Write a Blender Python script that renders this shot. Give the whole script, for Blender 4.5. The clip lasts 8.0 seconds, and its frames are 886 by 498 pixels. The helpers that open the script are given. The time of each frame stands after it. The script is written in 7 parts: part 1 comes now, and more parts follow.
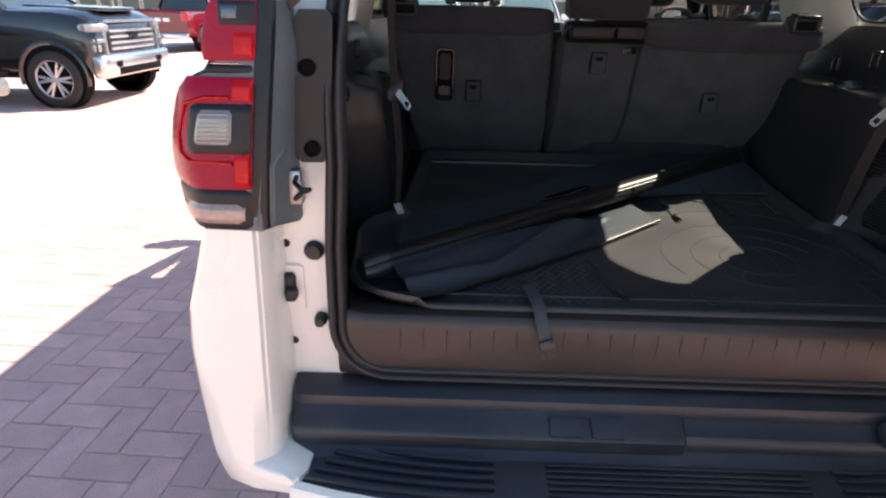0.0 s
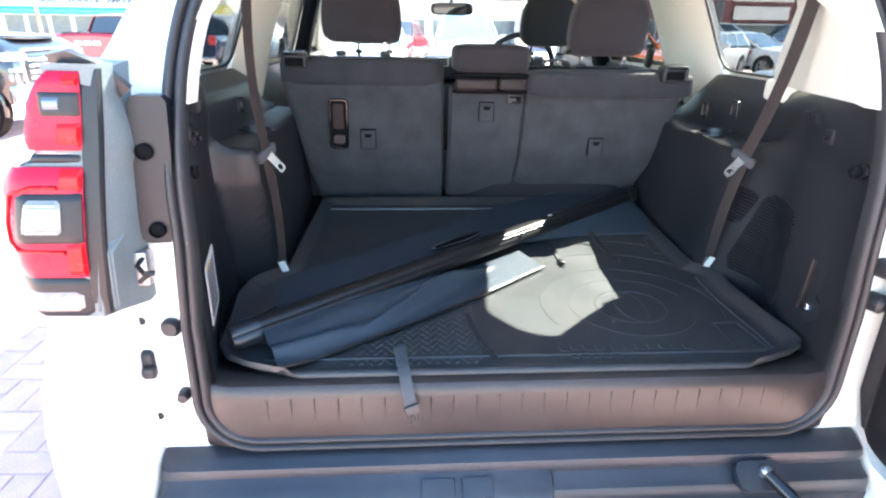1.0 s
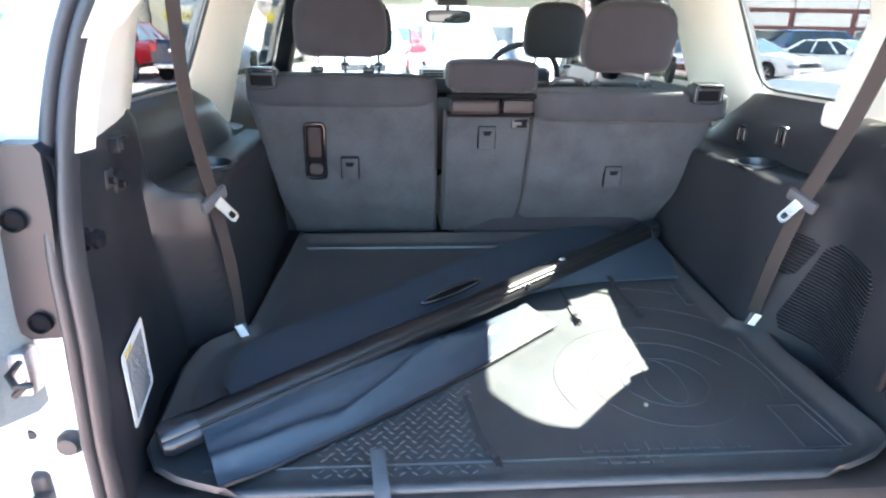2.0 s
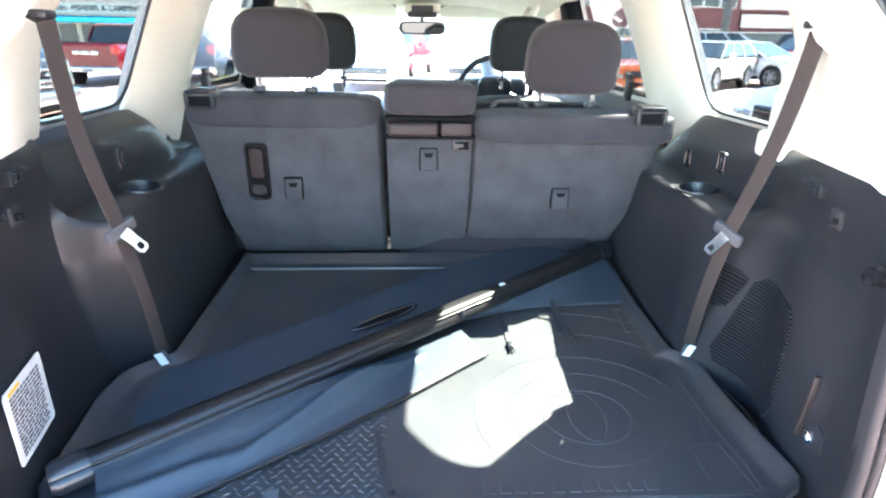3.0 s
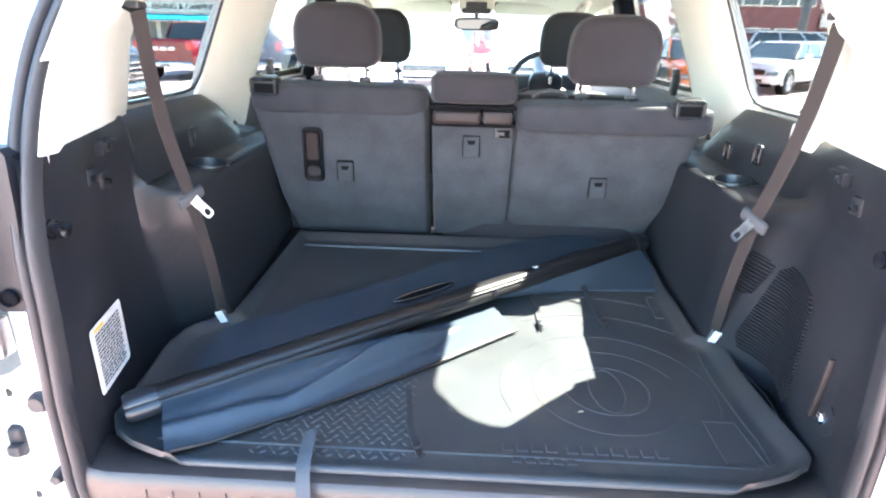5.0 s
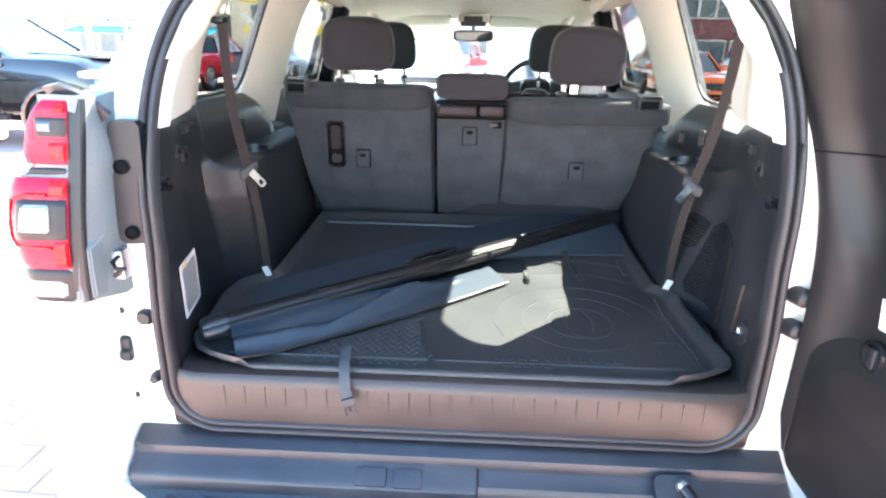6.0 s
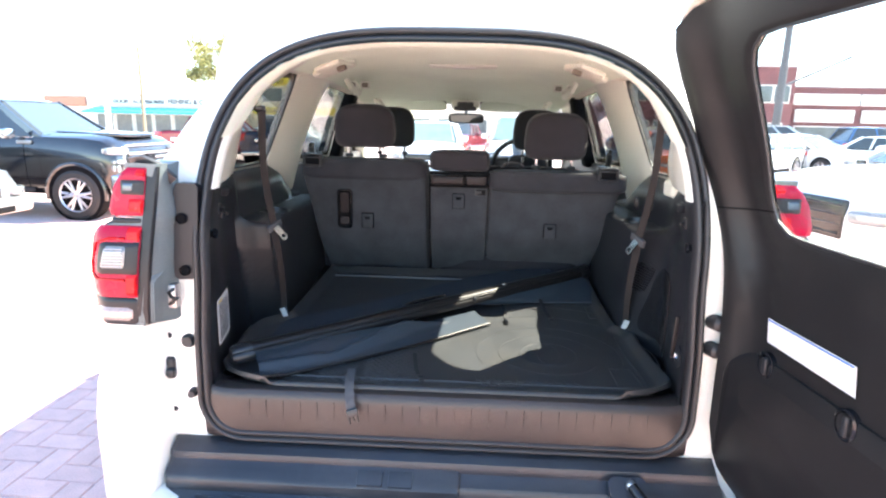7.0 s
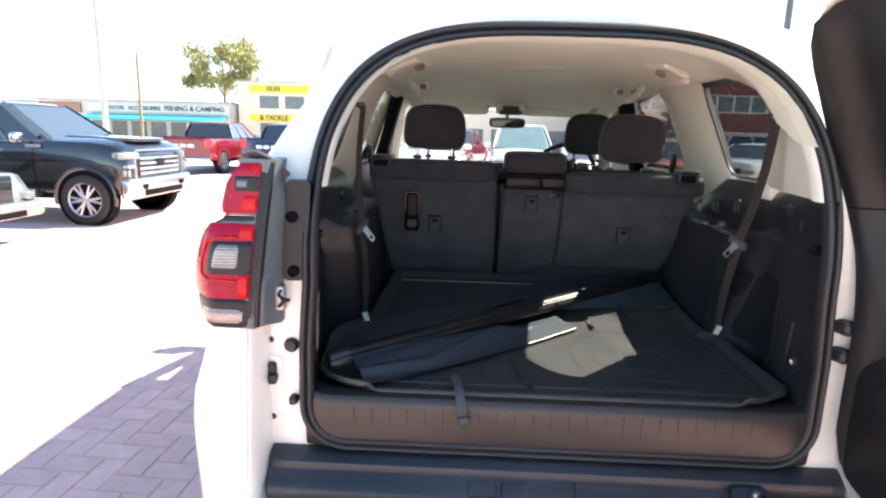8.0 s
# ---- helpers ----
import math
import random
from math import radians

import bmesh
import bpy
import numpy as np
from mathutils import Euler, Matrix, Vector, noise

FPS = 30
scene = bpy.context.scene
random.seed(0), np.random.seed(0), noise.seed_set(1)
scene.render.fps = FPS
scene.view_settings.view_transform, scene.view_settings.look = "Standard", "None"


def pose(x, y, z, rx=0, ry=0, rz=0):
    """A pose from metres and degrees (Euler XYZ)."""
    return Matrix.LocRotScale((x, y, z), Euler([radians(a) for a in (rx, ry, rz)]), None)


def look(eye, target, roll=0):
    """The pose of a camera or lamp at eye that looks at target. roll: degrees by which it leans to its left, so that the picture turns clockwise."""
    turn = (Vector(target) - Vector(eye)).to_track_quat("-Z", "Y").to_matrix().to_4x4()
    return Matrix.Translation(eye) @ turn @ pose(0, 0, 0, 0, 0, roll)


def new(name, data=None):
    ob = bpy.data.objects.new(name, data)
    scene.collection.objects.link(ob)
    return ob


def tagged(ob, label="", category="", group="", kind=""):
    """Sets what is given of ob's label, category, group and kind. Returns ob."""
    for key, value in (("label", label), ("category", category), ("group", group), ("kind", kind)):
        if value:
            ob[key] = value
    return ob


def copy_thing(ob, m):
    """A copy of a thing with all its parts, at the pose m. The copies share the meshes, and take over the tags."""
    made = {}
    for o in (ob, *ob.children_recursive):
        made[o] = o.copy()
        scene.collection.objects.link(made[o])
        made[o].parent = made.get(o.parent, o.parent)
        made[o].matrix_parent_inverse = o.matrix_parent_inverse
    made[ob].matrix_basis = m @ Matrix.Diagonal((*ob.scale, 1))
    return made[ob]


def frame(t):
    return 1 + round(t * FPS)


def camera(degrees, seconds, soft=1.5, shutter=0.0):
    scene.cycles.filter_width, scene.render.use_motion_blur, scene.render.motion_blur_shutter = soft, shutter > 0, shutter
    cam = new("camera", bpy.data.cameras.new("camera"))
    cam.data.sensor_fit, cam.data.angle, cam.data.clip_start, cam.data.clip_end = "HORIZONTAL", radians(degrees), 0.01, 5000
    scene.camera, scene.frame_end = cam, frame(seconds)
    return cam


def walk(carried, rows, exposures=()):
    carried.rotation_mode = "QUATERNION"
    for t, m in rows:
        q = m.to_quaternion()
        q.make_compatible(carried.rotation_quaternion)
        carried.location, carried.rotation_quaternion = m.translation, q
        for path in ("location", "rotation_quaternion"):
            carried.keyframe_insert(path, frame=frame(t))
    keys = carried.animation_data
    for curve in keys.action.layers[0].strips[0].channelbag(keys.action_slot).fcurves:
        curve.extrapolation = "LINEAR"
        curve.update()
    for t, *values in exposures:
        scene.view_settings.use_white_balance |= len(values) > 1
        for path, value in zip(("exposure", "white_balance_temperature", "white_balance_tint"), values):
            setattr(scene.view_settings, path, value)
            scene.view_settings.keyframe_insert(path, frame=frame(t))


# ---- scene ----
cam = camera(75.8, 8.0, soft=2.2)
PATH = [
    (0, (-0.426, -1.018, 1.369), (-0.453, 0.823, 0.587), 1.3),
    (0.5, (-0.303, -1.011, 1.443), (-0.227, 0.835, 0.677), 1.0),
    (1, (-0.246, -0.997, 1.472), (-0.116, 0.86, 0.743), 1.0),
    (1.5, (-0.235, -0.845, 1.477), (-0.075, 1.013, 0.755), 1.3),
    (1.7, (-0.237, -0.779, 1.478), (-0.085, 1.085, 0.77), 1.1),
    (2.8, (-0.056, -0.672, 1.53), (0.045, 1.187, 0.799), 0.95),
    (3, (-0.032, -0.684, 1.538), (0.075, 1.183, 0.829), 1.0),
    (3.5, (0.018, -0.716, 1.569), (0.066, 1.147, 0.843), 1.1),
    (4, (0.036, -0.719, 1.559), (0.027, 1.144, 0.832), 1.2),
    (4.5, (0.027, -0.717, 1.542), (-0.024, 1.146, 0.816), 1.2),
    (5, (0.007, -0.782, 1.525), (-0.072, 1.084, 0.809), 1.3),
    (5.2, (-0.016, -0.835, 1.516), (-0.098, 1.034, 0.809), 1.3),
    (6.3, (0.031, -1.238, 1.508), (-0.037, 0.657, 0.873), 1.2),
    (6.5, (0.055, -1.316, 1.501), (-0.019, 0.604, 0.946), 1.2),
    (7, (0.051, -1.433, 1.52), (-0.032, 0.519, 1.092), 1.3),
    (7.5, (-0.061, -1.428, 1.5), (-0.133, 0.531, 1.102), 1.5),
    (8, (-0.263, -1.398, 1.482), (-0.321, 0.561, 1.084), 1.7),
]
walk(cam, [(t, look(eye, target, roll)) for t, eye, target, roll in PATH], [(0, 1.27, 6750, 11), (0.5, 2.76, 6200, 6), (1, 3.38, 5980, 4), (1.7, 3.80, 5880, 3), (3, 4.28, 5830, 2), (4.5, 4.34, 5850, 3), (5.2, 4.26, 5980, 4), (6.5, 3.28, 6240, 6), (7, 2.88, 6380, 7), (8, 2.02, 6500, 8)])

# ---- light ----
SUN = Vector((0.86, 0.44, 1.0)).normalized()          # towards the sun
world = bpy.data.worlds.new("world")
scene.world = world
world.use_nodes = True
wn = world.node_tree.nodes
sky = wn.new("ShaderNodeTexSky")
sky.sky_type = "NISHITA"
sky.sun_disc = False
sky.dust_density = 0.15
sky.sun_elevation = math.asin(SUN.z)
sky.sun_rotation = math.atan2(SUN.x, SUN.y)
world.node_tree.links.new(sky.outputs[0], wn["Background"].inputs[0])
wn["Background"].inputs[1].default_value = 0.118
lamp = bpy.data.lights.new("sun", "SUN")
lamp.energy = 5.0
lamp.angle = radians(0.55)
lamp.color = (1.0, 0.91, 0.75)
sun = new("sun", lamp)
sun.matrix_world = look(SUN * 30, (0, 0, 0))


# ---- mesh helpers ----
def V(*a):
    return Vector(a)


def part(name, bm, material, parent=None, label="", sharp=0.6, flat=False):
    """Links a bmesh as one mesh object, under a thing or a part."""
    bmesh.ops.recalc_face_normals(bm, faces=bm.faces)
    for f in bm.faces:
        f.smooth = not flat
    if not flat:
        for e in bm.edges:
            if len(e.link_faces) == 2 and e.calc_face_angle(0) > sharp:
                e.smooth = False
    me = bpy.data.meshes.new(name)
    bm.to_mesh(me)
    bm.free()
    ob = new(name, me)
    me.materials.append(material)
    if parent:
        ob.parent = parent
    if label:
        ob["label"] = label
    return ob


def thing(name, label, category, group="", kind="", at=(0, 0, 0)):
    ob = new(name)
    ob.location = at
    ob.empty_display_size = 0.1
    return tagged(ob, label, category, group, kind)


def grid(bm, pts, wrap_u=False, wrap_v=False):
    """Faces over rows of points; returns the rows of verts."""
    rows = [[bm.verts.new(p) for p in r] for r in pts]
    nu, nv = len(rows), len(rows[0])
    for i in range(nu if wrap_u else nu - 1):
        for j in range(nv if wrap_v else nv - 1):
            a, b = rows[i][j], rows[(i + 1) % nu][j]
            c, d = rows[(i + 1) % nu][(j + 1) % nv], rows[i][(j + 1) % nv]
            try:
                bm.faces.new((a, b, c, d))
            except ValueError:
                pass
    return rows


def loft(bm, rings, caps=True):
    rows = grid(bm, rings, wrap_v=True)
    if caps:
        for r in (rows[0], rows[-1]):
            try:
                bm.faces.new(r)
            except ValueError:
                pass
    return rows


def shell(bm, pts, off):
    """A sheet with thickness: pts is a grid, off a vector or a function of (i, j, p)."""
    f = off if callable(off) else (lambda i, j, p: off)
    back = [[Vector(p) + f(i, j, Vector(p)) for j, p in enumerate(r)] for i, r in enumerate(pts)]
    a, b = grid(bm, pts), grid(bm, back)
    rim = lambda r: [*r[0], *[x[-1] for x in r[1:]], *reversed(r[-1][:-1]), *[x[0] for x in reversed(r[1:-1])]]
    ra, rb = rim(a), rim(b)
    for i in range(len(ra)):
        j = (i + 1) % len(ra)
        try:
            bm.faces.new((ra[i], ra[j], rb[j], rb[i]))
        except ValueError:
            pass


def rbox(bm, c, s, r=0.004, seg=2, m=None):
    """A box with rounded edges: centre, full sizes."""
    got = bmesh.ops.create_cube(bm, size=1)
    vs = got["verts"]
    bmesh.ops.scale(bm, vec=s, verts=vs)
    if r > 0:
        es = list({e for v in vs for e in v.link_edges})
        out = bmesh.ops.bevel(bm, geom=es, offset=min(r, min(s) * 0.45), segments=seg, profile=0.5, affect="EDGES")
        vs = list({v for f in out["faces"] for v in f.verts} | {v for v in vs if v.is_valid})
    mat = Matrix.Translation(c) @ (m.to_4x4() if m else Matrix.Identity(4))
    bmesh.ops.transform(bm, matrix=mat, verts=vs)
    return vs


def frame_of(d):
    d = Vector(d).normalized()
    up = V(0, 0, 1) if abs(d.z) < 0.9 else V(0, 1, 0)
    s = d.cross(up).normalized()
    return s, s.cross(d).normalized()


def cyl(bm, p0, p1, r0, r1=None, n=16, caps=True):
    p0, p1 = Vector(p0), Vector(p1)
    r1 = r0 if r1 is None else r1
    s, t = frame_of(p1 - p0)
    rings = [[p + (s * math.cos(a) + t * math.sin(a)) * r for a in (2 * math.pi * k / n for k in range(n))] for p, r in ((p0, r0), (p1, r1))]
    loft(bm, rings, caps)


def lathe(bm, centre, axis, profile, n=24, caps=True):
    """profile: (radius, distance along the axis)."""
    s, t = frame_of(axis)
    d = Vector(axis).normalized()
    rings = [[Vector(centre) + d * h + (s * math.cos(a) + t * math.sin(a)) * max(r, 1e-4) for a in (2 * math.pi * k / n for k in range(n))] for r, h in profile]
    loft(bm, rings, caps)


def sweep(bm, pts, prof, closed=False, up=None, caps=True):
    """prof: (side, up) pairs, or a radius for a round bar."""
    if isinstance(prof, (int, float)):
        prof = [(prof * math.cos(2 * math.pi * k / 10), prof * math.sin(2 * math.pi * k / 10)) for k in range(10)]
    pts = [Vector(p) for p in pts]
    n = len(pts)
    rings = []
    last = None
    for i, p in enumerate(pts):
        a = pts[(i - 1) % n] if closed or i else p
        b = pts[(i + 1) % n] if closed or i < n - 1 else p
        d = (b - a).normalized()
        if up is not None:
            s = d.cross(Vector(up)).normalized()
        elif last is None:
            s, _ = frame_of(d)
        else:
            s = (last - d * last.dot(d)).normalized()
        last = s
        t = s.cross(d)
        rings.append([p + s * x + t * y for x, y in prof])
    if closed:
        grid(bm, rings, wrap_u=True, wrap_v=True)
    else:
        loft(bm, rings, caps)


def pillow(bm, c, s, k=4.0, n=8, m=None, bend=None):
    """A soft block: a cube whose corners are rounded by a power k."""
    mat = m or Matrix.Identity(3)
    faces = []
    for ax in range(3):
        for sg in (-1, 1):
            rows = []
            for i in range(n + 1):
                r = []
                for j in range(n + 1):
                    q = [0, 0, 0]
                    u, v = math.tan((2 * i / n - 1) * math.pi / 4), math.tan((2 * j / n - 1) * math.pi / 4)
                    q[ax], q[(ax + 1) % 3], q[(ax + 2) % 3] = sg, u, v
                    d = sum(abs(x) ** k for x in q) ** (1 / k)
                    p = V(*(x / d for x in q))
                    p = V(p.x * s[0] / 2, p.y * s[1] / 2, p.z * s[2] / 2)
                    if bend:
                        p = bend(p)
                    r.append(Vector(c) + mat @ p)
                rows.append(r)
            grid(bm, rows)
    bmesh.ops.remove_doubles(bm, verts=bm.verts, dist=1e-5)


def plate(bm, poly, o, u, v, depth):
    """A flat polygon (a, b pairs) in the plane o + a u + b v, thickened by the vector depth."""
    o, u, v, depth = Vector(o), Vector(u), Vector(v), Vector(depth)
    loft(bm, [[o + u * a + v * b for a, b in poly], [o + u * a + v * b + depth for a, b in poly]])


def rrect(w, h, r, n=4):
    """A rectangle with round corners about the origin."""
    out = []
    for cx, cy, a0 in ((w / 2 - r, h / 2 - r, 0), (-w / 2 + r, h / 2 - r, 90), (-w / 2 + r, -h / 2 + r, 180), (w / 2 - r, -h / 2 + r, 270)):
        out += [(cx + r * math.cos(radians(a0 + 90 * k / n)), cy + r * math.sin(radians(a0 + 90 * k / n))) for k in range(n + 1)]
    return out


def table(x, rows):
    """Straight interpolation in (x, y) rows."""
    if x <= rows[0][0]:
        return rows[0][1]
    for (a, ya), (b, yb) in zip(rows, rows[1:]):
        if x <= b:
            return ya + (yb - ya) * (x - a) / (b - a)
    return rows[-1][1]


def smooth(x, a, b):
    t = min(1, max(0, (x - a) / (b - a)))
    return t * t * (3 - 2 * t)


def steps(a, b, n):
    return [a + (b - a) * i / n for i in range(n + 1)]


# ---- materials ----
def surface(name, color, rough=0.6, metal=0.0, var=0.12, scale=8.0, fine=160.0, bump=0.15, dist=0.002, coat=0.0, spec=0.5, dirt=None, dirt_amount=0.3, sheen=0.0, rvar=0.1, island=0.0, objvar=0.0):
    """A surface with variation at two scales, relief and an optional second colour of wear."""
    m = bpy.data.materials.new(name)
    m.use_nodes = True
    nt = m.node_tree
    n, l = nt.nodes, nt.links
    b = n["Principled BSDF"]
    tc = n.new("ShaderNodeTexCoord")
    big, small = n.new("ShaderNodeTexNoise"), n.new("ShaderNodeTexNoise")
    for node, s, d in ((big, scale, 5.0), (small, fine, 3.0)):
        l.new(tc.outputs["Object"], node.inputs["Vector"])
        node.inputs["Scale"].default_value, node.inputs["Detail"].default_value = s, d
    add = n.new("ShaderNodeMath")
    add.operation = "ADD"
    l.new(big.outputs[0], add.inputs[0]), l.new(small.outputs[0], add.inputs[1])
    rng = n.new("ShaderNodeMapRange")
    rng.inputs["From Min"].default_value, rng.inputs["From Max"].default_value = 0.7, 1.3
    rng.inputs["To Min"].default_value, rng.inputs["To Max"].default_value = 1 - var, 1 + var
    l.new(add.outputs[0], rng.inputs["Value"])
    mul = n.new("ShaderNodeMix")
    mul.data_type, mul.blend_type = "RGBA", "MULTIPLY"
    mul.inputs["Factor"].default_value = 1
    mul.inputs["A"].default_value = (*color, 1)
    l.new(rng.outputs[0], mul.inputs["B"])
    out = mul.outputs["Result"]
    for amount, node, sock in ((island, "ShaderNodeNewGeometry", "Random Per Island"), (objvar, "ShaderNodeObjectInfo", "Random")):
        if amount:
            g = n.new(node)
            r2 = n.new("ShaderNodeMapRange")
            r2.inputs["To Min"].default_value, r2.inputs["To Max"].default_value = 1 - amount, 1 + amount
            l.new(g.outputs[sock], r2.inputs["Value"])
            m2 = n.new("ShaderNodeMix")
            m2.data_type, m2.blend_type = "RGBA", "MULTIPLY"
            m2.inputs["Factor"].default_value = 1
            l.new(out, m2.inputs["A"]), l.new(r2.outputs[0], m2.inputs["B"])
            out = m2.outputs["Result"]
    if dirt:
        dn = n.new("ShaderNodeTexNoise")
        dn.inputs["Scale"].default_value, dn.inputs["Detail"].default_value, dn.inputs["Roughness"].default_value = scale * 0.7, 8, 0.65
        l.new(tc.outputs["Object"], dn.inputs["Vector"])
        r3 = n.new("ShaderNodeMapRange")
        r3.inputs["From Min"].default_value, r3.inputs["From Max"].default_value = 0.5, 0.75
        r3.inputs["To Max"].default_value = dirt_amount
        l.new(dn.outputs[0], r3.inputs["Value"])
        m3 = n.new("ShaderNodeMix")
        m3.data_type = "RGBA"
        l.new(r3.outputs[0], m3.inputs["Factor"]), l.new(out, m3.inputs["A"])
        m3.inputs["B"].default_value = (*dirt, 1)
        out = m3.outputs["Result"]
    l.new(out, b.inputs["Base Color"])
    rr = n.new("ShaderNodeMapRange")
    rr.inputs["To Min"].default_value, rr.inputs["To Max"].default_value = max(0.02, rough - rvar), min(1, rough + rvar)
    l.new(big.outputs[0], rr.inputs["Value"]), l.new(rr.outputs[0], b.inputs["Roughness"])
    b.inputs["Metallic"].default_value = metal
    b.inputs["Specular IOR Level"].default_value = spec
    b.inputs["Coat Weight"].default_value = coat
    b.inputs["Coat Roughness"].default_value = 0.04
    b.inputs["Sheen Weight"].default_value = sheen
    if bump:
        bp = n.new("ShaderNodeBump")
        bp.inputs["Strength"].default_value, bp.inputs["Distance"].default_value = bump, dist
        l.new(small.outputs[0], bp.inputs["Height"]), l.new(bp.outputs[0], b.inputs["Normal"])
    return m


def clear(name, color=(1, 1, 1), rough=0.0, ior=1.45, mix=0.0):
    m = bpy.data.materials.new(name)
    m.use_nodes = True
    b = m.node_tree.nodes["Principled BSDF"]
    b.inputs["Base Color"].default_value = (*color, 1)
    b.inputs["Transmission Weight"].default_value = 1 - mix
    b.inputs["Roughness"].default_value = rough
    b.inputs["IOR"].default_value = ior
    return m


def tinted(name, color):
    """Thin tinted glass: light passes straight, dimmed by the tint, under a clear gloss."""
    m = bpy.data.materials.new(name)
    m.use_nodes = True
    n, l = m.node_tree.nodes, m.node_tree.links
    n.remove(n["Principled BSDF"])
    thru, shine, mix = n.new("ShaderNodeBsdfTransparent"), n.new("ShaderNodeBsdfGlossy"), n.new("ShaderNodeMixShader")
    face, power, gain = n.new("ShaderNodeLayerWeight"), n.new("ShaderNodeMath"), n.new("ShaderNodeMath")
    thru.inputs["Color"].default_value = (*color, 1)
    shine.inputs["Roughness"].default_value = 0.02
    power.operation, gain.operation = "POWER", "MULTIPLY_ADD"
    power.inputs[1].default_value, gain.inputs[1].default_value, gain.inputs[2].default_value = 5.0, 0.7, 0.02
    l.new(face.outputs["Facing"], power.inputs[0]), l.new(power.outputs[0], gain.inputs[0]), l.new(gain.outputs[0], mix.inputs[0])
    l.new(thru.outputs[0], mix.inputs[1]), l.new(shine.outputs[0], mix.inputs[2])
    l.new(mix.outputs[0], n["Material Output"].inputs[0])
    return m


WHITE = surface("white_paint", (0.86, 0.83, 0.76), 0.28, var=0.02, scale=3, fine=60, bump=0.01, coat=0.8, rvar=0.05)
TRIM = surface("dark_grained_plastic", (0.016, 0.017, 0.020), 0.40, spec=0.36, rvar=0.03, var=0.18, scale=5, fine=700, bump=0.30, dist=0.0008, dirt=(0.05, 0.047, 0.045), dirt_amount=0.25)
DOOR_TRIM = surface("door_trim_plastic", (0.012, 0.0115, 0.012), 0.40, spec=0.30, var=0.12, scale=6, fine=500, bump=0.2, dist=0.0005, dirt=(0.05, 0.045, 0.042), dirt_amount=0.2)
TRIM_SOFT = surface("dark_smooth_plastic", (0.015, 0.016, 0.019), 0.34, var=0.12, scale=6, fine=500, bump=0.2, dist=0.0005)
SCUFF = surface("sill_plastic", (0.0245, 0.0195, 0.0185), 0.37, var=0.15, scale=7, fine=600, bump=0.3, dist=0.0006, dirt=(0.058, 0.050, 0.046), dirt_amount=0.3)
BUMPER = surface("bumper_plastic", (0.019, 0.023, 0.031), 0.38, var=0.2, scale=9, fine=420, bump=0.4, dist=0.0008, dirt=(0.07, 0.072, 0.075), dirt_amount=0.3)
RUBBER = surface("seal_rubber", (0.018, 0.018, 0.02), 0.5, var=0.15, scale=10, fine=300, bump=0.1, dist=0.0006)
CREAM = surface("cream_trim_plastic", (0.71, 0.71, 0.63), 0.6, var=0.05, scale=4, fine=500, bump=0.25, dist=0.0006)
LINER = surface("cream_headliner", (0.71, 0.78, 0.65), 0.95, var=0.06, scale=5, fine=900, bump=0.4, dist=0.0008, sheen=0.2)
SEAT = surface("dark_seat_carpet", (0.043, 0.0465, 0.052), 0.95, var=0.34, scale=13, fine=420, bump=0.7, dist=0.0012, sheen=0.06, spec=0.25, dirt=(0.054, 0.055, 0.059), dirt_amount=0.45)
CLOTH = surface("brown_grey_seat_cloth", (0.022, 0.020, 0.0235), 0.9, var=0.2, scale=12, fine=1200, bump=0.7, dist=0.001, sheen=0.08, spec=0.25)
MAT = surface("rubber_mat", (0.0255, 0.0282, 0.0310), 0.44, spec=0.50, var=0.2, scale=6, fine=260, bump=0.35, dist=0.001, dirt=(0.050, 0.047, 0.041), dirt_amount=0.6)
VINYL = surface("black_vinyl", (0.021, 0.031, 0.043), 0.50, spec=0.38, rvar=0.03, var=0.08, scale=5, fine=800, bump=0.2, dist=0.0005)
OUTLET = surface("brown_black_plastic", (0.024, 0.018, 0.017), 0.45, spec=0.18, var=0.12, scale=7, fine=500, bump=0.2, dist=0.0005)
BLACKMETAL = surface("black_aluminium", (0.008, 0.0075, 0.008), 0.38, spec=0.32, rvar=0.02, var=0.1, scale=20, fine=300, bump=0.0)
BAND = surface("grey_seat_cloth", (0.030, 0.031, 0.036), 0.9, var=0.35, scale=12, fine=1200, bump=0.6, dist=0.001, sheen=0.08, spec=0.25)
WEB = surface("brown_webbing", (0.022, 0.0165, 0.0145), 0.8, var=0.15, scale=20, fine=900, bump=0.5, dist=0.0008)
DARK_WEB = surface("black_webbing", (0.016, 0.017, 0.019), 0.7, var=0.12, scale=20, fine=900, bump=0.4, dist=0.0008)
STRAP = surface("grey_webbing", (0.055, 0.057, 0.062), 0.8, var=0.12, scale=20, fine=900, bump=0.5, dist=0.0008)
CHROME = surface("bright_metal", (0.72, 0.72, 0.74), 0.22, 1.0, var=0.05, scale=30, fine=200, bump=0.03)
STEEL = surface("dull_steel", (0.42, 0.42, 0.43), 0.4, 1.0, var=0.15, scale=30, fine=200, bump=0.08)
# near-black for black parts, and for shade put into gaps and hollows
DARK = surface("black_parts_and_shade", (0.006, 0.006, 0.007), 0.8, spec=0.06, var=0.1, bump=0.0)
# the cream plastic darkened: recess shade put into the colour
SLOT = surface("shaded_beige_plastic", (0.20, 0.17, 0.14), 0.6, var=0.1, scale=20, fine=300, bump=0.1)
COVER = surface("satin_black_cover", (0.009, 0.010, 0.013), 0.36, spec=0.35, var=0.12, scale=8, fine=500, bump=0.15, dist=0.0005)
GLOSS = surface("gloss_black", (0.01, 0.01, 0.012), 0.12, var=0.05, bump=0.0)
GREY = surface("lamp_housing_grey", (0.108, 0.131, 0.133), 0.40, var=0.15, scale=15, fine=300, bump=0.1)
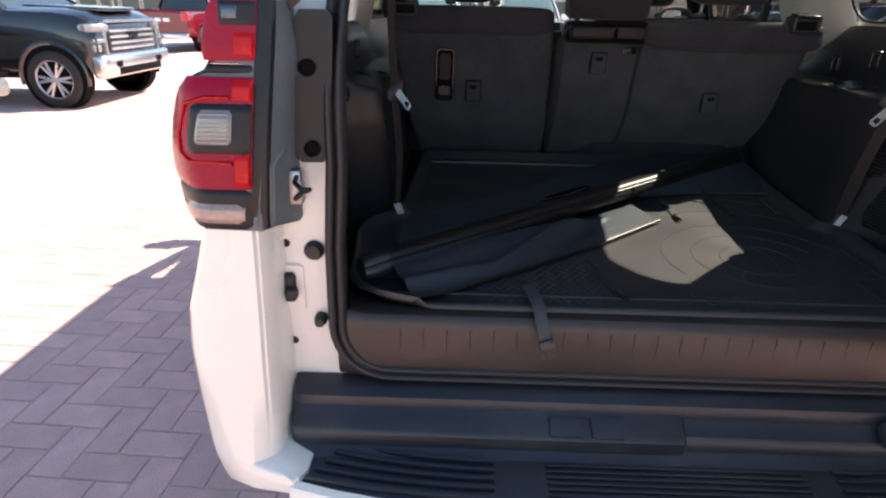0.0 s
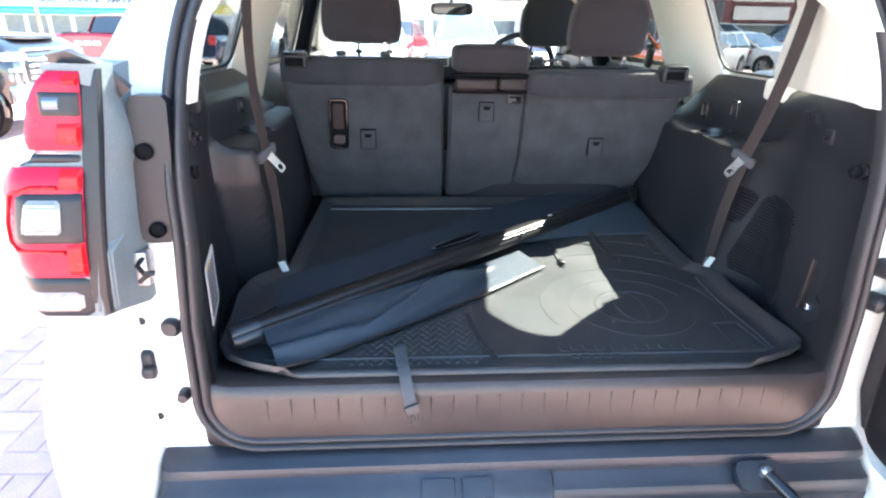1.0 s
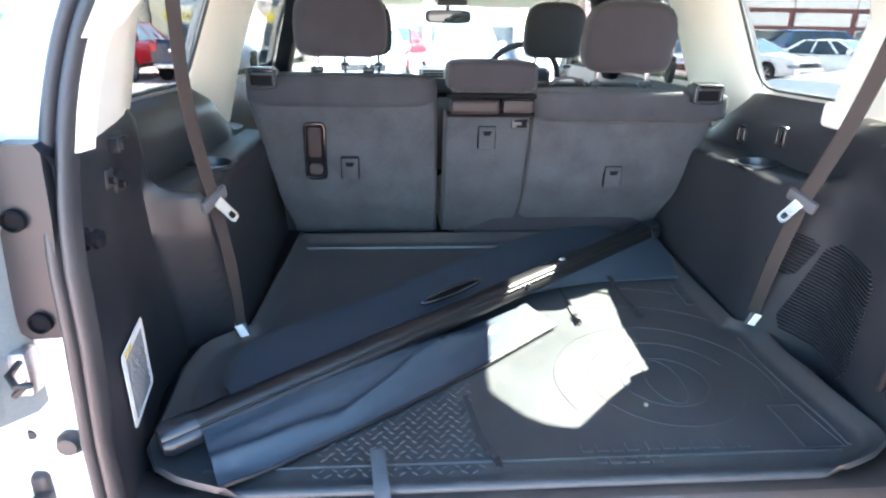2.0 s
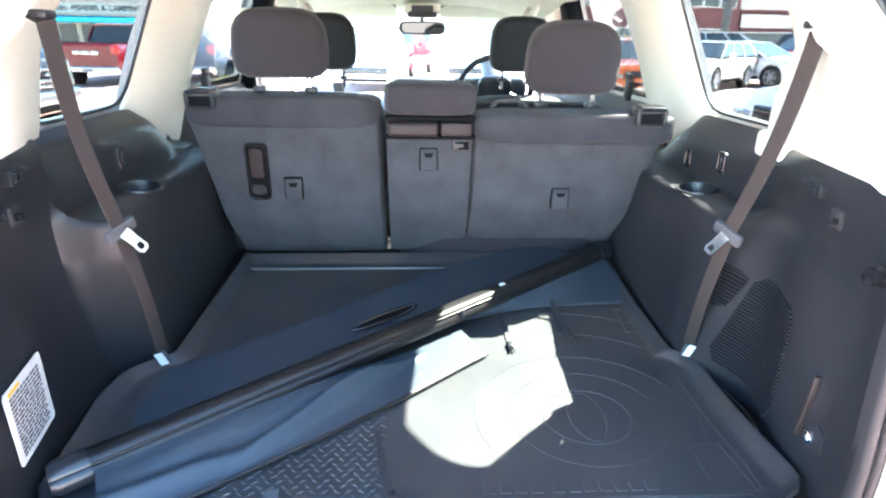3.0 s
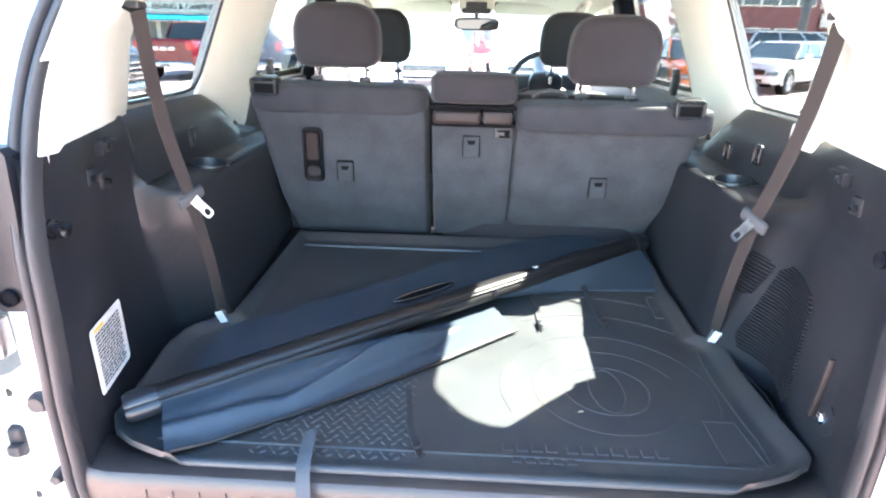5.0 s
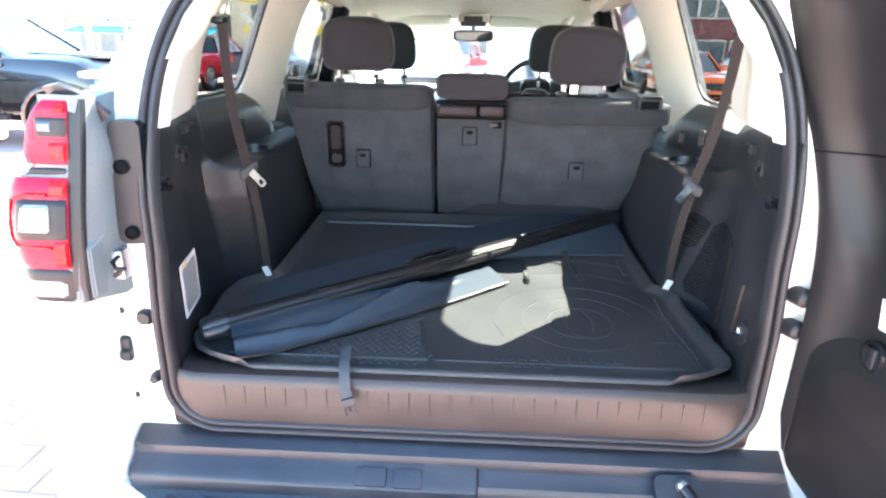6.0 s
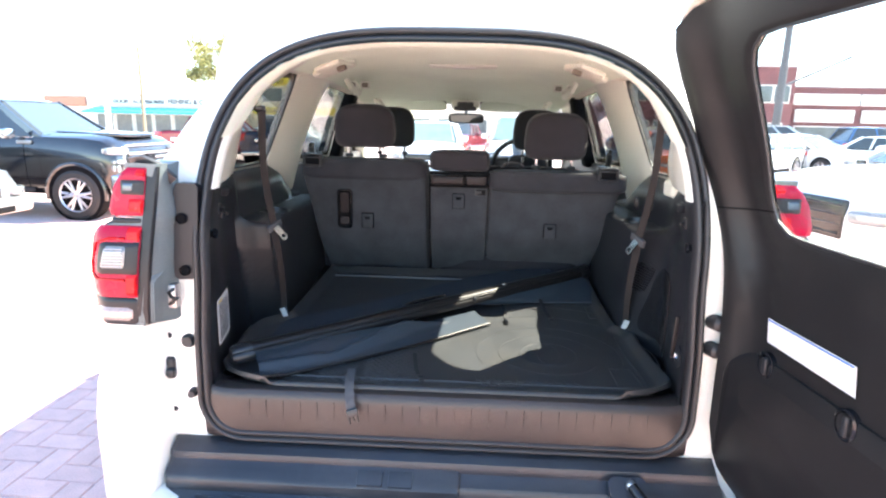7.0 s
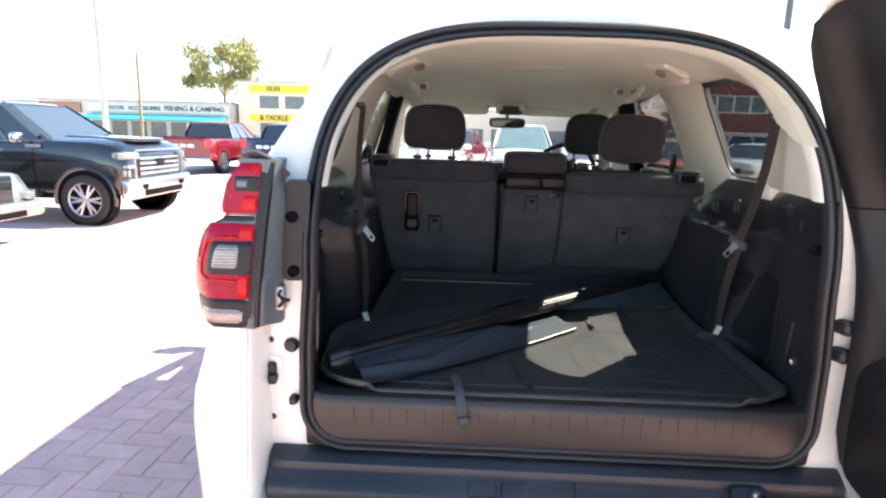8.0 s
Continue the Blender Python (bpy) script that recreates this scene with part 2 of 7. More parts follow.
LABEL = surface("label_paper", (0.60, 0.60, 0.58), 0.5, var=0.05, scale=40, fine=300, bump=0.0)
INK = surface("label_ink", (0.06, 0.06, 0.065), 0.5, var=0.1, bump=0.0)
BLUE_INK = surface("blue_ink", (0.03, 0.13, 0.42), 0.5, var=0.1, bump=0.0)
YELLOW_INK = surface("yellow_ink", (0.62, 0.42, 0.04), 0.5, var=0.1, bump=0.0)
RED_LENS = surface("red_lens", (0.27, 0.002, 0.026), 0.26, var=0.06, scale=20, fine=60, bump=0.0, coat=0.12, spec=0.20)
RED_DEEP = surface("deep_red_reflector", (0.44, 0.004, 0.008), 0.25, var=0.15, scale=60, fine=320, bump=0.2, dist=0.001, coat=0.12, spec=0.22)
DUSK_LENS = surface("smoked_lens", (0.05, 0.07, 0.10), 0.08, var=0.1, bump=0.0, coat=1.0)
CLEAR_LENS = surface("clear_reflector", (0.24, 0.245, 0.235), 0.2, 0.2, var=0.12, scale=40, fine=120, bump=0.08, dist=0.001, coat=0.4)
AMBER_LENS = surface("clear_turn_lens", (0.34, 0.27, 0.24), 0.2, 0.2, var=0.15, scale=60, fine=120, bump=0.05, dist=0.001, coat=0.4)
GLASS = clear("window_glass", (0.93, 0.96, 0.95))
TINTED = tinted("tinted_window_glass", (0.46, 0.46, 0.44))
TYRE = surface("tyre_rubber", (0.022, 0.022, 0.023), 0.75, var=0.2, scale=20, fine=300, bump=0.3)
ALLOY = surface("alloy", (0.60, 0.60, 0.62), 0.3, 0.9, var=0.08, scale=20, fine=200, bump=0.03)
PAVER = surface("mauve_brick_paver", (0.68, 0.43, 0.375), 0.9, var=0.14, scale=9, fine=140, bump=0.5, dist=0.003, objvar=0.08, island=0.08, dirt=(0.40, 0.30, 0.30), dirt_amount=0.4)


# ---- the white off-road wagon, seen from its open back ----
def y_seal(z):
    return -0.034 + 0.1615 * smooth(z, 1.12, 1.95)


def outline(off=0.0, n_low=6, n_up=28):
    """The back opening's edge as (x, z), from the bottom middle round by the right side to the top and back."""
    half = []
    w, zb, r = 0.663 + off, 0.660 - off, 0.115 + off * 0.6
    half += [(0.0, zb), (0.2, zb), (0.4, zb)]
    half += [(w - r + r * math.sin(a), zb + r - r * math.cos(a)) for a in (radians(90 * k / n_low) for k in range(n_low + 1))]
    half += [(w - 0.002, 0.95)]
    a, b, e = 0.650 + off, 0.652 + off, 3.4
    for k in range(n_up + 1):
        t = radians(90 * k / n_up)
        half.append((a * math.cos(t) ** (2 / e), 1.108 + b * math.sin(t) ** (2 / e)))
    return half + [(-x, z) for x, z in reversed(half[1:-1])]


XB = [(0.28, 0.86), (0.45, 0.915), (0.60, 0.937), (0.75, 0.945), (0.95, 0.935), (1.10, 0.905), (1.25, 0.855), (1.36, 0.805), (1.50, 0.765), (1.70, 0.695), (1.77, 0.63), (1.81, 0.52), (1.83, 0.0)]


def x_body(z, y=0.5):
    return table(z, XB) - 0.085 * (1 - smooth(y, -0.1, 0.5)) * smooth(z, 0.9, 1.3)


def roof_top(y):
    return table(y, [(0.24, 1.820), (0.30, 1.834), (0.5, 1.845), (1.6, 1.852), (2.1, 1.825), (2.38, 1.78), (2.46, 1.74)])


def roof_at(y, a, off=0.0):
    """A point of the roof's cross-section, a from 0 at the right gutter to pi at the left one."""
    top = roof_top(y)
    w, low = x_body(1.70, max(y, 0.24)) + off, min(1.70, top - 0.09)
    c, d = math.cos(a), abs(math.sin(a))
    return V(w * math.copysign(abs(c) ** 0.62, c), y, low + (top - low + off) * d ** 0.72)


suv = thing("suv", "white off-road wagon with its back door open, on brick paving", "car")


# back face round the opening
bm = bmesh.new()
base = outline(0.0)
outer = []
for x, z in base:
    s = 1 if x >= 0 else -1
    if z < 1.0:
        q = (x * 0.875 / 0.66, z if z > 0.80 else 0.80 - (0.80 - z) * 1.9)
    else:
        t = math.atan2((z - 1.0) / 0.76, abs(x) / 0.66)
        q = (s * 0.865 * abs(math.cos(t)) ** 0.87, 1.0 + 0.815 * abs(math.sin(t)) ** 0.87)
    outer.append(q)
rings = []
for f, dy in ((0.0, 0.012), (0.02, 0.012), (0.30, 0.010), (0.62, 0.012), (0.85, 0.04), (0.97, 0.09), (1.02, 0.20)):
    rings.append([V(x + (ox - x) * f, y_seal(z) + dy + (0.02 * f if z > 1.4 else 0), z + (oz - z) * f) for (x, z), (ox, oz) in zip(base, outer)])
rings = rings[:-1]
last = []
for x, z in outer:
    sg = 1 if x >= 0 else -1
    if z < 1.70:
        last.append(V(sg * x_body(z, 0.24) if z > 0.8 else x * 1.03, 0.24, z))
    else:
        a = math.pi / 2 * max(0.0, 1 - abs(x) / 0.508)
        last.append(roof_at(0.24, a if x >= 0 else math.pi - a))
rings.append(last)
rings.append([p + V(-0.004 if p.x > 0 else 0.004, 0.05, -0.004 * smooth(p.z, 1.70, 1.74)) for p in last])
grid(bm, rings, wrap_v=True)
grid(bm, [rings[0], [p + V(0, 0.06, 0) for p in rings[0]]], wrap_v=True)
part("tail_panel", bm, WHITE, suv)

# rubber seal: two ridges round the edge
bm = bmesh.new()
prof = []
for k in range(19):
    a = k / 18
    prof.append((0.0185 - 0.037 * a, 0.010 + 0.012 * abs(math.sin(math.pi * 2 * a)) ** 0.7))
prof += [(-0.0185, -0.008), (0.0185, -0.008)]
cen = outline(-0.018, 8, 40)
rows = []
for i, (x, z) in enumerate(cen):
    a, b = cen[i - 1], cen[(i + 1) % len(cen)]
    d = V(b[0] - a[0], 0, b[1] - a[1]).normalized()
    nrm = V(d.z, 0, -d.x)
    tilt = V(0, -1, 0)
    rows.append([V(x, y_seal(z), z) + nrm * u + tilt * v for u, v in prof])
grid(bm, rows, wrap_u=True, wrap_v=True)
part("door_seal", bm, RUBBER, suv, "black ribbed rubber seal round the opening", sharp=1.2)

# sides: window openings in (y, z)
WIN = [
    ((0.445, 1.355), (0.88, 1.355), (0.975, 1.706), (0.268, 1.700)),
    ((1.24, 1.34), (1.93, 1.33), (1.93, 1.69), (1.34, 1.70)),
    ((2.05, 1.33), (2.98, 1.30), (2.42, 1.665), (2.05, 1.69)),
]


def side_grid(a, b, c, d, nu, nv, s, inset=0.0):
    """A patch of the side between four (y, z) corners."""
    rows = []
    for i in range(nu + 1):
        r = []
        for j in range(nv + 1):
            u, v = i / nu, j / nv
            y = (1 - u) * ((1 - v) * a[0] + v * d[0]) + u * ((1 - v) * b[0] + v * c[0])
            z = (1 - u) * ((1 - v) * a[1] + v * d[1]) + u * ((1 - v) * b[1] + v * c[1])
            r.append(V(s * (x_body(z, y) - inset), y, z))
        rows.append(r)
    return rows


Y0, Y1 = 0.234, 3.16
for s in (-1, 1):
    bm = bmesh.new()
    th = V(-s * 0.018, 0, 0)
    # panel below the windows, over the wheel arches
    for ya, yb in ((Y0, 0.40), (1.22, 3.22)):
        shell(bm, side_grid((ya, 0.36), (yb, 0.36), (yb, 1.355), (ya, 1.355), 8, 14, s), th)
    shell(bm, side_grid((0.40, 0.80), (1.22, 0.80), (1.22, 1.355), (0.40, 1.355), 10, 8, s), th)
    # pillars and the rail over the windows
    w0, w1, w2 = WIN
    shell(bm, side_grid((Y0, 1.355), w0[0], (0.265, 1.625), (Y0, 1.625), 3, 8, s), th)
    shell(bm, side_grid((Y0, 1.625), (0.265, 1.625), (0.30, 1.702), (Y0, 1.702), 3, 4, s), th)
    shell(bm, side_grid((0.235, 1.625), (0.262, 1.660), (0.33, 1.706), (0.195, 1.706), 4, 4, s), th)
    shell(bm, side_grid(w0[1], w1[0], w1[3], w0[2], 3, 10, s), th)
    shell(bm, side_grid(w1[1], w2[0], w2[3], w1[2], 2, 10, s), th)
    shell(bm, side_grid((Y0 + 0.04, 1.705), (2.40, 1.69), (2.38, 1.73), (Y0 + 0.04, 1.725), 14, 3, s), th)
    part("side_panel", bm, WHITE, suv)
    for w in WIN:
        bm = bmesh.new()
        shell(bm, side_grid(*w, 6, 6, s, 0.028), V(-s * 0.004, 0, 0))
        part("side_window", bm, TINTED, suv, "tinted side window glass").visible_shadow = False
    # black rubber line round the quarter window
    bm = bmesh.new()
    w = ((0.445, 1.355), (0.851, 1.355), (0.946, 1.706), (0.268, 1.700))
    edge = []
    for k in range(4):
        a, b, c = V(*w[k - 1]), V(*w[k]), V(*w[(k + 1) % 4])
        da, dc = (a - b).normalized(), (c - b).normalized()
        r = 0.075
        for t in (0, 0.25, 0.5, 0.75, 1):
            p = (b + da * r) * (1 - t) ** 2 + b * 2 * t * (1 - t) + (b + dc * r) * t * t
            edge.append(V(s * (x_body(p.y, p.x) - 0.036), p.x, p.y))
    sweep(bm, edge, 0.0042, closed=True)
    part("window_rubber", bm, RUBBER, suv)

# roof and rails
bm = bmesh.new()
rows = []
for y in (0.238, 0.30, 0.5, 1.0, 1.6, 2.1, 2.38, 2.46):
    rows.append([roof_at(y, math.pi * k / 32, 0.002) for k in range(33)])
shell(bm, rows, V(0, 0, -0.012))
part("roof", bm, WHITE, suv)
for s in (-1, 1):
    bm = bmesh.new()
    pts = [V(s * 0.505, 0.36, 1.766), V(s * 0.505, 0.44, 1.780), V(s * 0.505, 0.56, 1.786), V(s * 0.505, 1.2, 1.790), V(s * 0.505, 1.9, 1.782), V(s * 0.505, 2.02, 1.755)]
    sweep(bm, pts, [(0.016, -0.040), (0.016, 0.008), (0.008, 0.014), (-0.008, 0.014), (-0.016, 0.008), (-0.016, -0.040)], up=(0, 0, 1))
    rail = part("roof_rail", bm, ALLOY, suv, "silver roof rail")
    bm = bmesh.new()
    pillow(bm, (s * 0.512, 0.345, 1.768), (0.040, 0.075, 0.024), 3, 6)
    part("rail_foot", bm, RUBBER, rail, "dark rail foot")

# front half: bonnet, wings, windscreen, underside
bm = bmesh.new()
prof = [(3.16, 1.16), (3.4, 1.15), (3.9, 1.10), (4.2, 1.04), (4.36, 0.95), (4.42, 0.75), (4.43, 0.45), (4.35, 0.33)]
rows = []
for y, z in prof:
    w = table(y, [(3.16, 0.90), (3.9, 0.88), (4.2, 0.84), (4.36, 0.78), (4.43, 0.74)])
    rows.append([V(x, y - 0.14 * abs(x / w) ** 3 * smooth(y, 3.9, 4.4), z - 0.04 * abs(x / w) ** 4) for x in steps(-w, w, 16)])
shell(bm, rows, V(0, 0, -0.02))
for s in (-1, 1):
    shell(bm, [[V(s * (0.90 + 0.03 * math.sin(3.14 * i / 8) - 0.1 * smooth(y, 3.9, 4.4)), y, z0 + (1.10 - 0.1 * smooth(y, 3.9, 4.4) - z0) * i / 8) for i in range(9)] for y, z0 in ((3.2, 0.36), (3.26, 0.78), (3.7, 0.84), (4.06, 0.74), (4.12, 0.4), (4.34, 0.4))], V(-s * 0.02, 0, 0))
part("bonnet", bm, WHITE, suv)
bm = bmesh.new()
shell(bm, [[V(x, 3.10 - 0.70 * k / 8 - 0.10 * abs(x / 0.7) ** 2, 1.17 + 0.56 * k / 8 - 0.01 * abs(x / 0.7) ** 2) for x in steps(-0.74 + 0.013 * k, 0.74 - 0.013 * k, 12)] for k in range(9)], V(0, 0.004, 0.003))
pane = part("windscreen", bm, GLASS, suv, "clear windscreen")
pane.visible_shadow = False
for s in (-1, 1):
    bm = bmesh.new()
    sweep(bm, [V(s * 0.80, 3.06, 1.17), V(s * 0.735, 2.66, 1.47), V(s * 0.66, 2.33, 1.72)], [(0.035, -0.03), (0.035, 0.03), (-0.035, 0.03), (-0.035, -0.03)], up=(0, 0, 1))
    part("front_pillar", bm, WHITE, suv)
    bm = bmesh.new()
    rbox(bm, (s * 1.03, 2.72, 1.27), (0.19, 0.10, 0.22), 0.04, 3)
    rbox(bm, (s * 0.90, 2.74, 1.21), (0.14, 0.05, 0.05), 0.015)
    part("door_mirror", bm, GLOSS, suv)
bm = bmesh.new()
rbox(bm, (0, 2.05, 0.47), (1.66, 4.2, 0.10), 0.02)
rbox(bm, (0, 0.32, 0.66), (1.16, 0.56, 0.24), 0.02)
part("underbody", bm, DARK, suv)


def wheel_parts(parent, c, r=0.38, w=0.26, face=1, rim=1.0):
    """A tyre and a spoked rim under parent; face: which way along x the outside looks."""
    c = Vector(c)
    ax = V(face, 0, 0)
    bm = bmesh.new()
    lathe(bm, c, ax, [(r * 0.62 * rim, -w / 2), (r * 0.88, -w / 2), (r * 0.98, -w * 0.38), (r, -w * 0.2), (r, w * 0.2), (r * 0.98, w * 0.38), (r * 0.88, w / 2), (r * 0.68 * rim, w / 2), (r * 0.66 * rim, w * 0.3)], 36, False)
    tyre = part("tyre", bm, TYRE, parent)
    r = r * rim
    # dish behind the spokes, near-black as the shade inside the rim
    bm = bmesh.new()
    lathe(bm, c, ax, [(r * 0.585, w * 0.30), (r * 0.57, -w * 0.38), (r * 0.2, -w * 0.30), (0.01, -w * 0.30)], 32, False)
    part("rim_well", bm, DARK, parent)
    bm = bmesh.new()
    lathe(bm, c, ax, [(r * 0.60, -w * 0.2), (r * 0.69, w * 0.40), (r * 0.69, w * 0.46), (r * 0.665, w * 0.48), (r * 0.63, w * 0.42), (r * 0.61, w * 0.28), (r * 0.59, -w * 0.2)], 32, False)
    for k in range(6):
        for d in (-0.17, 0.17):
            a = 2 * math.pi * k / 6 + d
            q = c + V(face * w * 0.34, 0, 0)
            e = c + V(face * w * 0.42, math.cos(a) * r * 0.62, math.sin(a) * r * 0.62)
            q = q + (V(0, math.cos(a - d * 0.4), math.sin(a - d * 0.4))) * r * 0.1
            cyl(bm, q, e, r * 0.062, r * 0.045, 8)
    lathe(bm, c, ax, [(r * 0.17, w * 0.1), (r * 0.17, w * 0.36), (r * 0.13, w * 0.42), (0.01, w * 0.42)], 16)
    part("rim", bm, ALLOY, parent)
    return tyre


for s in (-1, 1):
    for y in (0.81, 3.66):
        wheel_parts(suv, (s * 0.80, y, 0.38), face=s)

# corner pieces of the bumper
for s in (-1, 1):
    bm = bmesh.new()
    rows = []
    foot = (0.508, 0.508, 0.508, 0.508, 0.506, 0.500, 0.488, 0.465, 0.415, 0.34)
    for z in (0.34, 0.38, 0.42, 0.46, 0.49, 0.51, 0.53, 0.544, 0.552, 0.560, 0.58, 0.62, 0.68, 0.75, 0.82, 0.90, 0.97, 1.01):
        row = []
        for j in range(10):
            q = max(z, foot[j])
            yi = table(q, [(0.50, -0.205), (0.53, -0.214), (0.544, -0.212), (0.552, -0.195), (0.560, -0.172), (0.58, -0.163), (0.65, -0.150), (0.75, -0.142), (0.85, -0.130), (1.01, -0.115)])
            yo = table(q, [(0.46, -0.190), (0.50, -0.196), (0.54, -0.192), (0.58, -0.180), (0.65, -0.160), (0.75, -0.144), (0.85, -0.130), (1.01, -0.115)])
            xo = table(q, [(0.34, 0.80), (0.41, 0.850), (0.475, 0.885), (0.55, 0.912), (0.66, 0.936), (0.75, 0.944), (0.82, 0.940), (0.90, 0.918), (0.97, 0.900), (1.01, 0.892)])
            xi = 0.752 - 0.060 * (1 - smooth(q, 0.542, 0.562))
            x, y = ((xi - 0.002, -0.03), (xi, -0.052), (xi + 0.004, yi + 0.022), (xi + 0.016, yi), (0.790, yo + 0.001), (xo - 0.085, yo + 0.014), (xo - 0.035, yo + 0.040), (xo - 0.010, yo + 0.078), (xo, yo + 0.14), (xo, 0.33))[j]
            row.append(V(s * x, y, q))
        rows.append(row)
    shell(bm, rows, lambda i, j, p, s=s: V(-s * 0.008, 0.008, 0))
    part("bumper_corner", bm, WHITE, suv, "white painted bumper corner")

# black step bumper
bm = bmesh.new()
BP = [(-0.020, 0.658), (-0.048, 0.655), (-0.062, 0.648), (-0.078, 0.640), (-0.083, 0.626), (-0.080, 0.612), (-0.092, 0.600), (-0.110, 0.592), (-0.117, 0.580), (-0.116, 0.560), (-0.124, 0.553)]
sect = BP + [(-0.20, 0.50), (-0.10, 0.50), (-0.03, 0.58)]
loft(bm, [[V(x, y + dy, z) for y, z in sect] for x, dy in [(-0.742, 0.03), (-0.735, 0.008)] + [(x, 0) for x in steps(-0.72, 0.72, 12)] + [(0.735, 0.008), (0.742, 0.03)]])
part("bumper_top_step", bm, BUMPER, suv, "black plastic ledge under the opening")
bm = bmesh.new()
pad = [(-0.120, 0.549), (-0.135, 0.543), (-0.25, 0.534), (-0.262, 0.526), (-0.262, 0.49), (-0.20, 0.47), (-0.10, 0.47)]
loft(bm, [[V(x, y + 0.05 * abs(x / 0.71) ** 4, z) for y, z in pad] for x in steps(-0.712, 0.712, 16)])
for s in (-1, 1):
    for k in range(5):
        y = -0.148 - 0.021 * k
        w = 0.30 + 0.015 * k
        pts = [V(s * (0.33 + w * t), y + 0.035 * t * t, 0.552 - (abs(y) - 0.135) * 0.079) for t in steps(0, 1, 10)]
        sweep(bm, pts, [(0.004, -0.006), (0.004, 0.0), (0.001, 0.0018), (-0.003, 0.0), (-0.004, -0.006)], up=(0, 0, 1))
for k in range(7):
    y = -0.152 - 0.014 * k
    rbox(bm, (0.02, y, 0.5465 - (abs(y) - 0.135) * 0.079), (0.50, 0.005, 0.008), 0.0015, 1)
part("bumper_tread", bm, BUMPER, suv, "ribbed black tread of the rear bumper")
bm = bmesh.new()
lip = [(-0.258, 0.5385), (-0.272, 0.533), (-0.280, 0.516), (-0.276, 0.498), (-0.24, 0.488), (-0.20, 0.488)]
loft(bm, [[V(x, y + 0.055 * abs(x / 0.71) ** 4, z) for y, z in lip] for x in steps(-0.715, 0.715, 16)])
part("bumper_lip", bm, WHITE, suv, "white painted lip of the bumper")
bm = bmesh.new()
slab = [(-0.082, 0.622), (-0.097, 0.608), (-0.116, 0.599), (-0.125, 0.584), (-0.123, 0.556), (-0.10, 0.556), (-0.08, 0.60)]
loft(bm, [[V(x, y + dy, z) for y, z in slab] for x, dy in ((-0.736, 0.012), (-0.728, 0.002), (-0.72, 0), (0.046, 0), (0.051, 0.004), (0.054, 0.012))])
part("bumper_slab", bm, BUMPER, suv, "raised left half of the bumper ledge")
bm = bmesh.new()
rbox(bm, (-0.185, -0.108, 0.604), (0.068, 0.040, 0.012), 0.003, 2, Euler((0.60, 0, 0)).to_matrix())
part("hatch_cover", bm, BUMPER, suv, "small square cover in the bumper ledge")
bm = bmesh.new()
rbox(bm, (-0.104, -0.1075, 0.6035), (0.064, 0.042, 0.010), 0.003, 2, Euler((0.60, 0, 0)).to_matrix())
part("release_cover", bm, BUMPER, suv)


# ---- inside of the wagon ----
def w_at(z, off=0.0):
    """Half the opening's width at height z."""
    a, b, e = 0.650 + off, 0.652 + off, 3.4
    t = max(0.0, (z - 1.108) / b)
    return a * max(0.0, 1 - t ** e) ** (1 / e)


def z_at(x, off=0.0):
    a, b, e = 0.650 + off, 0.652 + off, 3.4
    return 1.108 + b * max(0.0, 1 - abs(x / a) ** e) ** (1 / e)


def z_floor(y):
    return 0.815 + 0.088 * max(0, y) ** 2


# loading sill
bm = bmesh.new()
SILL = [(0.06, 0.79), (0.04, 0.803), (-0.005, 0.813), (-0.030, 0.814), (-0.041, 0.811), (-0.048, 0.802), (-0.051, 0.786), (-0.052, 0.760), (-0.051, 0.700), (-0.048, 0.678), (-0.038, 0.664), (-0.02, 0.655), (0.02, 0.64)]
rows = []
for x in [-0.648, -0.638, -0.62, -0.59] + steps(-0.54, 0.54, 12) + [0.59, 0.62, 0.638, 0.648]:
    e = smooth(abs(x), 0.60, 0.648)
    rows.append([V(x, y + 0.008 * e, z + 0.010 * e * smooth(z, 0.66, 0.8)) for y, z in SILL])
grid(bm, rows)
sill = part("loading_sill", bm, SCUFF, suv, "brownish black plastic sill plate with a row of ribs")
for k in range(24):
    bm = bmesh.new()
    rbox(bm, (-0.52 + k * 0.046, -0.0495, 0.762), (0.0025, 0.0066, 0.050), 0.001, 1, Euler((0.03, 0, 0)).to_matrix())
    part("sill_rib", bm, SCUFF, sill)

# cargo floor under the mat, and the well before the seats
bm = bmesh.new()
grid(bm, [[V(x, y, z_floor(y) - 0.014) for x in (-0.72, 0, 0.72)] for y in steps(0.0, 1.02, 10)])
grid(bm, [[V(x, y, z) for x in (-0.74, 0, 0.74)] for y, z in ((1.02, 0.88), (1.05, 0.60), (2.9, 0.60), (3.05, 1.0))])
part("cabin_floor", bm, DARK, suv)

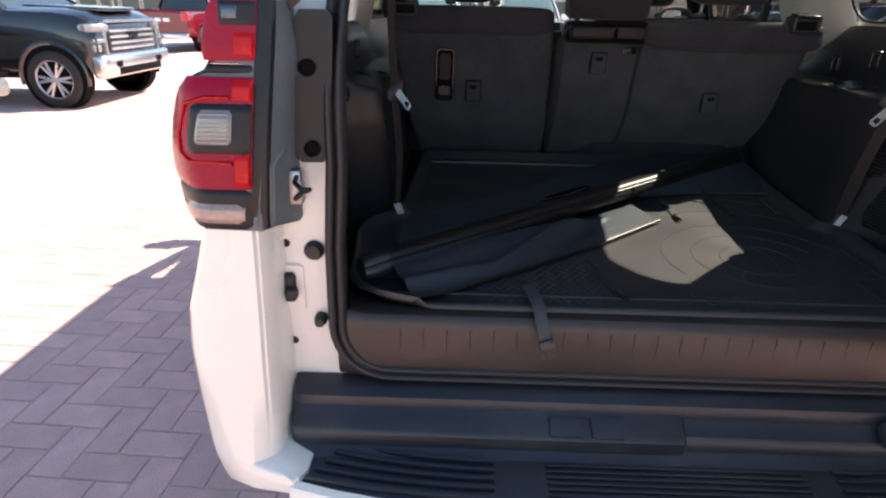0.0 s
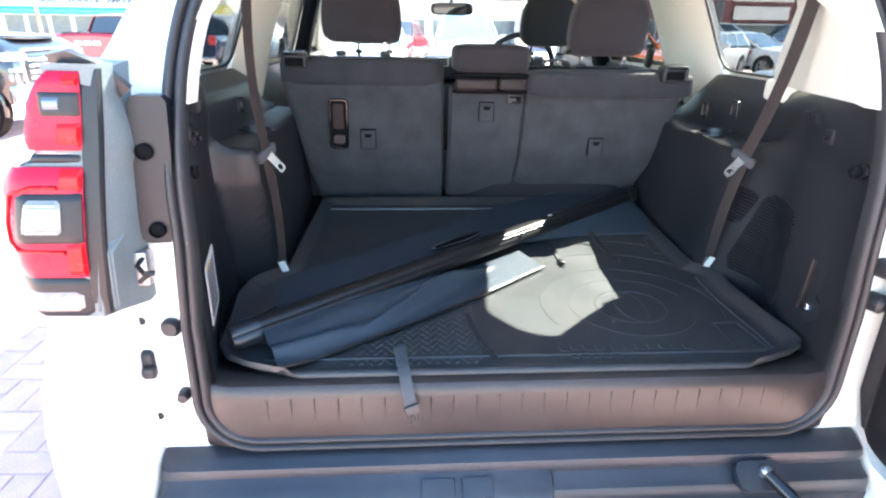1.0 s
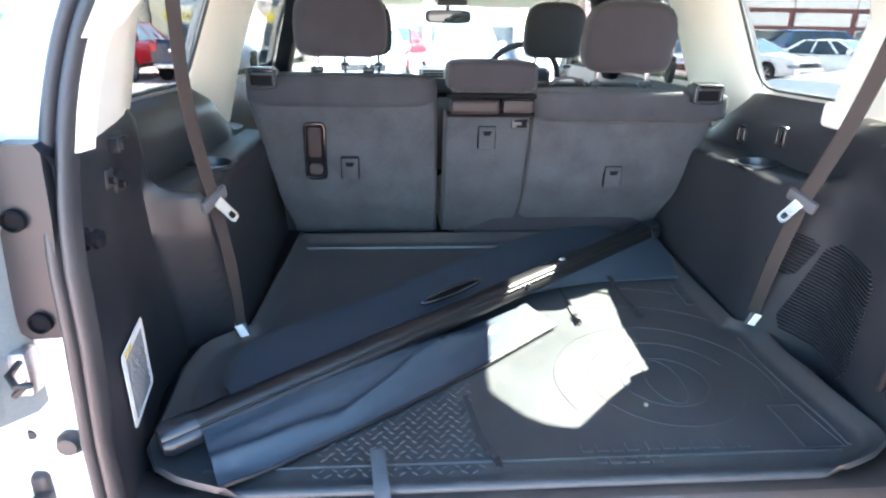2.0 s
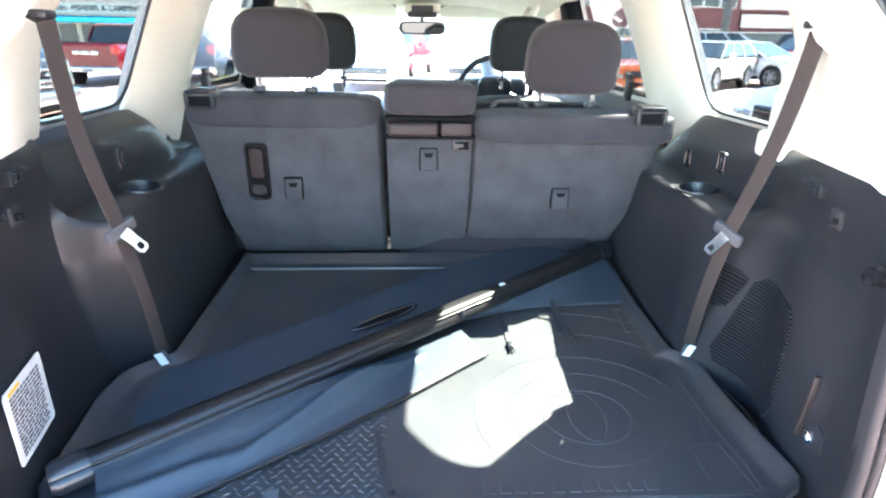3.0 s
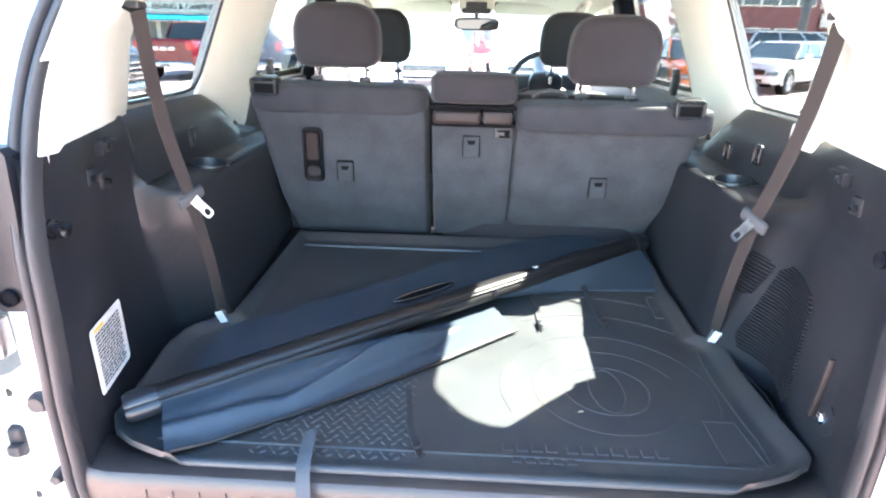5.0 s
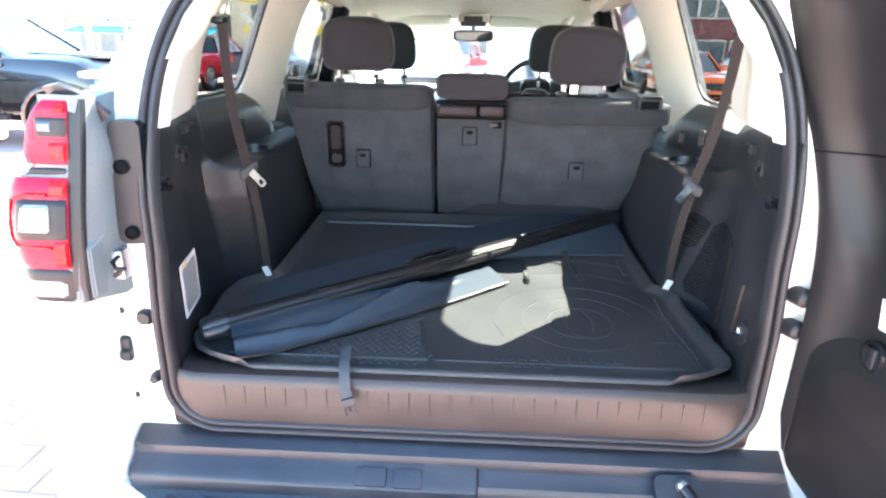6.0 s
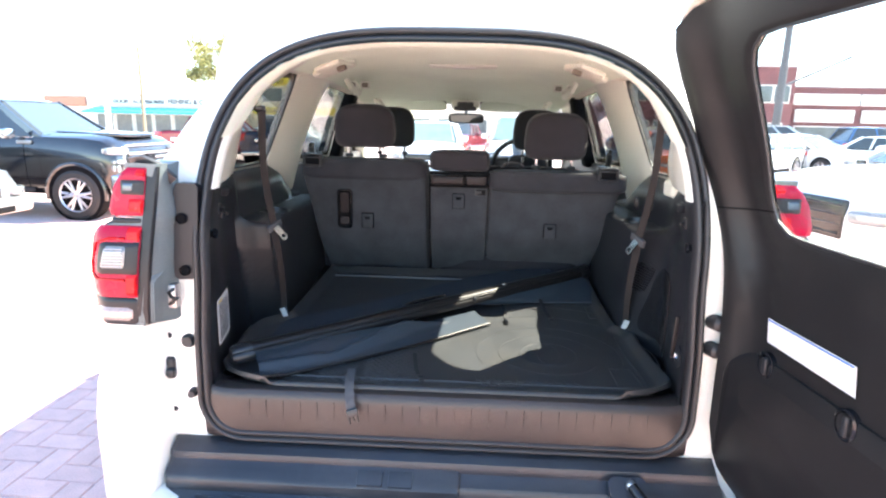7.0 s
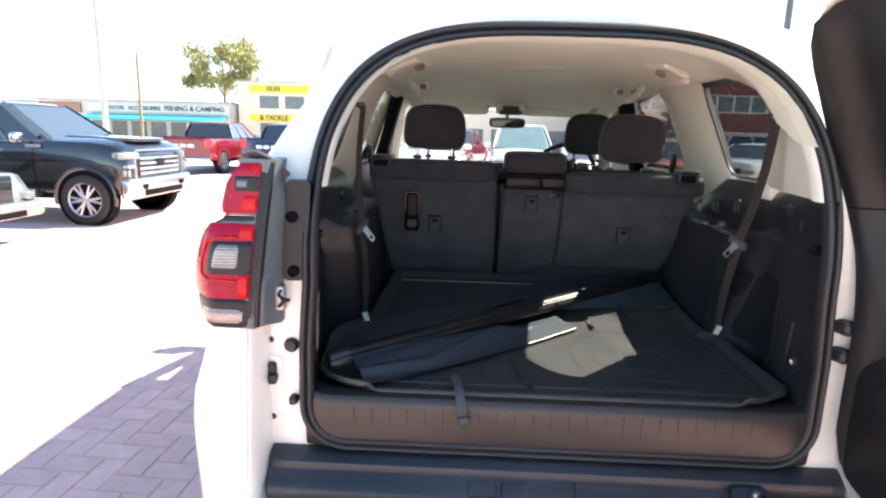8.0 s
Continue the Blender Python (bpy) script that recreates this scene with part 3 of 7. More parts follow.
# side trims
for s in (-1, 1):
    bm = bmesh.new()
    ys = [-0.036, -0.022, 0.0, 0.05, 0.10, 0.16, 0.19, 0.22, 0.25, 0.28, 0.305, 0.33, 0.35, 0.362, 0.368, 0.375, 0.382, 0.39, 0.398, 0.406, 0.414, 0.422, 0.430, 0.438, 0.446, 0.454, 0.462, 0.470, 0.478, 0.49, 0.52, 0.565, 0.675, 0.75, 0.82, 0.86, 0.90, 0.94, 0.98, 1.03, 1.1]
    if s > 0:
        ys = [-0.036, -0.022, 0.0, 0.05, 0.10, 0.16, 0.22, 0.27, 0.30, 0.33, 0.36, 0.39, 0.42, 0.45, 0.50, 0.565, 0.675, 0.75, 0.82, 0.86, 0.90, 0.94, 0.98, 1.03, 1.1]
    rows = []
    for y in ys:
        x0 = 0.622 + 0.022 * smooth(y, -0.04, 0.05) + (0.045 * smooth(y, 0.08, 0.32) if s > 0 else 0.055 * smooth(y, 0.03, 0.30))
        ext = 0.02 * smooth(y, -0.03, 0.1)
        low = [(x0 - 0.004, 0.68), (x0 - 0.004, 0.80), (x0, 0.90), (x0, 1.0), (x0 + 0.002, 1.098), (x0 + 0.004, 1.118), (x0 + 0.006, 1.17), (x0 + 0.006, 1.19), (x0 + 0.006, 1.21), (x0 + 0.004, 1.25), (x0, 1.30), (x0 - 0.002, 1.335), (x0 + 0.004, 1.35), (x0 + ext, 1.352)]
        box = [(0.572, 0.68), (0.574, 0.80), (0.582, 0.90), (0.589, 1.0), (0.597, 1.098), (0.599, 1.118), (0.602, 1.176), (0.610, 1.189), (0.655, 1.195), (0.699, 1.199), (0.7025, 1.216), (0.704, 1.282), (0.722, 1.318), (0.764, 1.345)]
        b = smooth(y, 0.366, 0.388) if s < 0 else smooth(y, 0.27, 0.47)
        if s > 0:
            zc = table(y, [(0.05, 1.184), (0.17, 1.190), (0.26, 1.194), (0.34, 1.206), (0.42, 1.204)])
            for k, dz in ((4, -0.05), (5, -0.016), (6, 0.0), (7, 0.012), (8, 0.026)):
                low[k] = (low[k][0] - (0.018 * smooth(y, 0.08, 0.20) if k < 6 else 0.014 * smooth(y, 0.08, 0.20) if k == 6 else 0), zc + dz)
            low[3] = (low[3][0] - 0.018 * smooth(y, 0.08, 0.20), min(low[3][1], zc - 0.08))
            low[2] = (low[2][0] - 0.018 * smooth(y, 0.08, 0.20), low[2][1])
        if s > 0:      # the shoulder drops ahead of the pillar
            k = smooth(y, 0.49, 0.57)
            box[11], box[12] = (0.705, 1.282 - 0.010 * k), (0.724, 1.322 - 0.018 * k)
        if y > 0.84:
            box = [(x, z - (z - 1.19) * 0.80 * smooth(y, 0.84, 1.02) if z > 1.2 else z) for x, z in box]
        if s < 0:
            fine = [k + j / 4 for k in (1, 2, 3) for j in range(4)]
            mix = lambda pl: pl[:1] + [tuple(a + (b - a) * (k % 1) for a, b in zip(pl[int(k)], pl[int(k) + 1])) for k in fine] + pl[4:]
            low, box = mix(low), mix(box)
        row = []
        for p, q in zip(low, box):
            c = b
            if s < 0:
                back = 0.30 * max(0.0, 1.112 - max(p[1], 0.80))
                c = smooth(y, 0.362 + 0.8 * back, 0.388 + back)
            row.append(V(s * (p[0] + (q[0] - p[0]) * c), y, p[1] + (q[1] - p[1]) * c))
        rows.append(row)
    grid(bm, rows)
    bm.faces.ensure_lookup_table()
    well = [f for f in bm.faces if 0.565 < f.calc_center_median().y < 0.675 and 0.61 < abs(f.calc_center_median().x) < 0.70 and 1.185 < f.calc_center_median().z < 1.2]
    bmesh.ops.delete(bm, geom=well, context="FACES_ONLY")
    trim = part("side_trim", bm, TRIM, suv, "black grained plastic side trim", sharp=0.9)
    # cup holder: a round well through the shelf, with a thin rim
    cx, cy = 0.655, 0.62
    shelf = lambda x: 1.1965 + (x - 0.655) * 0.11
    loop = [(cx + 0.042 * math.cos(a), cy + 0.047 * math.sin(a)) for a in (2 * math.pi * k / 32 for k in range(32))]
    edge = []
    for x, y in loop:
        dx, dy = x - cx, y - cy
        k = min(0.046 / max(abs(dx), 1e-6), 0.060 / max(abs(dy), 1e-6))
        edge.append((cx + dx * k, cy + dy * k))
    bm = bmesh.new()
    grid(bm, [[V(s * x, y, shelf(x)) for x, y in edge], [V(s * x, y, shelf(x)) for x, y in loop]], wrap_v=True)
    part("cup_shelf", bm, TRIM, trim)
    bm = bmesh.new()
    sc = lambda q, h: [V(s * (cx + (x - cx) * q), cy + (y - cy) * q, shelf(x) + h) for x, y in loop]
    grid(bm, [sc(1.10, -0.001), sc(1.08, 0.004), sc(1.0, 0.004), sc(0.96, -0.002), sc(0.90, -0.065)], wrap_v=True)
    part("cup_holder", bm, TRIM_SOFT, trim, "round black cup holder")
    # bottom coloured near-black as the shade deep in the well
    bm = bmesh.new()
    grid(bm, [sc(0.90, -0.065), sc(0.01, -0.067)], wrap_v=True)
    part("cup_bottom", bm, DARK, trim)
    # coat hooks, sockets and knobs on the trim
    for y, z, a, b in ((0.240, 1.297, 0.050, 0.018), (0.164, 1.266, 0.016, 0.020)) if s > 0 else ((0.268, 1.307, 0.054, 0.020), (0.262, 1.242, 0.018, 0.022), (0.209, 1.261, 0.014, 0.020)):
        xs = 0.644 + (0.045 * smooth(y, 0.08, 0.32) if s > 0 else 0.055 * smooth(y, 0.03, 0.30)) + 0.002
        bm = bmesh.new()
        rbox(bm, (s * xs, y, z), (0.012, a + 0.014, b + 0.012), 0.004)
        part("trim_socket", bm, RUBBER, trim)
        bm = bmesh.new()
        rbox(bm, (s * (xs - 0.009), y - 0.006, z - 0.002), (0.018, a * 0.6, b * 0.6), 0.004)
        hk = part("trim_hook", bm, GLOSS, trim, "small black hook")
        if a > 0.03:
            for at, size in (((xs - 0.012, y - 0.024, z), (0.026, 0.005, b * 1.25)), ((xs - 0.014, y - 0.012, z - 0.001), (0.022, 0.005, b * 0.8)), ((xs - 0.005, y + 0.030, z + 0.004), (0.010, 0.030, 0.006))):
                bm = bmesh.new()
                rbox(bm, (s * at[0], at[1], at[2]), size, 0.002)
                part("hook_rib", bm, TRIM_SOFT, hk)
    for y, z in ((0.614, 1.262), (0.779, 1.240)) if s > 0 else ((0.649, 1.257),):
        bm = bmesh.new()
        plate(bm, rrect(0.034, 0.05, 0.008), (s * 0.7035, y, z), (0, 1, 0), (0, 0, 1), (-s * 0.005, 0, 0))
        cp = part("trim_clip", bm, TRIM_SOFT, trim)
        bm = bmesh.new()
        sweep(bm, [V(s * 0.6985, y + a, z + b) for a, b in rrect(0.028, 0.044, 0.007)], 0.0022, closed=True)
        part("clip_rim", bm, GLOSS, cp)
        bm = bmesh.new()
        rbox(bm, (s * 0.697, y - 0.004, z), (0.006, 0.006, 0.030), 0.002)
        part("clip_bar", bm, GLOSS, cp)
    bm = bmesh.new()
    kp = V(s * 0.640, 0.03, 1.222)
    lathe(bm, kp, (-s, 0, 0), [(0.016, -0.006), (0.016, 0.003), (0.010, 0.006), (0.010, 0.013), (0.014, 0.016), (0.013, 0.022), (0.001, 0.025)], 20)
    part("cover_peg", bm, GLOSS, trim, "black peg for the cargo cover")
    if s > 0:
        # loudspeaker slots: two fields of ribs that follow the trim's curve
        def trim_x(y, z):
            b = smooth(y, 0.27, 0.47)
            return (0.644 + 0.045 * smooth(y, 0.08, 0.32) - 0.018 * smooth(y, 0.08, 0.20)) * (1 - b) + table(z, [(0.80, 0.574), (0.90, 0.582), (1.0, 0.589), (1.08, 0.596), (1.14, 0.601)]) * b

        for n, za, zb, ya, yb, yc, yd in ((30, 0.852, 1.080, 0.186, 0.384, 0.184, 0.322), (12, 1.000, 1.090, 0.372, 0.430, 0.335, 0.405)):
            # black sheet under the ribs gives the slots their shade by colour
            bm = bmesh.new()
            grid(bm, [[V(trim_x(y, z) - 0.0012, y, z + 0.15 * (y - q0)) for y in steps(q0 + e, q1 - e, 8)] for z, q0, q1, e in [(za + (zb - za) * t - 0.003, ya + (yc - ya) * t, yb + (yd - yb) * t, 0.16 * (max(0, 0.10 - t) + max(0, t - 0.90))) for t in steps(0, 1, 14)]])
            part("speaker_backing", bm, DARK, trim)
            for k in range(n):
                t = k / (n - 1)
                z = za + (zb - za) * t
                e = 0.16 * (max(0, 0.10 - t) + max(0, t - 0.90))
                y0, y1 = ya + (yc - ya) * t + e, yb + (yd - yb) * t - e
                bm = bmesh.new()
                sweep(bm, [V(trim_x(y, z) - 0.0010, y, z + 0.15 * (y - y0)) for y in steps(y0, y1, 5)], [(0.0021, -0.002), (0.0013, 0.0038), (-0.0013, 0.0038), (-0.0021, -0.002)], up=(-1, 0, 0))
                part("speaker_slat", bm, TRIM, trim)
        bm = bmesh.new()
        sweep(bm, [V(0.6705, 0.155, 1.335), V(0.6725, 0.150, 1.29), V(0.6715, 0.140, 1.24), V(0.665, 0.128, 1.205)], 0.0016)
        part("trim_seam", bm, DARK, trim)
        bm = bmesh.new()
        plate(bm, [(-0.006, -0.026), (0.020, -0.006), (0.018, 0.030), (0.004, 0.042), (-0.018, 0.026), (-0.020, -0.018)], (0.6448, 0.066, 0.898), V(0, -1, 0.05).normalized(), V(0, 0.05, 1).normalized(), (-0.004, 0, 0))
        part("tie_plate", bm, TRIM_SOFT, trim)
        bm = bmesh.new()
        plate(bm, rrect(0.030, 0.125, 0.006), (0.6468, 0.075, 0.945), V(0, 1, 0.15).normalized(), V(0, -0.12, 1).normalized(), (-0.003, 0, 0))
        part("hook_recess", bm, TRIM_SOFT, trim)
        bm = bmesh.new()
        rbox(bm, (0.638, 0.094, 0.955), (0.012, 0.008, 0.125), 0.003, 2, Euler((0.10, 0, 0)).to_matrix())
        part("recess_edge", bm, SCUFF, trim)
        bm = bmesh.new()
        lathe(bm, (0.643, 0.078, 0.902), (-1, 0, 0), [(0.011, 0), (0.011, 0.004), (0.006, 0.005), (0.006, 0.009), (0.001, 0.010)], 6)
        rbox(bm, (0.638, 0.080, 0.908), (0.006, 0.012, 0.016), 0.002)
        part("tie_bolt", bm, CHROME, trim, "bright bolt")
    else:
        # warning label: white paper with rows of unreadable print
        o, u, v = V(-0.6560, 0.126, 0.956), V(-0.21, 1, 0).normalized(), V(0, 0, 1)
        bm = bmesh.new()
        plate(bm, rrect(0.140, 0.132, 0.008), o, u, v, (0.0015, 0, 0))
        lab = part("warning_label", bm, LABEL, trim, "white warning label with small print")
        bm = bmesh.new()
        r = random.Random(4)
        for row in range(15):
            z = 0.046 - row * 0.0072
            x = -0.055
            while x < 0.048:
                w = r.uniform(0.006, 0.022)
                w = min(w, 0.054 - x)
                plate(bm, [(x, z), (x + w, z), (x + w, z + 0.0042), (x, z + 0.0042)], o + V(0.0016, 0, 0), u, v, (0.0006, 0, 0))
                x += w + 0.003
        part("label_print", bm, INK, lab, flat=True)
        bm = bmesh.new()
        plate(bm, [(-0.055, 0.054), (-0.015, 0.054), (-0.015, 0.061), (-0.055, 0.061)], o + V(0.0016, 0, 0), u, v, (0.0007, 0, 0))
        part("label_mark", bm, YELLOW_INK, lab, flat=True)

# cream pillar trims
for s in (-1, 1):
    bm = bmesh.new()
    rows = []
    for z in steps(1.345, 1.705, 12):
        w, ys = w_at(z, -0.034), y_seal(z)
        f = (z - 1.345) / 0.36
        if s > 0:
            yw = table(z, [(1.345, 0.520), (1.42, 0.475), (1.53, 0.425), (1.575, 0.445), (1.63, 0.490), (1.665, 0.545), (1.705, 0.70)])
            xw = table(z, [(1.345, 0.735), (1.42, 0.702), (1.53, 0.695), (1.60, 0.690), (1.66, 0.680), (1.705, 0.630)])
        else:
            yw = table(z, [(1.345, 0.450), (1.50, 0.435), (1.56, 0.455), (1.60, 0.50), (1.65, 0.60), (1.705, 0.72)])
            xw = x_body(z, yw) - 0.062
        bul = 0.018 * math.exp(-((z - 1.545) / 0.05) ** 2)
        pts = [(w + 0.006, ys - 0.012), (w - 0.006, ys + 0.002), (w - 0.010, ys + 0.03), (w + (xw - w) * 0.22 - 0.008 - bul, ys + 0.09), (w + (xw - w) * 0.5 - 0.004, ys + 0.09 + (yw - ys - 0.09) * 0.45), (w + (xw - w) * 0.85, yw - 0.03), (xw, yw - 0.012), (xw + 0.012, yw + 0.002), (xw + 0.034, yw + 0.004)]
        rows.append([V(s * x, y, z) for x, y in pts])
    grid(bm, rows)
    # block added at the right pillar's foot to stop a sun leak
    if s > 0:
        rbox(bm, (0.730, 0.455, 1.332), (0.064, 0.092, 0.054), 0.012, 2)
    part("back_pillar_trim", bm, CREAM, suv, "cream plastic pillar trim", sharp=0.9)
    bm = bmesh.new()
    rows = []
    for z in steps(1.20, 1.715, 14):
        f = (z - 1.355) / 0.345
        ya, yb = 0.85 + 0.095 * f, 1.24 + 0.10 * f
        xa = x_body(z, 0.9) - 0.03
        flare = 0.03 * (1 - smooth(z, 1.20, 1.42)) + 0.03 * smooth(z, 1.60, 1.715)
        yr_ = 1.155 + 0.03 * f
        prof = ((xa, ya + 0.002), (xa - 0.010, ya + 0.004), (xa - 0.016, ya + 0.02), (xa - 0.030 - flare * 0.6, ya + 0.13), (xa - 0.046 - flare, yr_ - 0.05), (xa - 0.050 - flare, yr_ - 0.015), (xa - 0.046 - flare, yr_ + 0.012), (xa - 0.034 - flare * 0.5, yb - 0.02), (xa - 0.024, yb - 0.006), (xa, yb - 0.002))
        rows.append([V(s * x, y, z) for x, y in prof])
    grid(bm, rows)
    part("middle_pillar_trim", bm, CREAM, suv, "cream plastic pillar trim", sharp=0.9)
    # folded middle seat belt's buckle at the pillar's foot
    bm = bmesh.new()
    rbox(bm, (s * 0.690, 1.245, 1.372), (0.022, 0.034, 0.070), 0.007, 2, Euler((0.25, 0, 0)).to_matrix())
    rbox(bm, (s * 0.694, 1.262, 1.412), (0.014, 0.052, 0.022), 0.005, 2)
    part("belt_stalk", bm, RUBBER, suv, "black belt buckle at the pillar")
    # door pillar further forward, in flat near-black
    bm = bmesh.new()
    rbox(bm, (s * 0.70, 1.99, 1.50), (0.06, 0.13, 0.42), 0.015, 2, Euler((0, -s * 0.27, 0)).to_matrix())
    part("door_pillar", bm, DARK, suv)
    bm = bmesh.new()
    rows = []
    for y in steps(0.40, 2.42, 18):
        zc = table(y, [(0.4, 1.712), (1.0, 1.714), (1.9, 1.69), (2.42, 1.64)])
        rows.append([V(s * x, y, z) for x, z in ((x_body(1.69, y) - 0.02, zc - 0.004), (x_body(1.69, y) - 0.05, zc - 0.012), (0.615, zc + 0.002), (0.585, zc + 0.02), (0.55, zc + 0.05))])
    grid(bm, rows)
    part("roof_rail_trim", bm, CREAM, suv, sharp=0.9)
    # lower door trims ahead of the seats
    bm = bmesh.new()
    shell(bm, [[V(s * 0.76, y, z) for z in (0.55, 0.9, 1.32)] for y in (1.06, 1.6, 2.2, 3.0)], V(s * 0.03, 0, 0))
    part("door_trim", bm, TRIM, suv)

# headliner with its fittings
ZC = [(0.05, 1.722), (0.3, 1.755), (0.7, 1.768), (1.1, 1.77), (1.6, 1.752), (2.0, 1.70), (2.42, 1.645), (2.5, 1.66)]


def z_head(x, y):
    far = table(y, ZC) - 0.085 * abs(x / 0.60) ** 4
    near = z_at(x, -0.041)
    b = smooth(y, 0.05, 0.45)
    return near + (far - near) * b


bm = bmesh.new()
rows = []
for y in [0.035, 0.05, 0.08] + steps(0.12, 2.46, 30):
    rows.append([V(x, y if y > 0.2 else y + (y_seal(z_at(x, -0.034)) - 0.075) * (0.2 - y) / 0.165, z_head(x, y)) for x in steps(-0.575, 0.575, 30)])
grid(bm, rows)
part("headliner", bm, LINER, suv, "cream felt headliner")
bm = bmesh.new()
z0 = z_head(0, 1.03)
rbox(bm, (0.012, 1.165, z0 + 0.004), (0.30, 0.13, 0.020), 0.009, 3)
part("roof_lamp", bm, CREAM, suv)
bm = bmesh.new()
rbox(bm, (0.015, 1.160, z0 - 0.006), (0.100, 0.045, 0.010), 0.003)
part("lamp_lens", bm, LABEL, suv, "pale roof lamp lens")
for s in (-1, 1):
    # air outlets, grab handles
    for y, x, kind in ((0.80, 0.470, "vent"), (1.30, 0.500, "grip"), (1.98, 0.485, "grip")):
        z = z_head(x, y)
        if kind == "vent":
            bm = bmesh.new()
            rbox(bm, (s * x, y, z - 0.008), (0.115, 0.13, 0.032), 0.010, 3, Euler((0, s * 0.30, s * 0.35)).to_matrix())
            rbox(bm, (s * (x + 0.040), y + 0.035, z - 0.026), (0.085, 0.085, 0.022), 0.008, 3, Euler((0, s * 0.45, s * 0.35)).to_matrix())
            v = part("roof_vent", bm, CREAM, suv, "cream round-cornered roof air outlet")
            bm = bmesh.new()
            rbox(bm, (s * (x - 0.042), y - 0.070, z - 0.024), (0.034, 0.020, 0.018), 0.003, 2, Euler((0, s * 0.30, s * 0.35)).to_matrix())
            part("vent_slot", bm, SLOT, v)
        else:
            bm = bmesh.new()
            a = V(s * (x + 0.012), y - 0.10, z - 0.012)
            pts = [a, a + V(-s * 0.022, 0.004, -0.036), a + V(-s * 0.030, 0.03, -0.054), a + V(-s * 0.030, 0.15, -0.054), a + V(-s * 0.022, 0.176, -0.036), a + V(0, 0.18, 0)]
            sweep(bm, pts, [(0.014, -0.008), (0.014, 0.008), (-0.014, 0.008), (-0.014, -0.008)], up=(s, 0, 0.4))
            gh = part("grab_handle", bm, CREAM, suv, "cream folding grab handle")
            bm = bmesh.new()
            rbox(bm, a + V(-s * 0.006, 0.09, -0.020), (0.012, 0.12, 0.026), 0.004, 2)
            part("handle_recess", bm, SLOT, gh)
            if y < 1.5:
                bm = bmesh.new()
                rbox(bm, a + V(-s * 0.05, 0.20, -0.012), (0.045, 0.03, 0.034), 0.006, 2)
                hk = part("coat_hook", bm, CREAM, suv, "cream coat hook on the roof trim")
                bm = bmesh.new()
                rbox(bm, a + V(-s * 0.05, 0.184, -0.014), (0.030, 0.006, 0.022), 0.002, 1)
                part("hook_slot", bm, SLOT, hk)
# visors, console and mirror at the windscreen
for s in (-1, 1):
    bm = bmesh.new()
    pillow(bm, (s * 0.325, 2.35, 1.642), (0.43, 0.16, 0.024), 6, 6, Euler((-0.35, 0, 0)).to_matrix())
    visor = part("sun_visor", bm, LINER, suv, "cream sun visor folded up")
    bm = bmesh.new()
    sweep(bm, [V(s * 0.325, 2.35, 1.642) + Euler((-0.35, 0, 0)).to_matrix() @ V(x, y, 0) for x, y in rrect(0.425, 0.155, 0.03)], 0.005, closed=True)
    part("visor_seam", bm, STRAP, visor, "grey edge seam")
bm = bmesh.new()
rbox(bm, (0.016, 2.22, 1.640), (0.17, 0.20, 0.050), 0.014)
part("overhead_console", bm, CREAM, suv)
bm = bmesh.new()
rbox(bm, (0.016, 2.122, 1.638), (0.100, 0.020, 0.034), 0.006)
rbox(bm, (0.016, 2.15, 1.616), (0.135, 0.08, 0.024), 0.006)
part("console_display", bm, STRAP, suv)
bm = bmesh.new()
pillow(bm, (0.020, 2.44, 1.562), (0.235, 0.035, 0.066), 5, 6)
cyl(bm, (0.020, 2.45, 1.585), (0.020, 2.47, 1.65), 0.012)
mir = part("rear_mirror", bm, TRIM_SOFT, suv, "dark interior mirror")
bm = bmesh.new()
plate(bm, rrect(0.205, 0.050, 0.02), (0.020, 2.418, 1.562), V(1, 0.10, 0).normalized(), V(0, -0.22, 1).normalized(), (0, -0.002, 0))
part("mirror_glass", bm, surface("mirror_silver", (0.9, 0.9, 0.9), 0.02, 1.0, var=0.01, bump=0, rvar=0.01), mir)
# dashboard with vents and steering wheel
bm = bmesh.new()
rows = []
for y, z in ((2.38, 0.80), (2.36, 0.98), (2.40, 1.16), (2.50, 1.20), (2.8, 1.20), (3.04, 1.18)):
    rows.append([V(x, y + 0.05 * abs(x / 0.75) ** 2, z) for x in steps(-0.75, 0.75, 10)])
shell(bm, rows, V(0, 0.03, -0.03))
rbox(bm, (0.38, 2.52, 1.27), (0.40, 0.18, 0.10), 0.03, 3)
rbox(bm, (0.018, 2.46, 1.25), (0.30, 0.12, 0.13), 0.02, 3)
dash = part("dashboard", bm, TRIM_SOFT, suv, "black dashboard")
for x in (-0.075, 0.075):
    bm = bmesh.new()
    rbox(bm, (x + 0.018, 2.396, 1.283), (0.128, 0.012, 0.052), 0.008)
    part("dash_vent", bm, STEEL, dash)
    for k in range(3):
        bm = bmesh.new()
        rbox(bm, (x + 0.018, 2.389, 1.270 + 0.013 * k), (0.108, 0.006, 0.009), 0.001, 1)
        part("vent_slat", bm, DARK, dash)
bm = bmesh.new()
c, m = V(0.385, 2.28, 1.270), Euler((radians(25), 0, 0)).to_matrix()
ring = [c + m @ V(0.185 * math.cos(a), 0, 0.185 * math.sin(a)) for a in (2 * math.pi * k / 32 for k in range(32))]
sweep(bm, ring, 0.015, closed=True)
for a in (200, 340, 270):
    sweep(bm, [c + m @ V(0.05 * math.cos(radians(a)), 0.02, 0.05 * math.sin(radians(a))), c + m @ V(0.18 * math.cos(radians(a)), 0, 0.18 * math.sin(radians(a)))], 0.014)
pillow(bm, c + m @ V(0, 0.015, 0), (0.17, 0.06, 0.14), 4, 6, m)
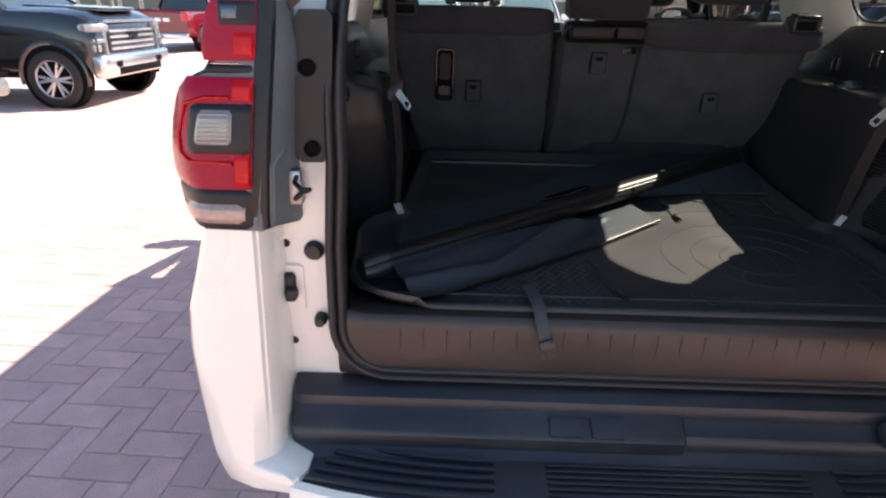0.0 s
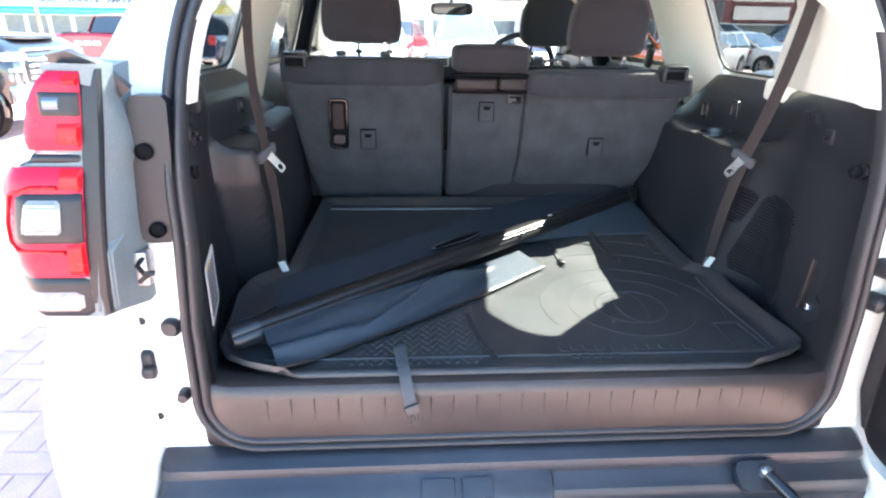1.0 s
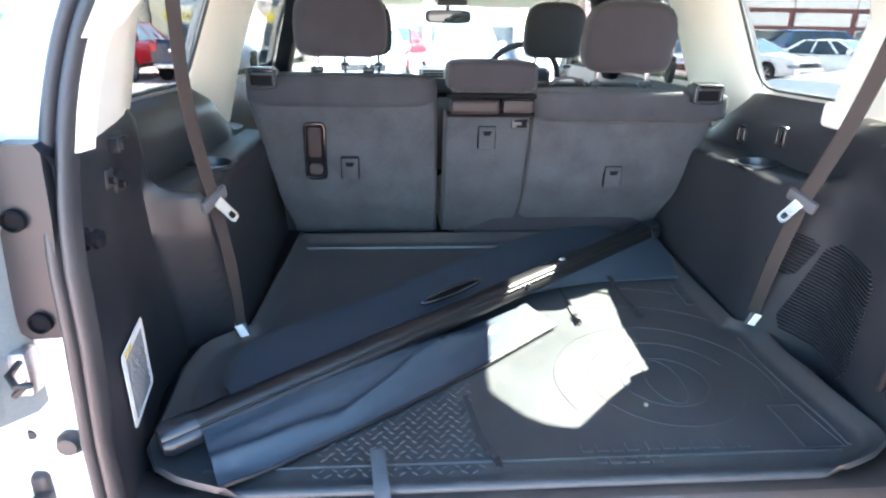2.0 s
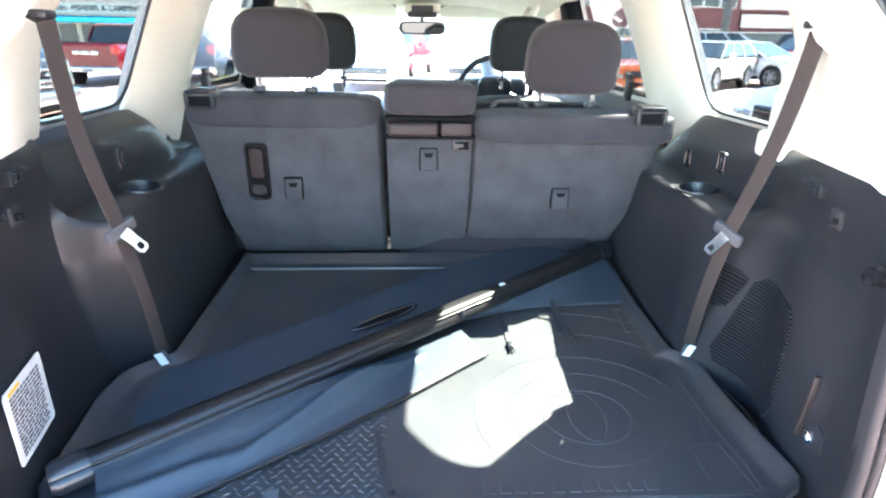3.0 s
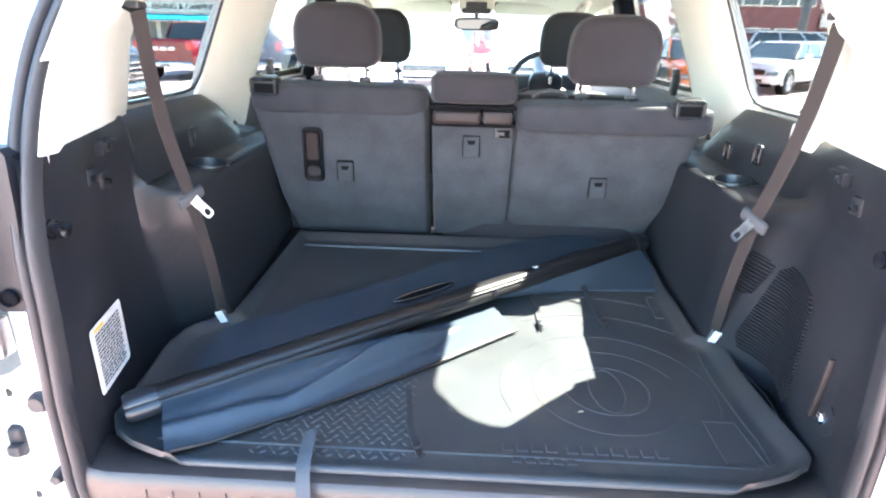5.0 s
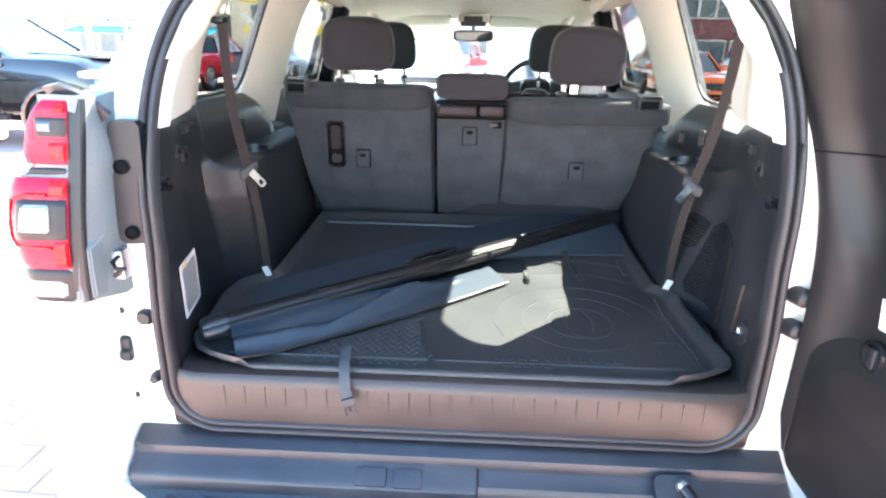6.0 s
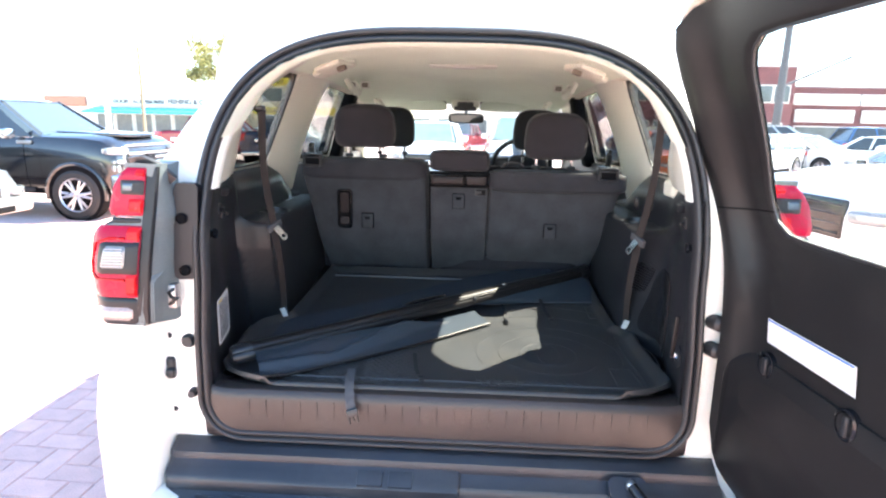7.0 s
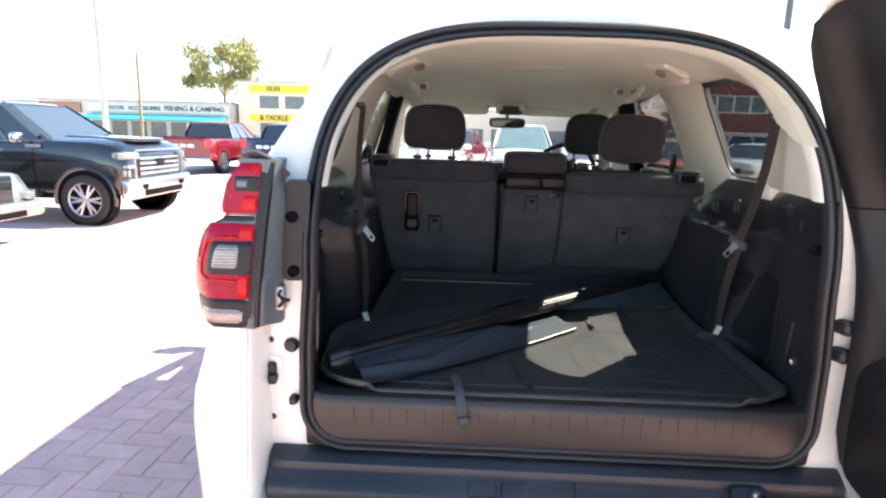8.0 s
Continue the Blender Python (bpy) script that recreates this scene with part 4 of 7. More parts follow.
cyl(bm, c + m @ V(0, 0.03, 0), c + m @ V(0, 0.28, 0), 0.04, 0.05)
part("steering_wheel", bm, TRIM_SOFT, suv, "black steering wheel")


# ---- seats ----
def head_rest(parent, c, size, lean, posts=0.14, cloth=CLOTH):
    m = Euler((lean, 0, 0)).to_matrix()
    bm = bmesh.new()

    def shape(p):
        t = p.z / size[2]
        return V(p.x * (1 - 0.10 * max(0, t)) , p.y * (1 - 0.15 * t) + 0.02 * (abs(p.x) / size[0]) ** 2, p.z - 0.012 * (abs(p.x) * 2 / size[0]) ** 3)

    pillow(bm, c, size, 4.2, 10, m, shape)
    h = part("headrest", bm, cloth, parent, "soft cloth headrest")
    for s in (-1, 1):
        bm = bmesh.new()
        p = Vector(c) + m @ V(s * posts / 2, 0.01, -size[2] * 0.35)
        q = Vector(c) + m @ V(s * posts / 2, 0.01, -size[2] * 0.5 - 0.075)
        cyl(bm, q, p, 0.0065, n=10)
        part("post", bm, CHROME, h)
        bm = bmesh.new()
        rbox(bm, q + V(0, 0, 0.038), (0.034, 0.030, 0.016), 0.006)
        part("post_sleeve", bm, TRIM_SOFT, h)
    return h


def back_board(bm, xs_top, xs_bot, z0, z1, y_of, t, round_x=0.03, round_top=0.02):
    """A seat back's board: trapezoid seen from behind, y_of(z) its rear face, t its thickness."""
    rows = []
    for z in [z0, z0 + 0.012] + steps(z0 + 0.05, z1 - round_top, 8) + [z1 - round_top * 0.3, z1]:
        f = (z - z0) / (z1 - z0)
        a = xs_bot[0] + (xs_top[0] - xs_bot[0]) * f
        b = xs_bot[1] + (xs_top[1] - xs_bot[1]) * f
        e = 0.012 if z in (z0, z1) else 0.0
        y = y_of(z)
        r = round_x
        rows.append([V(a, y + r, z), V(a + r * 0.3, y + r * 0.3 + e, z), V(a + r, y + e, z)] + [V(a + r + (b - a - 2 * r) * k / 8, y + e, z) for k in range(1, 8)] + [V(b - r, y + e, z), V(b - r * 0.3, y + r * 0.3 + e, z), V(b, y + r, z), V(b, y + t, z), V(a, y + t, z)])
    loft(bm, rows)


def pocket(parent, c, w, h, mat_in=DARK):
    """A small square anchor cover set in the seat back."""
    # near-black so that the groove round the flap has its shade
    bm = bmesh.new()
    rbox(bm, c, (w, 0.012, h), 0.004)
    cov = part("anchor_cover", bm, DARK, parent, "small black anchor cover")
    bm = bmesh.new()
    rbox(bm, Vector(c) + V(0, -0.005, -0.002), (w * 0.88, 0.009, h * 0.90), 0.003)
    part("cover_flap", bm, SEAT, cov)
    # raised black plate: the slot is only shade drawn in colour
    bm = bmesh.new()
    plate(bm, [(-w * 0.25, 0), (w * 0.25, 0), (w * 0.16, -h * 0.18), (-w * 0.16, -h * 0.18)], Vector(c) + V(0, -0.0075, h * 0.26), (1, 0, 0), (0, 0, 1), (0, -0.004, 0))
    part("finger_slot", bm, DARK, cov)


def lock_knob(parent, c):
    """A release lever let into the seat's top corner: a frame round a black plate for the hollow's shade, a glossy grip
    over it.
    """
    c = Vector(c)
    bm = bmesh.new()
    rbox(bm, c + V(0, 0.010, 0), (0.076, 0.055, 0.046), 0.008, 3)
    k = part("release_lever", bm, RUBBER, parent, "black seat release lever")
    bm = bmesh.new()
    sweep(bm, [c + V(x, -0.020, z) for x, z in rrect(0.070, 0.042, 0.008)], 0.0045, closed=True)
    part("lever_frame", bm, TRIM_SOFT, k)
    bm = bmesh.new()
    rbox(bm, c + V(0, -0.017, -0.004), (0.056, 0.004, 0.026), 0.0015, 1)
    part("lever_recess", bm, DARK, k)
    bm = bmesh.new()
    rbox(bm, c + V(0, -0.002, 0.022), (0.066, 0.046, 0.010), 0.004, 3, Euler((0.12, 0, 0)).to_matrix())
    part("lever_cap", bm, GLOSS, k)


yl = lambda z: 0.930 - 0.10 * (z - 0.92) + 0.05 * smooth(1.03 - z, 0, 0.13)
left_seat = thing("folding_car_seat", "dark grey upright rear seat, narrow part, with headrest", "seat", "rear seats")
bm = bmesh.new()
back_board(bm, (-0.640, -0.119), (-0.552, -0.113), 0.895, 1.310, yl, 0.10)
board = part("backrest", bm, SEAT, left_seat, "dark grey carpeted seat back")
bm = bmesh.new()
pillow(bm, (-0.380, 0.958, 1.332), (0.520, 0.15, 0.088), 7, 10)
part("top_band", bm, BAND, left_seat, "padded cloth top edge")
lock_knob(left_seat, (-0.585, 0.887, 1.366))
pocket(board, (-0.367, yl(1.120) - 0.002, 1.120), 0.052, 0.066)
hu, hv = V(1, 0, -0.02).normalized(), V(0.02, -0.10, 1).normalized()
ho = V(-0.461, yl(1.168) - 0.002, 1.168)
bm = bmesh.new()
plate(bm, rrect(0.062, 0.166, 0.014), ho, hu, hv, (0, -0.004, 0))
hs = part("strap_handle", bm, DARK, board, "long black release handle in a framed recess")
bm = bmesh.new()
sweep(bm, [ho + V(0, -0.004, 0) + hu * x + hv * z for x, z in rrect(0.054, 0.158, 0.012)], 0.0045, closed=True)
part("handle_frame", bm, GLOSS, hs)
bm = bmesh.new()
plate(bm, rrect(0.034, 0.082, 0.008), ho + V(0, -0.004, 0) + hv * 0.026, hu, hv, (0, -0.008, 0))
part("handle_grip", bm, OUTLET, hs)
bm = bmesh.new()
plate(bm, rrect(0.036, 0.030, 0.010), ho + V(0, -0.004, 0) - hv * 0.050, hu, hv, (0, -0.007, 0))
part("handle_catch", bm, TRIM_SOFT, hs)
head_rest(left_seat, (-0.378, 0.925, 1.508), (0.247, 0.105, 0.172), 0.10)
bm = bmesh.new()
pillow(bm, (-0.38, 1.28, 0.93), (0.52, 0.55, 0.16), 6, 6)
pillow(bm, (-0.38, 1.075, 1.16), (0.50, 0.13, 0.42), 5, 6)
part("cushion", bm, CLOTH, left_seat)
bm = bmesh.new()
rbox(bm, (-0.38, 1.2, 0.74), (0.46, 0.40, 0.26), 0.02)
part("seat_base", bm, DARK, left_seat)

yr = lambda z: 0.904 - 0.23 * (z - 0.92) + 0.06 * smooth(1.08 - z, 0, 0.17)
right_seat = thing("folding_car_seat", "dark grey upright rear seat, wide part, with headrest and armrest", "seat", "rear seats")
bm = bmesh.new()
back_board(bm, (0.132, 0.655), (0.128, 0.575), 0.905, 1.296, yr, 0.12)
board = part("backrest", bm, SEAT, right_seat, "dark grey carpeted seat back")
bm = bmesh.new()
back_board(bm, (-0.100, 0.1315), (-0.098, 0.1275), 0.905, 1.288, yr, 0.12, 0.012)
mid = part("middle_back", bm, SEAT, right_seat, "carpeted middle seat back")
bm = bmesh.new()
pillow(bm, (0.398, 0.866, 1.307), (0.540, 0.15, 0.084), 7, 10)
part("top_band", bm, BAND, right_seat, "padded cloth top edge")
lock_knob(right_seat, (0.582, 0.786, 1.345))
pocket(board, (0.385, yr(1.106) - 0.002, 1.106), 0.052, 0.064)
pocket(mid, (0.012, yr(1.222) - 0.002, 1.222), 0.050, 0.064)
bm = bmesh.new()
pillow(bm, (0.014, 0.82, 1.384), (0.232, 0.15, 0.080), 6, 10)
part("middle_headrest", bm, CLOTH, right_seat, "low cloth headrest of the middle place")
bm = bmesh.new()
rbox(bm, (-0.030, 0.775, 1.310), (0.128, 0.04, 0.036), 0.010, 3)
part("belt_cover", bm, OUTLET, right_seat, "brown-black belt outlet cover")
bm = bmesh.new()
rbox(bm, (0.080, 0.776, 1.311), (0.078, 0.038, 0.033), 0.006, 2)
part("belt_lid", bm, OUTLET, right_seat)
bm = bmesh.new()
rbox(bm, (0.015, 0.79, 1.335), (0.232, 0.03, 0.012), 0.004)
rbox(bm, (0.015, 0.80, 1.287), (0.232, 0.03, 0.012), 0.004)
part("cover_frame", bm, DARK, right_seat)
bm = bmesh.new()
rbox(bm, (0.100, yr(1.262) - 0.004, 1.262), (0.048, 0.012, 0.030), 0.003)
lt = part("middle_latch", bm, RUBBER, mid)
# black bars laid on the latch as the shade in its slots
bm = bmesh.new()
for a, b, w, h in ((0.100, 1.268, 0.036, 0.006), (0.110, 1.262, 0.014, 0.012), (0.104, 1.253, 0.030, 0.005)):
    rbox(bm, (a, yr(1.262) - 0.011, b), (w, 0.004, h), 0.001, 1)
part("latch_slot", bm, DARK, lt)
bm = bmesh.new()
sweep(bm, [V(0.18, 0.835, 1.362), V(0.19, 0.830, 1.376), V(0.22, 0.828, 1.381), V(0.25, 0.830, 1.376), V(0.26, 0.835, 1.362)], [(0.02, -0.003), (0.02, 0.003), (-0.02, 0.003), (-0.02, -0.003)], up=(0, 0, 1))
part("pull_strap", bm, DARK_WEB, right_seat, "dark pull strap")
head_rest(right_seat, (0.388, 0.862, 1.484), (0.243, 0.105, 0.180), 0.14)
bm = bmesh.new()
pillow(bm, (0.28, 1.22, 0.93), (0.76, 0.55, 0.16), 6, 6)
pillow(bm, (0.28, 1.065, 1.14), (0.74, 0.13, 0.42), 5, 6)
part("cushion", bm, CLOTH, right_seat)
bm = bmesh.new()
rbox(bm, (0.28, 1.16, 0.74), (0.66, 0.40, 0.26), 0.02)
part("seat_base", bm, DARK, right_seat)

FRONT_CLOTH = surface("black_seat_cloth", (0.013, 0.013, 0.015), 0.9, var=0.15, scale=12, fine=900, bump=0.5, dist=0.001, sheen=0.1)
front = thing("front_seat", "dark cloth front seat with tall headrest", "seat", "front seats", at=(-0.385, 1.80, 0))
bm = bmesh.new()
pillow(bm, (0, 0.02, 1.035), (0.50, 0.16, 0.52), 5, 8, Euler((0.18, 0, 0)).to_matrix())
part("backrest", bm, FRONT_CLOTH, front)
bm = bmesh.new()
pillow(bm, (0, 0.30, 0.82), (0.52, 0.55, 0.20), 5, 6)
part("cushion", bm, FRONT_CLOTH, front)
bm = bmesh.new()
rbox(bm, (0, 0.28, 0.66), (0.40, 0.40, 0.16), 0.02)
part("seat_base", bm, DARK, front)
head_rest(front, (0, -0.03, 1.500), (0.255, 0.10, 0.215), 0.12, cloth=FRONT_CLOTH)
copy_thing(front, pose(0.415, 1.80, 0))


# ---- seat belts ----
def seat_belt(s, top, guide, tongue, anchor, tag):
    belt = thing("seat_belt", tag, "seat belt", "rear seat belts")
    top, guide, tongue, anchor = map(Vector, (top, guide, tongue, anchor))
    flat = [(x * 0.9, z) for x, z in ((0.0165, -0.0008), (0.0165, 0.0006), (0.011, 0.0018), (0.0055, 0.0004), (0.0, 0.0018), (-0.0055, 0.0004), (-0.011, 0.0018), (-0.0165, 0.0006), (-0.0165, -0.0008))]
    bm = bmesh.new()
    n = V(-s * 0.9, -0.42, 0.1)
    pts = [guide, top] + [top + (tongue - top) * t + V(s * 0.012, 0.0, 0) * math.sin(3.14 * t) for t in steps(0.1, 1, 9)]
    sweep(bm, pts, flat, up=n)
    part("upper_webbing", bm, WEB, belt)
    bm = bmesh.new()
    down = [tongue + (anchor - tongue) * t + n * -0.004 + V(-s * 0.010, -0.006, 0) * math.sin(3.14 * t) for t in steps(0, 1, 10)]
    sweep(bm, down, flat, up=n)
    part("lower_webbing", bm, WEB, belt)
    d = (tongue - top).normalized()
    side = d.cross(n).normalized()
    nn = side.cross(d).normalized()
    rot = Matrix((side, nn, d)).transposed()
    bm = bmesh.new()
    rbox(bm, tongue + d * 0.002, (0.066, 0.012, 0.026), 0.005, 2, rot)
    tg = part("tongue", bm, STRAP, belt, "grey plastic belt tongue")
    bm = bmesh.new()
    o = tongue + d * 0.006 + n * 0.005
    lean = (d + V(-s, 0, 0) * (0.70 if s < 0 else 0.50)).normalized()
    q = lean.cross(nn).normalized()
    outer = [(-0.013, 0.0), (0.013, 0.0), (0.012, 0.030), (0.013, 0.048), (0.008, 0.056), (-0.008, 0.056), (-0.013, 0.048), (-0.012, 0.030)]
    inner = [(-0.006, 0.034), (0.006, 0.034), (0.006, 0.036), (0.007, 0.046), (0.004, 0.049), (-0.004, 0.049), (-0.007, 0.046), (-0.006, 0.036)]
    loop = lambda pl, h: [o + q * a * 0.86 + lean * b * 0.92 + nn * h for a, b in pl]
    rr = [loop(outer, 0.0012), loop(inner, 0.0012), loop(inner, -0.0012), loop(outer, -0.0012)]
    grid(bm, rr, wrap_u=True, wrap_v=True)
    part("tongue_plate", bm, CHROME, tg, "bright steel tongue plate")
    bm = bmesh.new()
    rbox(bm, guide + V(s * 0.004, 0.004, 0.002), (0.056, 0.03, 0.012), 0.004, 2)
    part("belt_guide", bm, TRIM_SOFT, belt)
    bm = bmesh.new()
    rbox(bm, anchor + V(0, -0.004, 0.006), (0.030, 0.010, 0.036), 0.004, 2, Euler((0.3, 0, s * 0.5)).to_matrix())
    part("anchor_plate", bm, STRAP, belt)
    bm = bmesh.new()
    rbox(bm, anchor + V(-s * 0.004, -0.022, 0.010), (0.018, 0.003, 0.032), 0.001, 1, Euler((0.2, s * 0.3, 0)).to_matrix())
    part("belt_tag", bm, LABEL, belt, "white sewn tag")


seat_belt(-1, (-0.540, 0.195, 1.545), (-0.562, 0.205, 1.552), (-0.564, 0.328, 1.194), (-0.568, 0.412, 0.872), "brown seat belt hanging with a bright tongue beside a cup holder")
seat_belt(1, (0.574, 0.194, 1.545), (0.584, 0.197, 1.557), (0.586, 0.340, 1.182), (0.594, 0.425, 0.868), "brown seat belt hanging with a bright tongue before speaker slots")


# ---- loose things on the cargo floor ----
XL = [(-0.022, -0.500), (0.0, -0.565), (0.03, -0.612), (0.075, -0.642), (0.2, -0.652), (0.31, -0.664), (0.39, -0.650), (0.43, -0.606), (0.455, -0.568), (0.65, -0.556), (0.93, -0.530)]
XR = [(-0.022, 0.500), (0.0, 0.565), (0.03, 0.612), (0.06, 0.634), (0.2, 0.622), (0.32, 0.616), (0.42, 0.622), (0.445, 0.572), (0.65, 0.563), (0.93, 0.560)]
cargo_mat = thing("cargo_mat", "dusty dark rubber cargo mat with raised rim and embossed rings", "mat")
bm = bmesh.new()
rows = []
ys = [-0.022, -0.018, -0.010, 0.004, 0.012] + steps(0.03, 0.40, 16) + [0.43, 0.443, 0.455] + steps(0.48, 0.89, 14) + [0.904, 0.916, 0.924, 0.93]
for y in ys:
    a, b = table(y, XL), table(y, XR)
    ey = table(y, [(-0.022, 0.003), (-0.018, 0.007), (-0.010, 0.007), (0.004, 0.002), (0.012, 0), (0.89, 0), (0.904, 0.004), (0.916, 0.020), (0.924, 0.022), (0.93, 0.016)])
    us = [0, 0.005, 0.014, 0.030, 0.045]
    ex = [0.018, 0.023, 0.021, 0.005, 0.0]
    xs = [a + u for u in us] + steps(a + 0.08, b - 0.08, 22) + [b - u for u in reversed(us)]
    zs = ex + [0.0] * 23 + list(reversed(ex))
    rows.append([V(x, y, z_floor(y) + 0.004 + max(ey, e)) for x, e in zip(xs, zs)])
shell(bm, rows, V(0, 0, -0.007))
mat_base = part("mat_sheet", bm, MAT, cargo_mat, sharp=1.0)


def on_mat(x, y, h=0.0):
    return V(x, y, z_floor(y) + 0.004 + h)


def raised(name, pts, w, h, closed=False, parent=None):
    bm = bmesh.new()
    sweep(bm, [on_mat(x, y, 0) for x, y in pts], [(w, -0.001), (w * 0.6, h), (-w * 0.6, h), (-w, -0.001)], closed=closed, up=(0, 0, 1))
    return part(name, bm, MAT, parent or cargo_mat)


# a second, lower line inside the rim
raised("rim_line", [(x, 0.872) for x in steps(-0.50, 0.52, 6)], 0.005, 0.005)
raised("rim_line", [(x, 0.040) for x in steps(-0.54, 0.54, 6)], 0.004, 0.003)
raised("rim_line", [(table(y, XR) - 0.062, y) for y in steps(0.05, 0.40, 6)], 0.004, 0.003)
# embossed rings, oval badge and blocks
for r, a0, a1 in ((0.155, 20, 330), (0.225, -25, 205), (0.33, -20, 120), (0.43, 5, 100)):
    raised("embossed_ring", [(0.317 + r * math.cos(radians(a)), 0.25 + r * 0.90 * math.sin(radians(a))) for a in steps(a0, a1, 40)], 0.0020, 0.0006)
for rx, ry in ((0.088, 0.080), (0.036, 0.072)):
    raised("embossed_badge", [(0.317 + rx * math.cos(a), 0.25 + ry * math.sin(a)) for a in (2 * math.pi * k / 36 for k in range(36))], 0.0036, 0.0009, True)
for x0, y0, w, h in ((0.520, 0.105, 0.070, 0.115), (0.545, 0.600, 0.080, 0.100), (-0.55, 0.16, 0.08, 0.10)):
    raised("embossed_block", [(x0 - w / 2, y0 - h / 2), (x0 + w / 2, y0 - h / 2), (x0 + w / 2 - 0.01, y0 + h / 2), (x0 - w / 2, y0 + h / 2)], 0.0032, 0.0016, True)
# two lines of raised lettering, left as plain bars
for y0, x0, count, pitch in ((0.063, 0.097, 4, 0.0265), (0.063, 0.214, 7, 0.0268), (0.034, 0.112, 5, 0.0240)):
    for k in range(count):
        bm = bmesh.new()
        rbox(bm, on_mat(x0 + k * pitch, y0, 0.0004), (pitch * 0.72, 0.020, 0.0026), 0.0007, 1)
        part("raised_bar", bm, MAT, cargo_mat)
# tread plate pattern on the bare part of the mat
bm = bmesh.new()
k = 0
for j in range(24):
    for i in range(21):
        x, y = -0.36 + i * 0.020 + (j % 2) * 0.010, 0.018 + j * 0.0125
        if x > -0.085 or y > 0.30 or y > 0.36 + (x + 0.36) * 0.2:
            continue
        k += 1
        a = radians(35 if (i + j) % 2 else -35)
        d = V(math.cos(a), math.sin(a), 0)
        n = V(-d.y, d.x, 0)
        o = on_mat(x, y, 0)
        v = [bm.verts.new(o + d * 0.0085 * p + n * 0.0022 * q + V(0, 0, h)) for p, q, h in ((-1, 0, 0), (0, -1, 0), (1, 0, 0), (0, 1, 0), (0, 0, 0.0022))]
        for p in range(4):
            bm.faces.new((v[p], v[(p + 1) % 4], v[4]))
tagged(part("tread_pattern", bm, MAT, cargo_mat), kind="stuff")

# retractable cargo cover, lying slanted over the mat
cover = thing("cargo_cover", "black retractable cargo cover lying slanted, its vinyl half drawn out", "cargo cover")
A, B = V(-0.613, 0.065, 0.860), V(0.555, 0.902, 0.934)
dv = (B - A).normalized()
side = dv.cross(V(0, 0, 1)).normalized()        # towards the back door
upv = side.cross(dv).normalized()
# cross section: broad rounded top, a lip, and a half-round band under it
tube = [(0.021, 0.011), (0.019, 0.018), (0.011, 0.0225), (-0.003, 0.0240), (-0.016, 0.0210), (-0.024, 0.012), (-0.026, -0.002), (-0.023, -0.015), (-0.011, -0.023), (0.010, -0.024), (0.021, -0.019), (0.026, -0.009), (0.0255, 0.001), (0.0205, 0.007), (0.0165, 0.009)]
bm = bmesh.new()
sweep(bm, [A + dv * 0.055, B - dv * 0.05], tube, up=(0, 0, 1))
part("cassette", bm, BLACKMETAL, cover, "black metal cassette tube", sharp=1.0)
for p, q in ((A, A + dv * 0.058), (B - dv * 0.052, B)):
    bm = bmesh.new()
    big = [(x * 1.10, y * 1.10) for x, y in tube]
    tip = [(x * 0.86, y * 0.86) for x, y in tube]
    a, b = (p, q) if p == A else (q, p)
    s1, t1 = side, upv
    loft(bm, [[a + s1 * x + t1 * y for x, y in tip], [a + (b - a) * 0.2 + s1 * x + t1 * y for x, y in big], [b + s1 * x + t1 * y for x, y in big]])
    part("end_cap", bm, TRIM_SOFT, cover, sharp=1.0)
bm = bmesh.new()
sweep(bm, [A + dv * 0.06 + side * 0.0215 + upv * 0.0115, B - dv * 0.055 + side * 0.0215 + upv * 0.0115], 0.0022)
part("slot_lip", bm, BLACKMETAL, cover, "thin edge of the slot")
LEN = (B - A).length


def along(t, w, h=0.0):
    """A point t metres along the cassette, w towards the back door, h over the mat."""
    p = A + dv * t + side * w
    return V(p.x, p.y, z_floor(p.y) + 0.006 + h)


# stiff flap behind the cassette with a slot handle
bm = bmesh.new()
rows = []
for t in steps(0.14, LEN - 0.10, 26):
    w = -0.196 * smooth(t, 0.06, 0.26) * (1 - 0.28 * smooth(t, LEN - 0.45, LEN - 0.05)) - 0.030
    rows.append([along(t, -0.012 + (w + 0.012) * f, 0.028 - 0.002 * f + 0.002 * math.sin(9 * t) * f) for f in (0, 0.25, 0.5, 0.75, 0.95, 1.0)])
shell(bm, rows, V(0, 0, -0.004))
flap = part("stiff_flap", bm, VINYL, cover, "stiff black flap with a slot handle")
bm = bmesh.new()
hc = [along(0.715 + 0.092 * math.cos(a), -0.112 + 0.014 * math.sin(a), 0.0320) for a in (2 * math.pi * k / 28 for k in range(28))]
sweep(bm, hc, 0.0045, closed=True)
part("handle_rim", bm, GLOSS, flap, "glossy oval handle rim")
# flat black oval over the whole flap, coloured as the slot's shade
bm = bmesh.new()
bm.faces.new([bm.verts.new(along(0.715 + 0.087 * math.cos(a), -0.112 + 0.0105 * math.sin(a), 0.0330)) for a in (2 * math.pi * k / 28 for k in range(28))])
part("handle_slot", bm, DARK, flap)
# drawn-out vinyl, wrinkled, ending in a rod
bm = bmesh.new()
rows = []
T0, T1 = 0.062, 0.845


def reach(t):
    return 0.130 + 0.004 * math.sin(4 * t) - 0.010 * smooth(t, 0.5, 0.845)


def ridge(f, t, fc, slope, tc, width):
    return math.exp(-((f - fc - slope * (t - tc)) / width) ** 2)


